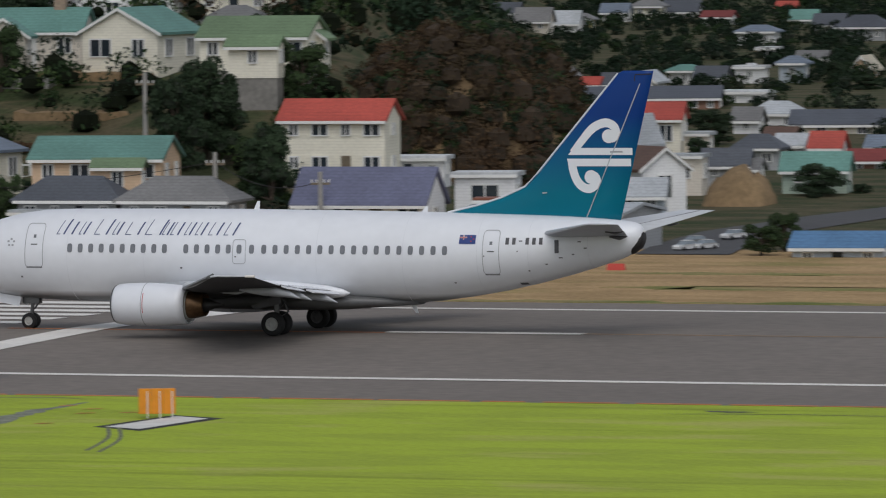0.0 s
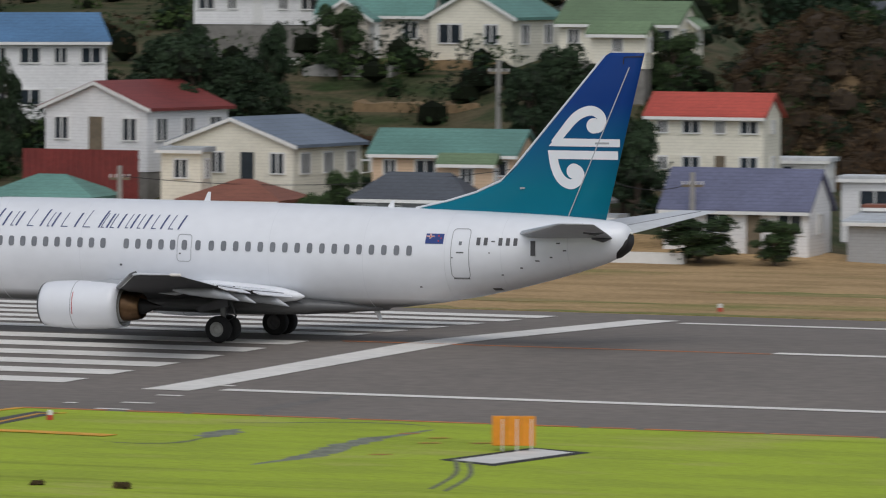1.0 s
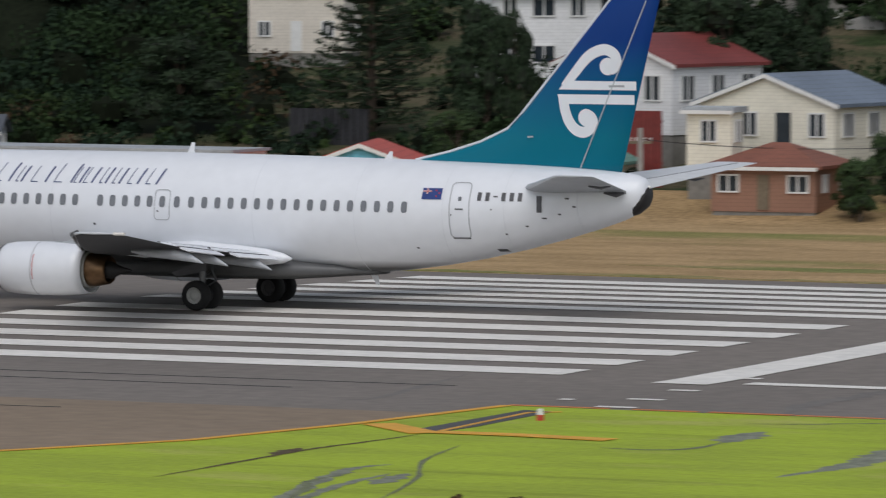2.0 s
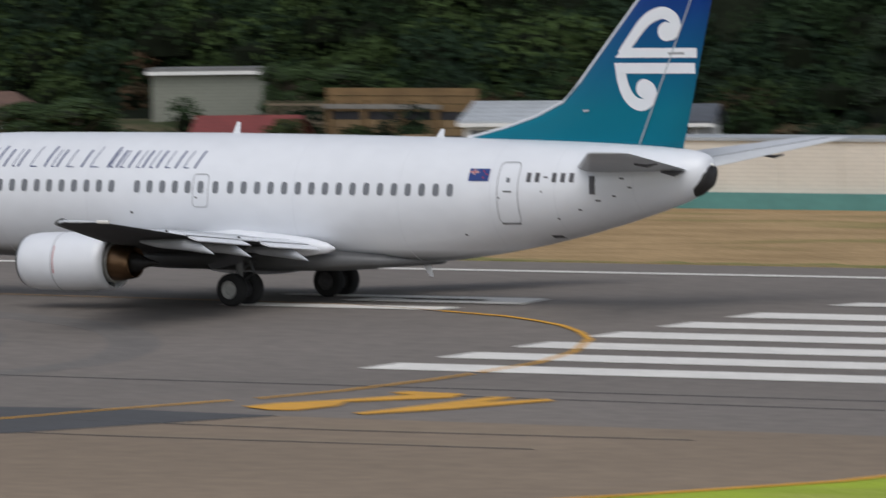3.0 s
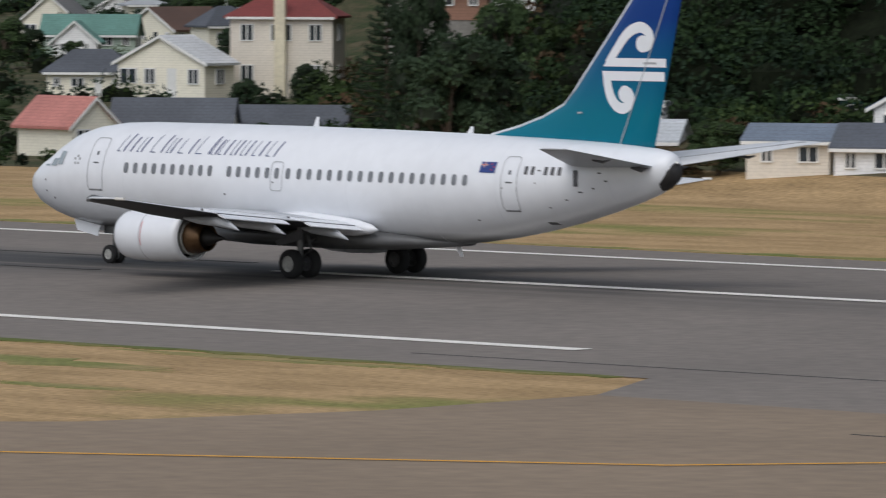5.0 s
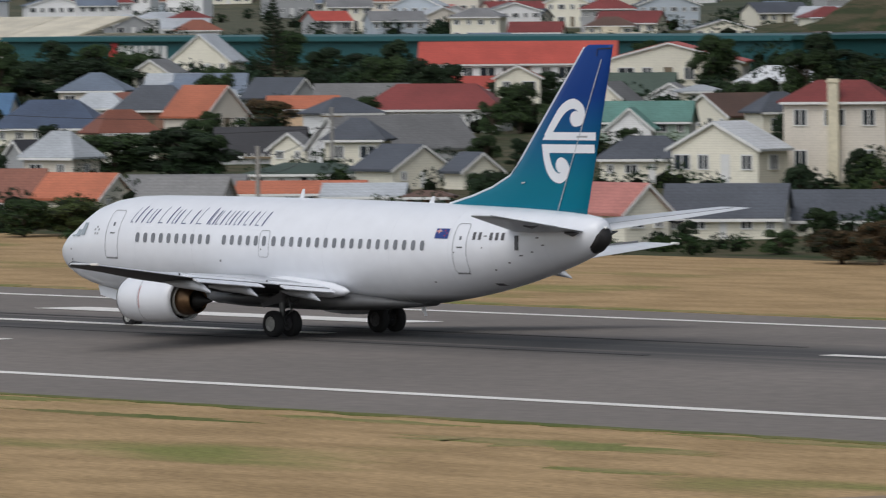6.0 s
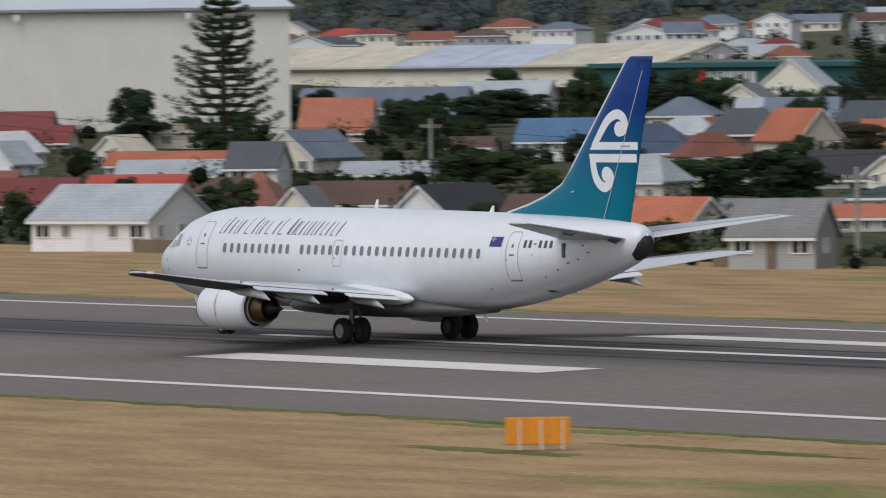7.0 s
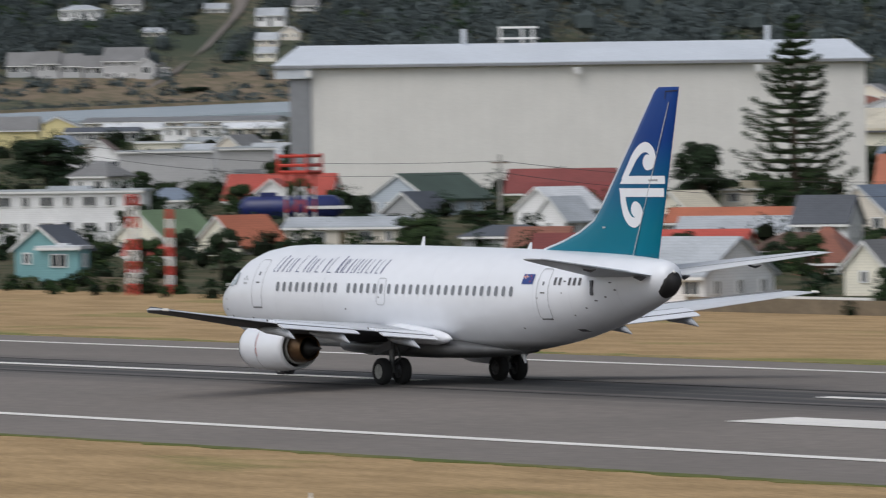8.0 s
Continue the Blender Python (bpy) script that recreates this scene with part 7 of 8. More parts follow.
tree("round_tree", -489.3, 292.0, 1.29, 1.7, 2.4, 3)
tree("round_tree", -482.1, 299.9, 1.55, 2.5, 3.9, 1)
tree("round_tree", -518.8, 328.1, 2.46, 1.5, 4.3, 1)
tree("round_tree", -549.8, 335.1, 2.71, 1.5, 1.8, 0)
tree("round_tree", -548.0, 334.1, 2.68, 1.5, 1.8, 0)
tree("round_tree", -493.6, 342.2, 2.11, 1.4, 2.5, 0)
tree("round_tree", -419.1, 287.8, 0.85, 2.0, 2.4, 0)
tree("round_tree", -1225.6, 706.7, 17.34, 1.5, 8.4, 0)
tree("norfolk_pine", -142.3, 262.0, 2.60, 9.6, 8.2, 0)
tree("round_tree", -136.3, 262.0, 2.60, 6.8, 4.1, 0)
tree("round_tree", -132.7, 252.0, 1.10, 3.5, 3.2, 1)
tree("round_tree", -125.0, 264.7, 3.00, 7.1, 6.4, 0)
tree("round_tree", -134.6, 262.0, 2.60, 6.3, 2.3, 0)
tree("round_tree", -128.2, 270.1, 3.82, 6.3, 6.7, 0)
tree("round_tree", -105.3, 262.0, 2.60, 6.4, 4.1, 0)
tree("round_tree", -104.9, 267.4, 3.55, 4.9, 3.6, 0)
tree("round_tree", -98.1, 256.0, 1.70, 4.2, 3.5, 1)
tree("round_tree", -103.2, 275.5, 6.42, 4.1, 3.7, 1)
tree("round_tree", -125.8, 275.5, 4.95, 5.7, 2.5, 0)
tree("round_tree", -124.6, 267.4, 3.41, 5.7, 5.5, 0)
tree("round_tree", -134.0, 283.6, 5.84, 4.6, 2.6, 0)
tree("round_tree", -109.9, 249.0, 0.65, 3.4, 2.3, 1)
tree("round_tree", -110.4, 246.0, 0.20, 2.4, 2.0, 2)
tree("round_tree", -97.0, 255.0, 1.55, 5.1, 3.6, 0)
tree("round_tree", -105.8, 267.4, 3.55, 6.4, 4.6, 0)
tree("round_tree", -89.5, 244.0, -0.10, 2.5, 4.9, 1)
tree("round_tree", -85.7, 244.0, -0.10, 2.4, 3.0, 1)
tree("round_tree", -124.3, 280.9, 7.12, 4.5, 3.3, 1)
tree("round_tree", -109.6, 245.0, 0.05, 3.0, 2.4, 1)
tree("round_tree", -66.3, 246.0, -0.10, 1.8, 2.6, 1)
tree("round_tree", -128.9, 293.1, 9.02, 4.3, 5.8, 0)
tree("round_tree", -126.9, 297.1, 9.63, 2.6, 3.8, 1)
tree("round_tree", -182.2, 262.0, 2.60, 2.7, 4.9, 1)
tree("round_tree", -152.5, 262.0, 2.60, 5.0, 5.8, 0)
tree("round_tree", -172.5, 270.1, 4.97, 1.5, 2.3, 1)
tree("round_tree", -189.8, 250.0, 0.80, 3.3, 6.1, 1)
tree("round_tree", -183.8, 260.0, 2.30, 3.2, 3.2, 1)
tree("round_tree", -176.8, 250.0, 0.80, 2.6, 2.4, 2)
tree("round_tree", -212.6, 267.4, 3.41, 2.7, 4.0, 1)
tree("round_tree", -230.3, 250.0, 0.80, 2.8, 3.4, 1)
tree("round_tree", -187.7, 249.0, 0.65, 3.6, 7.2, 1)
tree("round_tree", -251.0, 254.0, 0.48, 6.8, 7.1, 0)
tree("round_tree", -234.2, 254.0, 1.40, 1.9, 2.9, 1)
tree("round_tree", -246.0, 249.0, 0.16, 1.9, 3.0, 1)
tree("round_tree", -262.4, 262.0, 0.47, 10.0, 4.0, 0)
tree("round_tree", -237.1, 248.0, 0.44, 1.3, 4.8, 2)
tree("round_tree", -231.7, 248.0, 0.50, 1.8, 4.7, 3)


# ---- airfield furniture and street things ----
def marker_board(x, y, w, h, panels, yaw, pad):
    root = tagged(new("marker_board"), "orange frangible marker board on white posts beside the runway", "marker board", "runway marker boards")
    root.matrix_basis = pose(x, y, 0.045, 0, 0, yaw)
    for k in range(panels):
        bm = bmesh.new()
        x0, x1 = -w / 2 + w * k / panels, -w / 2 + w * (k + 1) / panels
        box(bm, x0 + 0.005, x1 - 0.005, -0.14, 0.14, 0.16, h)
        bmesh.ops.bevel(bm, geom=bm.edges[:], offset=0.02, segments=1, affect="EDGES")
        part("panel", bm, M_ORANGE, root)
    for k in range(panels):
        bm = bmesh.new()
        xx = -w / 2 + w * (k + 0.5) / panels + 0.1
        tube(bm, [(xx, -0.17, 0), (xx, -0.17, h * 0.92)], 0.022, 8)
        part("post", bm, M_TRIM, root, "white post")
    return root


M_PAD = mat("pale_concrete", (0.70, 0.69, 0.66), 0.85, 0.1, 0.8, 5.0, 0.1)
marker_board(-52.8, 132.7, 1.35, 1.08, 3, 23, True)
marker_board(-182.4, 136.8, 1.9, 0.95, 3, 54, False)
slab("marker_pad", [(-53.5, 128.4), (-51.05, 126.9), (-50.4, 133.2), (-52.8, 134.3)], 0.036, M_TYRE, "dark border of a concrete marker pad", "pad", 0.01)
slab("marker_pad", [(-53.0, 128.5), (-51.4, 127.7), (-50.9, 132.9), (-52.5, 133.8)], 0.044, M_PAD, "pale concrete marker pad", "pad", 0.02)
for x, y in ((-71.6, 138.4), (-74.5, 207.5)):
    light = tagged(new("edge_light"), "small orange and white runway edge light", "runway light", "edge lights")
    light.location = (x, y, 0.03)
    bm = bmesh.new()
    tube(bm, [(0, 0, 0), (0, 0, 0.16)], 0.11, 10)
    part("base", bm, M_RED, light)
    bm = bmesh.new()
    tube(bm, [(0, 0, 0.16), (0, 0, 0.29), (0, 0, 0.33)], [0.1, 0.09, 0.03], 10)
    part("lens", bm, M_TRIM, light)

# dark cracks and skid lines in paving and verge
M_SCAR = mat("bare_soil_scar", (0.17, 0.19, 0.10), 0.95, 0.3, 1.5, 5.0, 0.3)
M_SKID = mat("faint_tyre_arc", (0.166, 0.150, 0.137), 0.9, 0.15, 0.6, 3.0)
M_BLUEGREY = mat("bare_blue_grey_gravel", (0.225, 0.24, 0.18), 0.95, 0.3, 1.2, 5.0, 0.3)
M_DEAD = mat("dead_brown_grass", (0.10, 0.065, 0.025), 0.95, 0.35, 2.0, 8.0, 0.4)


def scar(pts, width, z, material, label, seed):
    """A bare strip with ragged edges along a line, thinning out at both ends."""
    g = random.Random(seed)
    line = curve_points(pts, 9)
    bm = bmesh.new()
    left, right = [], []
    for i, p in enumerate(line):
        a, b = Vector(line[max(0, i - 1)]), Vector(line[min(len(line) - 1, i + 1)])
        n = (b - a).normalized()
        full = width * 0.5 * min(1, 0.12 + 3.2 * i / len(line), 0.12 + 3.2 * (len(line) - 1 - i) / len(line))
        u, v = full * g.uniform(0.45, 1.25), full * g.uniform(0.45, 1.25)
        left.append(bm.verts.new((p[0] - n.y * u, p[1] + n.x * u, z)))
        right.append(bm.verts.new((p[0] + n.y * v, p[1] - n.x * v, z)))
    for i in range(len(line) - 1):
        bm.faces.new((left[i], left[i + 1], right[i + 1], right[i]))
    return tagged(link("worn_patch", bm, material), label, "worn patch", kind="structure")


GREY_SCAR = "worn grey strip of bare soil in the green verge"
for k, (pts, w, m, words) in enumerate((
        (((-57.8, 124.0), (-57.7, 128.0), (-58.3, 131.6), (-58.7, 135.4), (-58.6, 140.0)), 1.0, M_BLUEGREY, GREY_SCAR),
        (((-59.2, 141.2), (-60.6, 141.9), (-62.4, 141.7), (-64.4, 140.5), (-66.0, 139.8)), 0.3, M_SCAR, GREY_SCAR),
        (((-63.7, 133.5), (-64.0, 135.2), (-64.4, 137.4)), 1.15, M_BLUEGREY, GREY_SCAR),
        (((-65.9, 130.5), (-64.4, 130.4), (-63.6, 131.4), (-63.8, 133.8)), 0.28, M_SCAR, GREY_SCAR),
        (((-64.7, 109.5), (-66.0, 113.4), (-67.8, 118.9), (-68.5, 121.8), (-68.2, 123.2)), 0.55, M_BLUEGREY, GREY_SCAR),
        (((-64.3, 109.5), (-65.8, 114.6), (-66.5, 117.6), (-66.9, 120.6)), 0.4, M_BLUEGREY, GREY_SCAR),
        (((-65.3, 112.0), (-66.6, 115.6), (-67.6, 117.6), (-67.9, 120.6)), 0.3, M_SCAR, GREY_SCAR),
        (((-65.8, 117.5), (-66.1, 119.0), (-66.5, 120.8)), 0.75, M_BLUEGREY, GREY_SCAR),
        (((-71.7, 117.0), (-72.0, 121.0), (-72.4, 126.3), (-72.3, 129.2), (-72.2, 132.4)), 0.22, M_DEAD, "dark dead strip along the verge corner"),
        (((-72.4, 124.5), (-72.6, 125.5), (-72.8, 126.8)), 0.6, M_DEAD, "brown dead patch in the verge"),
        (((-69.5, 129.5), (-68.0, 124.5), (-65.6, 119.5), (-63.5, 113.5)), 0.16, M_SCAR, GREY_SCAR),
        (((-34.3, 140.1), (-33.4, 139.8), (-32.2, 139.9)), 0.55, M_TAR_NEW, "small dark patch in the green verge"),
        (((-36, 138.2), (-31, 139.0), (-24, 138.6)), 0.2, M_SCAR, GREY_SCAR))):
    scar(pts, w, 0.034 + 0.0006 * k, m, words, 300 + k)
for x, y in ((-56.4, 134.5), (-55.9, 129.5), (-58.6, 138.0), (-54.9, 135.2), (-57.0, 136.6)):
    scar(((x - 0.35, y - 0.25), (x, y), (x + 0.35, y + 0.2)), 0.3, 0.046, M_ORANGE_LINE, "small worn spot of orange marking paint", int(x * -10))
for x, y, k in ((-60.2, 114.4, 0.6), (-57.5, 114.4, 0.85), (-61.9, 114.5, 0.35)):
    g = random.Random(int(x * -10))
    c = [(x + g.uniform(-0.3, 0.3) * k, y + g.uniform(-0.3, 0.3) * k, 0.05 + g.uniform(0, 0.06)) for i in range(7)]
    tagged(foliage("dry_tuft", c, [(0.16 * k, 0.16 * k, 0.10 * k)] * 7, 40, 0.05, int(x * -10), M_DEAD, None, 0.4), "dead brown grass tuft on the green verge", "grass", kind="stuff")
for pts, w in (([(-80.4, 142.7), (-79.7, 144.1), (-80.6, 148.1), (-81.9, 154.0)], 0.35), ([(-66.6, 143.8), (-67.4, 147.1), (-67.6, 151.1), (-67.9, 153.6)], 0.9)):
    scar(pts, w, 0.026, M_SKID, "faint dark seam across the asphalt", int(pts[0][0] * -10))
outer = ((-143.0, 171.1), (-134.8, 170.4), (-125.6, 166.5), (-119.9, 160.9), (-116.9, 154.9), (-116.5, 149))
inner = ((-145.6, 167.5), (-136.9, 166.7), (-129.8, 161.9), (-126.1, 155.4), (-125.4, 150), (-126.3, 147))
for k, w in ((0.0, 1.5), (0.55, 0.9), (1.0, 1.8)):
    pts = [(a[0] + (b[0] - a[0]) * k, a[1] + (b[1] - a[1]) * k) for a, b in zip(outer, inner)]
    stripe("skid_mark", [tuple(p) for p in curve_points(pts, 6)], w, 0.0245, M_SKID, "faint curved tyre mark on asphalt", "tyre marks")
for pts in ([(-100, 147.2), (-92, 146.9), (-84, 146.8)], [(-150, 149.6), (-130, 149.9), (-112, 149.4), (-80, 149.6)], [(-118, 133.2), (-100, 132.6), (-88, 133)], [(-104, 136.6), (-96, 136.2), (-86, 136.8)]):
    stripe("paving_joint", pts, 0.07, 0.038, M_TAR_NEW, "dark paving joint in the asphalt", "paving joint")
for y in (173.4, 181.2):
    bar("skid_mark", -420, -190, y, y + 0.35, 0.042, M_RUBBER, "straight tyre rubber streak along the runway", "tyre marks")


def fence(name, x0, y0, x1, y1, h, material, label, pitch=0.35, rails=False, drop=0.3):
    cx, cy, w, yaw = between(x0, y0, x1, y1)
    z = min(land(x0, y0), land(x1, y1), land(cx, cy))
    root = tagged(new(name), label, "fence")
    root.matrix_basis = pose(cx, cy, z, 0, 0, yaw)
    n = max(2, int(w / pitch))
    me = None
    for k in range(n):
        x = -w / 2 + w * (k + 0.5) / n
        if me is None:
            bm = bmesh.new()
            box(bm, -pitch * (0.13 if rails else 0.47), pitch * (0.13 if rails else 0.47), -0.03, 0.03, -drop, h)
            me = part("paling", bm, material, root)
            me.location.x = x
        else:
            c = new("paling", me.data)
            c.parent = root
            c.location.x = x
    for zz in (0.3 * h, 0.85 * h):
        bm = bmesh.new()
        box(bm, -w / 2, w / 2, 0.03, 0.09, zz, zz + 0.1)
        part("rail", bm, material, root)
    return root


M_LIMEBAR = mat("lime_sign_paint", (0.45, 0.60, 0.10), 0.5, 0.1, 1.0, 6.0)
M_BROWNBOARD = mat("brown_stained_boards", (0.20, 0.125, 0.055), 0.8, 0.25, 0.8, 6.0)
M_DARKBOARD = mat("black_stained_boards", (0.03, 0.03, 0.035), 0.8, 0.25, 0.8, 6.0)
M_REDFENCE = mat("dark_red_fence_paint", (0.20, 0.03, 0.025), 0.6, 0.2, 0.6, 5.0)
M_TEALBAND = mat("teal_wall_band", (0.10, 0.27, 0.25), 0.6, 0.12, 0.5, 4.0)
fence("board_fence", -128.6, 251.6, -122.2, 251.6, 3.4, M_REDFENCE, "dark red painted board fence above a bank")
fence("rail_fence", -191.4, 264.5, -185.5, 264.5, 1.5, M_WOOD, "brown slatted deck balustrade", 0.3, True)
fence("rail_fence", -184, 258.5, -176, 259.5, 1.5, M_WOOD, "weathered timber garden rails", 0.5, True)
fence("board_fence", -145.6, 260, -141.4, 260, 1.7, M_DARKBOARD, "black stained board fence on a terrace", drop=1.5)
fence("rail_fence", -118, 262, -113, 268, 1.2, M_TRIM, "white garden path rail", 0.6, True)
fence("rail_fence", -127, 266, -120, 262, 1.0, M_TRIM, "white garden path rail", 0.6, True)

slab_wall = bmesh.new()
box(slab_wall, -106.3, -94.0, 245.6, 246.1, -0.4, 1.17)
tagged(link("concrete_wall", slab_wall, M_CONC), "long weathered concrete boundary wall", "wall", kind="structure")
bm = bmesh.new()
box(bm, -174, -156, 242.2, 242.5, -0.3, 0.5)
tagged(link("boundary_wall", bm, M_TEALBAND), "low teal painted boundary wall", "wall", kind="structure")
bm = bmesh.new()
box(bm, -155.5, -138.4, 241.55, 241.75, -0.3, 0.66)
tagged(link("wall_plinth", bm, M_TEALBAND), "teal painted band along the foot of a depot wall", "wall", kind="structure")
bm = bmesh.new()
box(bm, -99.4, -90, 243.2, 243.6, -0.3, 0.55)
tagged(link("boundary_wall", bm, M_TRIM), "low white painted boundary wall", "wall", kind="structure")
depot = tagged(new("depot"), "long pale concrete depot with a flat roof edge", "depot")
depot.location = (-147.0, 241.8, 0)
for k in range(6):
    bm = bmesh.new()
    box(bm, -8.4 + k * 2.8, -8.4 + (k + 1) * 2.8 - 0.03, 0, 3.2, -0.3, 2.72)
    part("wall_panel", bm, M_WALL["beige"], depot)
bm = bmesh.new()
box(bm, -8.5, 8.5, -0.12, 3.4, 2.73, 2.86)
part("roof_edge", bm, M_ROOF["pale_grey"], depot)
for x0, x1, y, h, m, words in ((-121.8, -113.6, 277.0, 0.55, M_EARTH, "low brown earth terrace below hillside houses"), (-123.4, -115.8, 283.4, 0.5, M_EARTH, "low brown earth terrace below hillside houses"), (-126.6, -121.4, 281.2, 0.6, M_CONC, "weathered concrete terrace wall below hillside houses")):
    bm = bmesh.new()
    zz = land((x0 + x1) / 2, y)
    g = random.Random(int(y))
    n = 10
    rings(bm, [[(x0 + (x1 - x0) * k / n, y + dy, zz + dz * (g.uniform(0.75, 1.1) if dz > 0 else 1)) for dy, dz in ((0, -0.7), (0.1, h), (2.2, h + 0.15), (2.4, -0.7))] for k in range(n + 1)])
    tagged(link("garden_terrace", bm, m), words, "terrace", kind="structure")
rail = tagged(new("rail_fence"), "white two-rail garden fence up a slope", "fence")
rail.location = (-131.8, 288.2, land(-131.8, 288.2))
for k in range(6):
    bm = bmesh.new()
    box(bm, 0.62 * k - 0.05, 0.62 * k + 0.05, 0.6 * k - 0.05, 0.6 * k + 0.05, -0.4, 0.75 + 0.02 * k)
    part("post", bm, M_TRIM, rail)
for zz in (0.35, 0.68):
    bm = bmesh.new()
    tube(bm, [(0, 0, zz), (3.1, 3.0, zz + 0.3)], 0.06, 6)
    part("rail", bm, M_TRIM, rail)
timber = tagged(new("retaining_wall"), "brown timber retaining wall holding a bank above a yard", "retaining wall")
timber.location = (-175.6, 256.4, 1.2)
for k in range(9):
    bm = bmesh.new()
    box(bm, -3.6, 4.4, -0.05 + 0.03 * (k % 2), 0.05, 0.35 * k, 0.35 * k + 0.33)
    part("board", bm, M_BROWNBOARD if k > 5 else M_DARKBOARD if k in (2, 5) else M_EARTH, timber)
for k in range(5):
    bm = bmesh.new()
    box(bm, -3.5 + 1.9 * k, -3.3 + 1.9 * k, -0.25, -0.06, -0.4, 2.6)
    part("post", bm, M_BROWNBOARD, timber)
bm = bmesh.new()
box(bm, -3.6, 2.6, -0.32, -0.26, 2.22, 2.42)
part("rail", bm, M_BASE, timber, "grey weathered rail")
for x, y, w, h, m in ((-173.2, 251.2, 3.0, 0.4, M_CONC), (-171.4, 252.2, 1.4, 1.3, M_EARTH), (-174.6, 252.6, 1.0, 0.9, M_BROWNBOARD)):
    pile = tagged(new("timber_stack"), "pale stacked boards in a yard below a bank" if h < 1 and w > 2 else "brown stacked boards in a yard below a bank", "timber stack")
    pile.location = (x, y, land(x, y) - 0.05)
    n = max(3, int(h / 0.13))
    for k in range(n):
        bm = bmesh.new()
        o = 0.06 * ((k * 7) % 3 - 1)
        box(bm, -w / 2 + o, w / 2 + o, -0.35, 0.35, h * k / n, h * (k + 1) / n - 0.015)
        part("board", bm, m, pile)
bank = tagged(new("board_fence"), "brown timber board fence climbing a bank", "fence")
bank.location = (-212.9, 256, 0)
for k in range(24):
    bm = bmesh.new()
    u = k / 24
    box(bm, 6.9 * u, 6.9 * (u + 1 / 24) - 0.02, -0.04 + 1.2 * u, 0.04 + 1.2 * u, 1.2 + 1.0 * u, 2.45 + 2.6 * u)
    part("paling", bm, M_BROWNBOARD, bank)
for a, b, h in ((-172, -169.5, 1.3), (-176, -173.2, 1.0), (-166.5, -164.8, 1.2)):
    stack = tagged(new("timber_stack"), "grey stacked timber by the boundary", "timber stack")
    stack.location = ((a + b) / 2, 243.9, 0)
    for k in range(5):
        bm = bmesh.new()
        o = 0.15 * ((k * 7) % 3)
        box(bm, (a - b) / 2 + o, (b - a) / 2 + o, -0.5, 0.5, h * k / 5, h * (k + 0.85) / 5)
        part("plank", bm, M_BASE if k % 2 else M_TRIM, stack)

barrier = tagged(new("road_barrier"), "orange plastic road barrier on the grass", "barrier")
barrier.matrix_basis = pose(-69.2, 231.5, 0) @ Matrix.Scale(0.6, 4)
for k in range(2):
    bm = bmesh.new()
    rings(bm, [[(x0, -0.25, 0), (x0, 0.25, 0), (x0, 0.18, 0.3), (x0, 0.1, 0.55), (x0, -0.1, 0.55), (x0, -0.18, 0.3)] for x0 in (-0.75 + k * 0.76, -0.02 + k * 0.76)])
    part("segment", bm, M_RED, barrier)

board = tagged(new("sign_board"), "white sign board with plain coloured bars on a shed", "sign")
board.matrix_basis = pose(-78.9, 250.8, -0.29, 0, 0, -1)
bm = bmesh.new()
box(bm, -2.3, 3.8, -3.26, -3.16, 0.75, 1.5)
part("panel", bm, M_TRIM, board)
for x0, x1, z0, z1, m in ((-2.0, -1.0, 1.0, 1.1, M_NAVY), (-2.0, -1.0, 1.2, 1.28, M_TEALBAND), (-0.5, 0.6, 1.02, 1.25, M_LINE), (0.95, 2.2, 1.05, 1.22, M_DARKGREY), (2.5, 3.5, 1.02, 1.22, M_LIMEBAR)):
    bm = bmesh.new()
    box(bm, x0, x1, -3.28, -3.26, z0, z1)
    part("lettering_bar", bm, m, board)
# thin dark panels on the wall imitate the shade in open doorways
for x0, x1 in ((-2.4, -0.5), (-0.3, 1.6), (1.8, 3.8)):
    gate = tagged(new("shed_opening"), "dark panel standing in for a shaded boat shed doorway", "doorway", "shed doorways")
    gate.matrix_basis = pose(-78.9, 250.8, -0.29, 0, 0, -1)
    bm = bmesh.new()
    box(bm, x0, x1, -3.2, -3.16, 0.25, 0.72)
    part("shutter", bm, M_SOOT, gate)

def sheet_skirt(bm, faces, drop):
    low = bmesh.ops.extrude_face_region(bm, geom=faces)["geom"]
    bmesh.ops.translate(bm, verts=[v for v in low if isinstance(v, bmesh.types.BMVert)], vec=(0, 0, -drop))


# tufted fringes where the grass meets the asphalt
for x0, x1, y, seed in ((-420, -138, 145.9, 1), (-420, 120, 204.9, 2)):
    g = random.Random(seed)
    bm = bmesh.new()
    n = int((x1 - x0) / 1.2)
    lo = [bm.verts.new((x0 + (x1 - x0) * k / n, y - g.uniform(0.15, 0.9 if seed == 1 else 0.25), 0.028)) for k in range(n + 1)]
    hi = [bm.verts.new((x0 + (x1 - x0) * k / n, y + g.uniform(0.1, 0.3 if seed == 1 else 1.6), 0.028)) for k in range(n + 1)]
    for k in range(n):
        bm.faces.new((lo[k], lo[k + 1], hi[k + 1], hi[k]))
    sheet_skirt(bm, bm.faces[:], 0.06)
    tagged(link("grass_fringe", bm, M_STRIP if seed == 1 else M_FRINGE), "greener grass fringe along the asphalt edge", "grass", kind="structure")


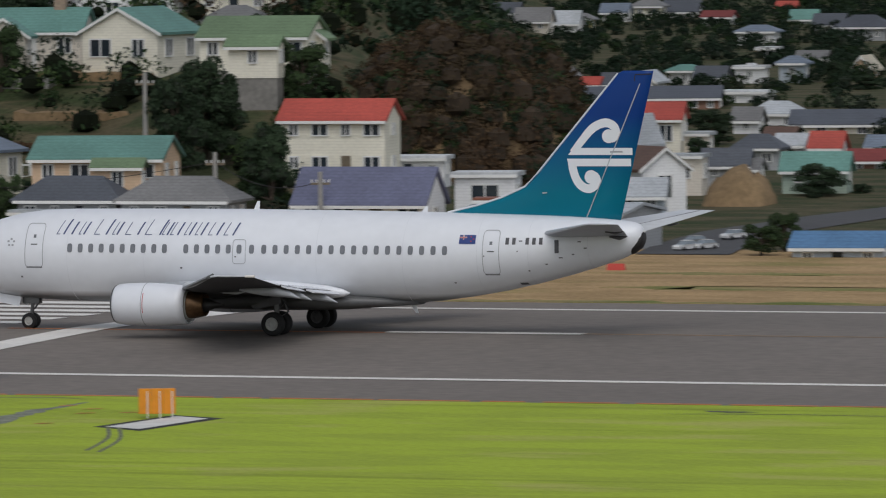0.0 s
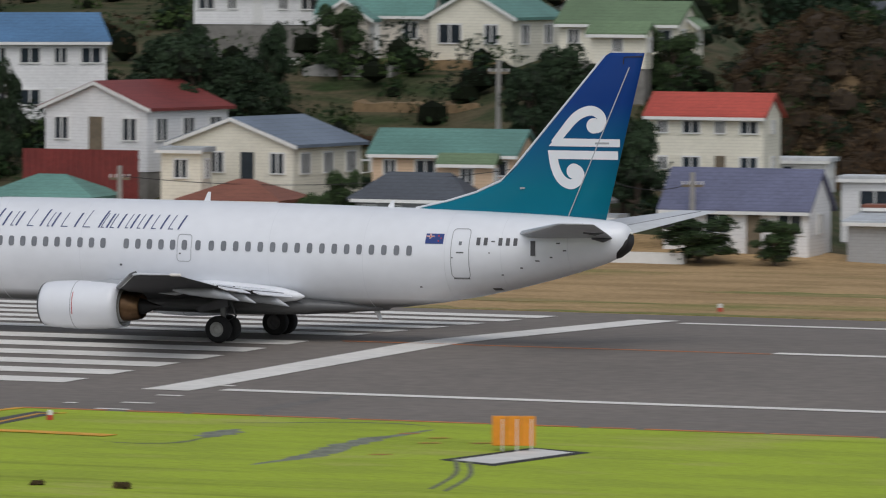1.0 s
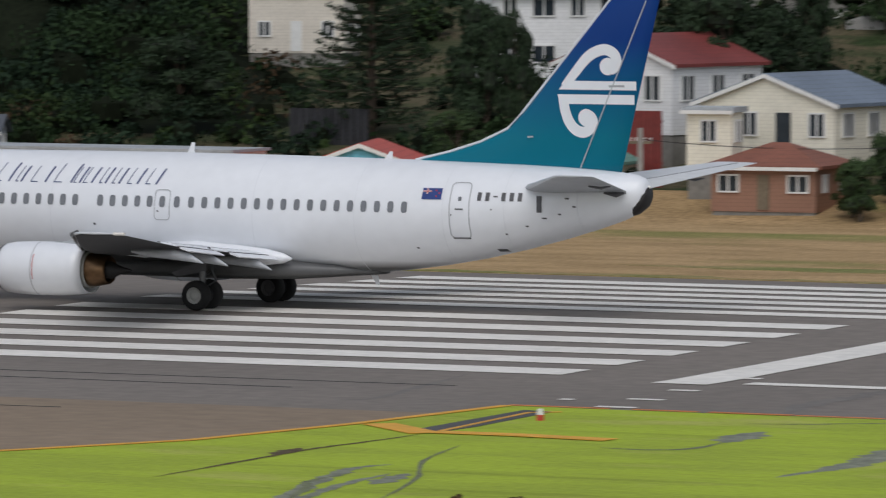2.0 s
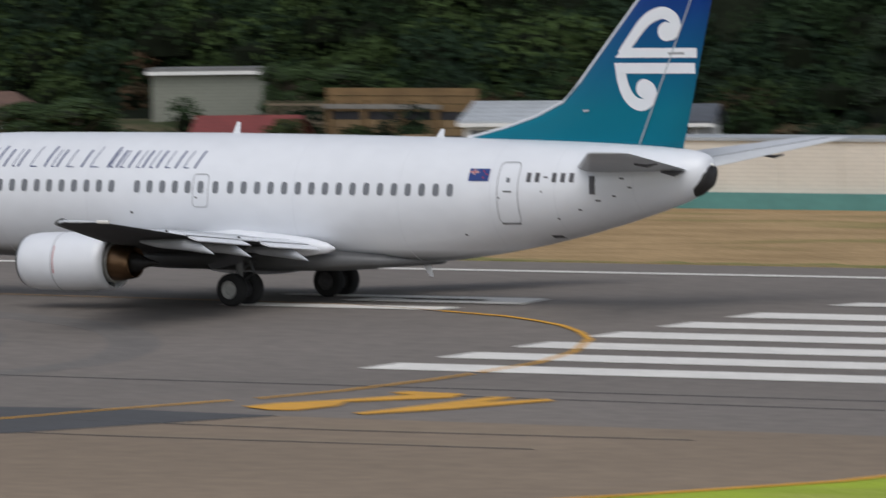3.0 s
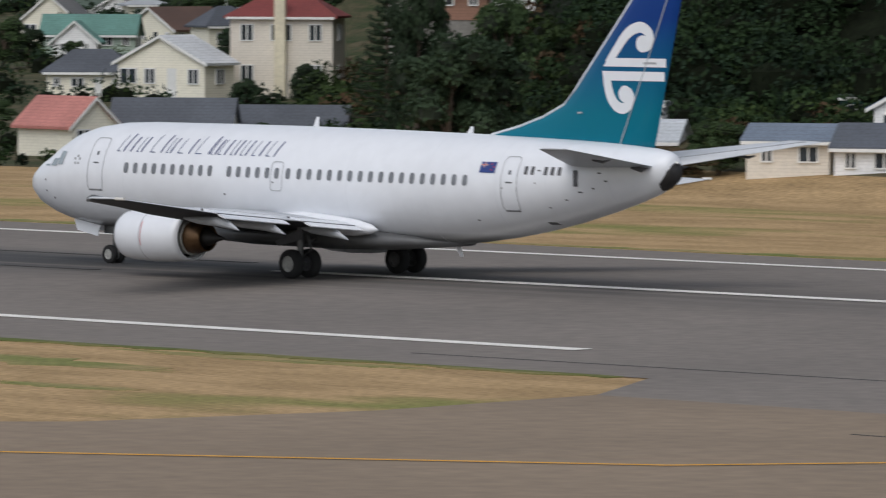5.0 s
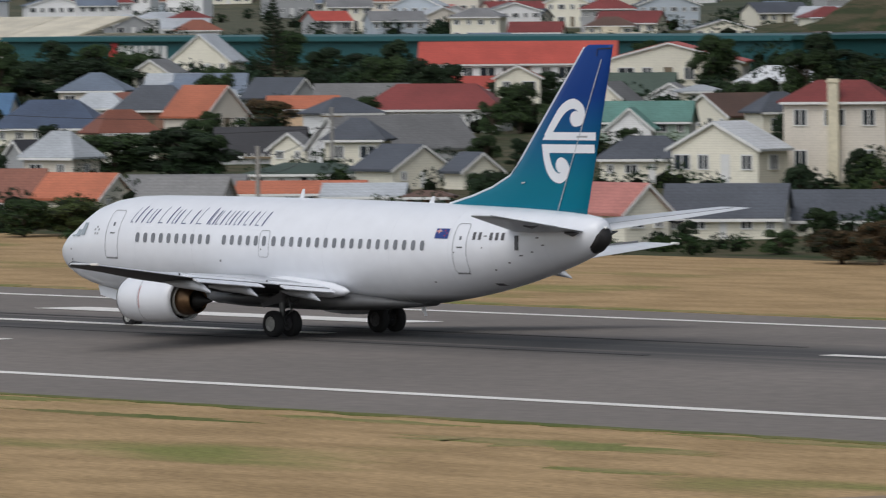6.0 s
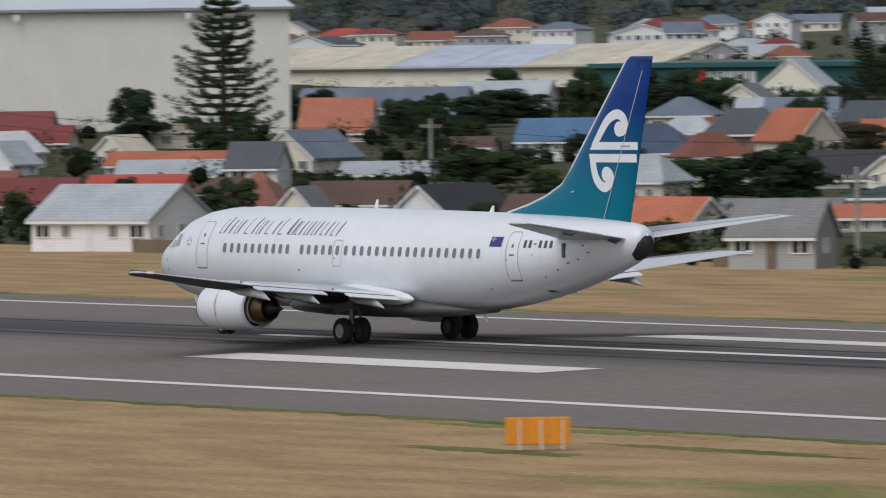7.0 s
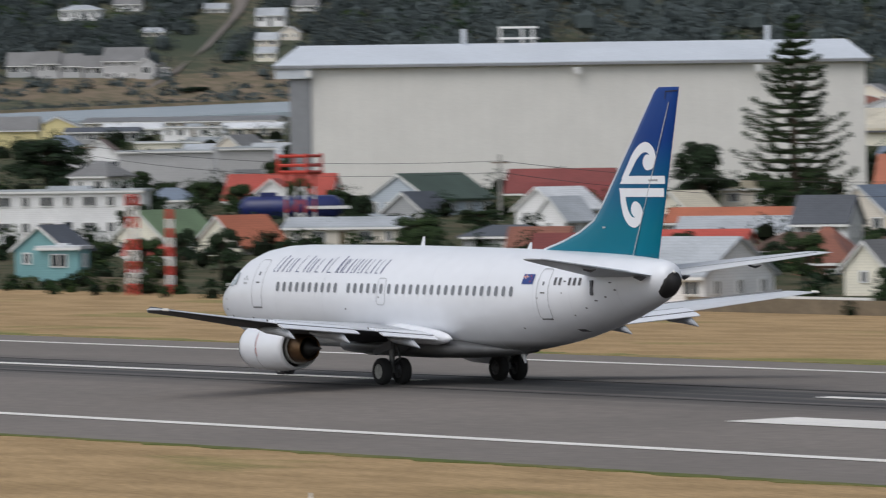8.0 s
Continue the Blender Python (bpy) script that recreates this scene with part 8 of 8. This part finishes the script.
def power_pole(x, y, h, arm=1.2, yaw=30, material=None):
    root = tagged(new("power_pole"), "weathered timber power pole with a crossarm", "power pole", "power poles")
    z = land(x, y)
    root.matrix_basis = pose(x, y, z, 0, 0, yaw)
    bm = bmesh.new()
    tube(bm, [(0, 0, -0.5), (0, 0, h)], [0.16, 0.11], 10)
    part("pole", bm, material or M_CONC, root)
    bm = bmesh.new()
    box(bm, -arm, arm, -0.06, 0.06, h - 0.7, h - 0.58)
    part("crossarm", bm, M_WOOD, root)
    for s in (-0.9, -0.4, 0.4, 0.9):
        bm = bmesh.new()
        tube(bm, [(s * arm, 0, h - 0.58), (s * arm, 0, h - 0.42)], 0.04, 6)
        part("insulator", bm, M_TRIM, root)
    return Vector((x, y, z + h - 0.5))


def wire(a, b, sag=0.8, off=0.0):
    bm = bmesh.new()
    pts = [a.lerp(b, k / 16) + Vector((0, 0, off - sag * 4 * (k / 16) * (1 - k / 16))) for k in range(17)]
    tube(bm, pts, 0.025, 4)
    return tagged(link("power_cable", bm, M_SOOT), "thin black overhead power cable strung between poles", "cable", "power cables")


row = [power_pole(x, y, h, 0.8) for x, y, h in ((-660, 372, 5.4), (-529.8, 336.9, 5.2), (-452, 330, 5.0), (-380, 318, 4.8), (-310.2, 254.2, 5.2))]
for p, q in zip(row, row[1:]):
    wire(p, q), wire(p, q, 1.0, -0.9)
hillrow = [power_pole(x, y, h, 0.5, 20) for x, y, h in ((-106.8, 261, 6.5), (-98.2, 250, 4.2), (-120.8, 246.5, 3.6), (-91, 247, 3.8))]
wire(hillrow[2], hillrow[1]), wire(hillrow[1], hillrow[3])


def lattice_mast(x, y, h, w, bands, label):
    """A four-legged steel mast in red and white bands."""
    root = tagged(new("lattice_mast"), label, "mast")
    root.matrix_basis = pose(x, y, land(x, y), 0, 0, 30)
    c = w / 2
    corners = ((-1, -1), (1, -1), (1, 1), (-1, 1))

    def member(name, a, b, r, paint):
        bm = bmesh.new()
        tube(bm, [a, b], r, 5)
        part(name, bm, paint, root)

    for k in range(bands):
        z0, z1 = h * k / bands, h * (k + 1) / bands
        paint = M_RED if k % 2 == 0 else M_TRIM
        for i in range(4):
            (ax, ay), (bx, by) = corners[i], corners[(i + 1) % 4]
            member("leg_section", (ax * c, ay * c, z0 - (0.3 if k == 0 else 0)), (ax * c, ay * c, z1), 0.05 if w < 1 else 0.09, paint)
            member("brace", (ax * c, ay * c, z0), (bx * c, by * c, z1), 0.03, paint)
            if w < 1:
                member("rung", (ax * c, ay * c, z1), (bx * c, by * c, z1), 0.03, paint)
    return root


lattice_mast(-436.5, 251.5, 6.2, 0.62, 9, "red and white banded lattice mast by the airfield fence")
lattice_mast(-434.5, 253, 5.2, 0.38, 9, "slim red and white banded lattice mast")
gantry = lattice_mast(-516, 310.5, 4.9, 1.6, 5, "red and white steel approach light gantry")
for a, b in (((-1.2, -1.2), (1.2, -1.2)), ((1.2, -1.2), (1.2, 1.2)), ((1.2, 1.2), (-1.2, 1.2)), ((-1.2, 1.2), (-1.2, -1.2))):
    for name, p, q in [("platform_rail", (a[0], a[1], zz), (b[0], b[1], zz)) for zz in (5.0, 5.5, 6.2)] + [("platform_post", (a[0], a[1], 4.9), (a[0], a[1], 6.4))]:
        bm = bmesh.new()
        tube(bm, [p, q], 0.12, 6)
        part(name, bm, M_RED, gantry)

bm = bmesh.new()
box(bm, -1.2, 1.2, -1.2, 1.2, 4.8, 4.98)
part("platform", bm, M_RED, gantry, "red platform deck")

tank = tagged(new("storage_tank"), "navy blue horizontal storage tank with a white band", "tank")
tank.matrix_basis = pose(-541, 324.5, land(-541, 324.5) + 0.2, 0, 0, 58)
bm = bmesh.new()
turned(bm, ((-4.2, 0.02), (-4.0, 0.6), (-3.5, 0.9), (3.3, 0.95), (3.9, 0.6), (4.1, 0.02)), (0, 0, 1.4), "x", 20)
part("shell", bm, M_BLUEBOAT, tank, "", True)
bm = bmesh.new()
box(bm, -2.6, -1.2, -0.3, 0.3, 2.2, 2.6)
part("hatch", bm, M_BLUEBOAT, tank)
bm = bmesh.new()
box(bm, 1.2, 4.6, -1.05, -0.97, 1.25, 1.5)
part("band", bm, M_TRIM, tank, "white band")
for x in (-2.5, 2.3):
    bm = bmesh.new()
    box(bm, x - 0.3, x + 0.3, -0.7, 0.7, -0.4, 0.7)
    part("cradle", bm, M_BASE, tank)


bm = bmesh.new()
box(bm, -369, -357.5, 251.5, 251.8, -0.3, 0.85)
tagged(link("boundary_wall", bm, M_TRIM), "low white painted boundary wall", "wall", kind="structure")
fence("board_fence", -317.5, 250.2, -312.2, 250.2, 1.0, M_WOOD, "grey weathered garden fence by the airfield")
fence("board_fence", -372, 249.6, -352, 249.6, 0.8, M_WOOD, "grey weathered garden fence by the airfield")

fence("board_fence", -452, 256.5, -438.5, 255.0, 0.8, M_WOOD, "grey weathered garden fence by the airfield")
fence("board_fence", -430, 254.5, -414, 253.0, 0.7, M_TRIM, "pale garden fence by the airfield")


def front_gardens(g):
    while True:
        y = g.uniform(249.5, 262)
        x = -g.uniform(1.03, 1.9) * y
        if all(math.hypot(x - p + k * 1.6, y - q + k * 1.2) > r * 0.6 + 0.4 for p, q, r in BUILT for k in (0, 1)):
            return x, y, 1.0


for tone, n, seed in ((0, 60, 67), (1, 80, 68), (2, 60, 69)):
    thicket("garden_shrubs", n, front_gardens, (0.3, 0.8), 110, 0.11, tone, seed, "low green shrubs in front gardens by the airfield")


# parked cars
CAR_PAINT = {"white": mat("white_car_paint", (0.7, 0.7, 0.7), 0.25, 0.04, 1.0, 4.0, coat=0.6), "silver": mat("silver_car_paint", (0.4, 0.41, 0.42), 0.3, 0.04, 1.0, 4.0, 0, 0.6, coat=0.6), "dark": mat("dark_blue_car_paint", (0.02, 0.03, 0.06), 0.25, 0.04, 1.0, 4.0, coat=0.6)}


def car(x, y, yaw, paint, k=0.36):
    root = tagged(new("parked_car"), f"{paint} hatchback parked on the street", "car", "parked cars")
    root.matrix_basis = pose(x, y, land(x, y) + 0.03, 0, 0, yaw) @ Matrix.Scale(k, 4)
    bm = bmesh.new()
    prof = ((-2.05, 0.3), (-2.1, 0.62), (-1.95, 0.85), (-1.0, 0.95), (1.5, 1.0), (2.05, 0.85), (2.1, 0.5), (2.0, 0.3))
    rings(bm, [[(p, sy * (0.85 if abs(p) < 1.9 else 0.75), q) for p, q in prof] for sy in (-1, 1)])
    part("body", bm, CAR_PAINT[paint], root)
    bm = bmesh.new()
    rings(bm, [[(-1.1, sy * 0.78, 0.94), (-0.45, sy * 0.62, 1.42), (1.2, sy * 0.62, 1.45), (1.85, sy * 0.76, 0.97)] for sy in (-1, 1)])
    part("glasshouse", bm, M_GLASS, root)
    bm = bmesh.new()
    box(bm, -0.5, 1.2, -0.6, 0.6, 1.43, 1.48)
    part("roof_panel", bm, CAR_PAINT[paint], root)
    for px, py in ((-1.3, -0.8), (1.3, -0.8), (-1.3, 0.8), (1.3, 0.8)):
        bm = bmesh.new()
        turned(bm, ((-0.1, 0.0), (-0.1, 0.32), (0.1, 0.32), (0.1, 0.0)), (px, py, 0.32), "y", 14)
        part("wheel", bm, M_TYRE, root)
    return root


bm = bmesh.new()
rows = [[(49 - a * (y + 111) + o, y, land(49 - a * (y + 111) + o, y) + 0.04) for o in (-2.6, 2.6)] for a, y in ((0.335, 246), (0.332, 254), (0.325, 264), (0.31, 276), (0.29, 290))]
vs = [[bm.verts.new(p) for p in r] for r in rows]
for p, q in zip(vs, vs[1:]):
    bm.faces.new((p[0], p[1], q[1], q[0]))
tagged(link("street", bm, M_TAR_NEW), "narrow asphalt street climbing between houses", "street", kind="structure")
for x, y, yaw, paint in ((-71.6, 249.6, 68, "white"), (-70.9, 250.6, 66, "white"), (-72.4, 253.4, 64, "silver"), (-69.4, 256.2, 66, "silver"), (-71.8, 258.2, 66, "white"), (-60.5, 262, 80, "white"), (-60.8, 268, 80, "silver"), (-63.2, 270, 85, "dark")):
    car(x, y, yaw, paint)
car(-86.5, 246.2, 15, "white")
car(-97.0, 246.9, 10, "silver")

for pts in ([(-53.2, 129), (-50.9, 123.6), (-49.4, 118.2)], [(-52.4, 128.2), (-50.2, 123), (-48.7, 117.6)]):
    stripe("wheel_track", [tuple(p) for p in curve_points(pts, 4)], 0.16, 0.038, M_SCAR, "curved wheel track in the green verge", "tyre marks")

# houses that fill the streets of the flat suburb
g = random.Random(33)
made = 0
while made < 16:
    y = g.uniform(285, 430)
    b = g.uniform(1.03, 1.8)
    x = -b * y
    if -650 < x < -545 and 330 < y < 460:
        continue
    w = g.uniform(4.5, 6.5) * (0.8 + (y - 300) / 900)
    if any(math.hypot(x - p, y - q) < (r + w) * 0.75 for p, q, r in BUILT):
        continue
    made += 1
    house(x, y, land(x, y) + 0.1, w, w * g.uniform(0.6, 0.9), g.uniform(1.8, 2.4), g.uniform(1.3, 2.0), math.degrees(math.atan(b)) + g.choice((-38, -20, -12, 25)), g.choice(("gx", "gy", "hip", "hip")),
          g.choice(("white", "cream", "cream", "beige", "grey")), g.choice(("slate", "grey", "brown", "grey", "blue_grey", "blue_grey", "pale_grey", "slate", "rust")), 2.0)

for x, y, a, b in ((-156, 139.0, 8, 1.6), (-150.5, 144.6, 7, 0.8), (-183.8, 135.9, 4.5, 0.9), (-178, 140.4, 6, 0.8), (-192, 144.4, 7, 0.8), (-170, 143.5, 5, 0.7), (-205, 127, 6, 1.5), (-146, 132, 3, 0.8), (-55, 217, 9, 2.0), (-75, 222, 6, 1.6), (-92, 212, 12, 1.6), (-62, 229, 7, 1.5)):
    g = random.Random(int(x * y))
    bm = bmesh.new()
    rim = []
    for k in range(40):
        q = 2 * math.pi * k / 40
        rim.append(bm.verts.new((x + a * math.cos(q) * g.uniform(0.6, 1.15), y + b * math.sin(q) * g.uniform(0.5, 1.2), 0.012)))
    sheet_skirt(bm, [bm.faces.new(rim)], 0.06)
    tagged(link("green_grass_patch", bm, M_STRIP if -190 < x < -175 else M_FRINGE), "greener patch in the dry grass", "grass", kind="structure")
post = tagged(new("marker_post"), "thin white plastic post in the dry grass", "post")
post.location = (-197.5, 122.6, 0)
bm = bmesh.new()
tube(bm, [(0, 0, -0.2), (0, 0, 0.95), (0, 0, 1.0)], [0.035, 0.035, 0.02], 10)
part("shaft", bm, M_PAD, post)
bm = bmesh.new()
tube(bm, [(0, 0, 0.8), (0, 0, 0.9)], 0.04, 10)
part("band", bm, M_TRIM, post)

# garden trees that fill the gaps between the houses of the flat suburb
g = random.Random(35)
made = 0
while made < 112:
    y = g.uniform(256, 520)
    x = -g.uniform(1.03, 1.85) * y
    if x < -690:
        continue
    w = g.uniform(2.4, 4.2) * (0.7 + (y - 250) / 300)
    if any(math.hypot(x - p, y - q) < r * 0.5 + w * 0.45 for p, q, r in BUILT):
        continue
    made += 1
    # trees farther off lean to the paler leaf tone, imitating haze
    tree("round_tree", x, y, land(x, y) - 0.1, w * g.uniform(0.75, 1.05), w, g.choice((0, 0, 1)) if y < 340 else g.choice((0, 1, 1)))

# the road that climbs beyond the harbour, and the woods round it
ROAD = ((-1236, 703), (-1242, 711), (-1253, 720), (-1263, 730), (-1274, 739), (-1285, 748), (-1296, 757), (-1309, 766), (-1325, 775))
bm = bmesh.new()
rows = [[bm.verts.new((x + o, y - o, land(x + o, y - o) + 0.5)) for o in (-4.0, 4.0)] for x, y in ROAD]
for p, q in zip(rows, rows[1:]):
    bm.faces.new((p[0], p[1], q[1], q[0]))
tagged(link("road", bm, M_TAR), "grey road climbing a far hillside", "road", kind="structure")


FAR_BUILT = [b for b in BUILT if b[0] < -1150]


def far_hill(lo, hi, near):
    def place(g):
        while True:
            b, d = g.uniform(lo, hi), g.uniform(1446 if near else 1408, 1570)
            y = d / math.hypot(1, b)
            x = -b * y
            if near and (min(math.hypot(x - p + k * 5, y - q - k * 3) for p, q in ROAD for k in (0, 1)) < 6 or any(math.hypot(x - p - k * 4.3, y - q + k * 2.4) < r * 0.6 + 2.5 for p, q, r in FAR_BUILT for k in (0, 1, 2))):
                continue
            return x, y, 1.0
    return place


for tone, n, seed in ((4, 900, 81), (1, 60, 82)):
    thicket("far_woods", n, far_hill(0.95, 1.64, False), (2.5, 5.5), 190, 0.42, tone, seed, "dark woods on distant hills with haze put into their colour", "woods", M_LEAF[4])
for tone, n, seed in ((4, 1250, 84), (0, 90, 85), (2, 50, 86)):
    thicket("far_woods", n, far_hill(1.62, 2.05, True), (1.3, 3.0), 120, 0.3, tone, seed, "dark woods between far hillside houses with haze put into their colour", "woods", M_LEAF[4])


def slope_foot(g):
    while True:
        y = g.uniform(250, 270)
        x = -g.uniform(0.57, 1.02) * y
        if all(math.hypot(x - p + k * 1.4, y - q + k * 2) > r * 0.62 + 0.9 for p, q, r in BUILT for k in (0, 1, 2)):
            return x, y, 0.55 if y < 256 else 1.0


for tone, n, seed in ((0, 60, 46), (1, 110, 47), (2, 60, 48), (3, 25, 49)):
    thicket("garden_shrubs", n, slope_foot, (0.7, 1.5), 150, 0.16, tone, seed, "mixed garden shrubs at the foot of a hillside")


# ---- what moves ----
PLANE_ROWS = (
    (0.0, -64.70),
    (0.5, -72.50),
    (1.0, -82.00),
    (1.5, -91.90),
    (2.0, -102.45),
    (2.5, -113.80),
    (3.0, -125.80),
    (3.5, -138.55),
    (4.0, -152.05),
    (4.5, -165.95),
    (5.0, -180.50),
    (5.5, -195.65),
    (6.0, -211.60),
    (6.5, -227.60),
    (7.0, -244.50),
    (7.5, -261.40),
    (8.0, -279.00),
)


def motions():
    walk(plane, [(t, pose(x, 177.1, 0.335)) for t, x in PLANE_ROWS])
    for hub, x, y, r in wheels:
        rows, turn, last = [], 0.0, PLANE_ROWS[0][1]
        for k in range(241):
            t = k / FPS
            i = min(int(t / 0.5), len(PLANE_ROWS) - 2)
            (t0, a), (t1, b) = PLANE_ROWS[i], PLANE_ROWS[i + 1]
            s = a + (b - a) * (t - t0) / (t1 - t0)
            turn += max(-80, math.degrees((s - last) / r))
            last = s
            rows.append((t, pose(x, y, r) @ Matrix.Rotation(radians(turn), 4, "Y")))
        walk(hub, rows)


motions()
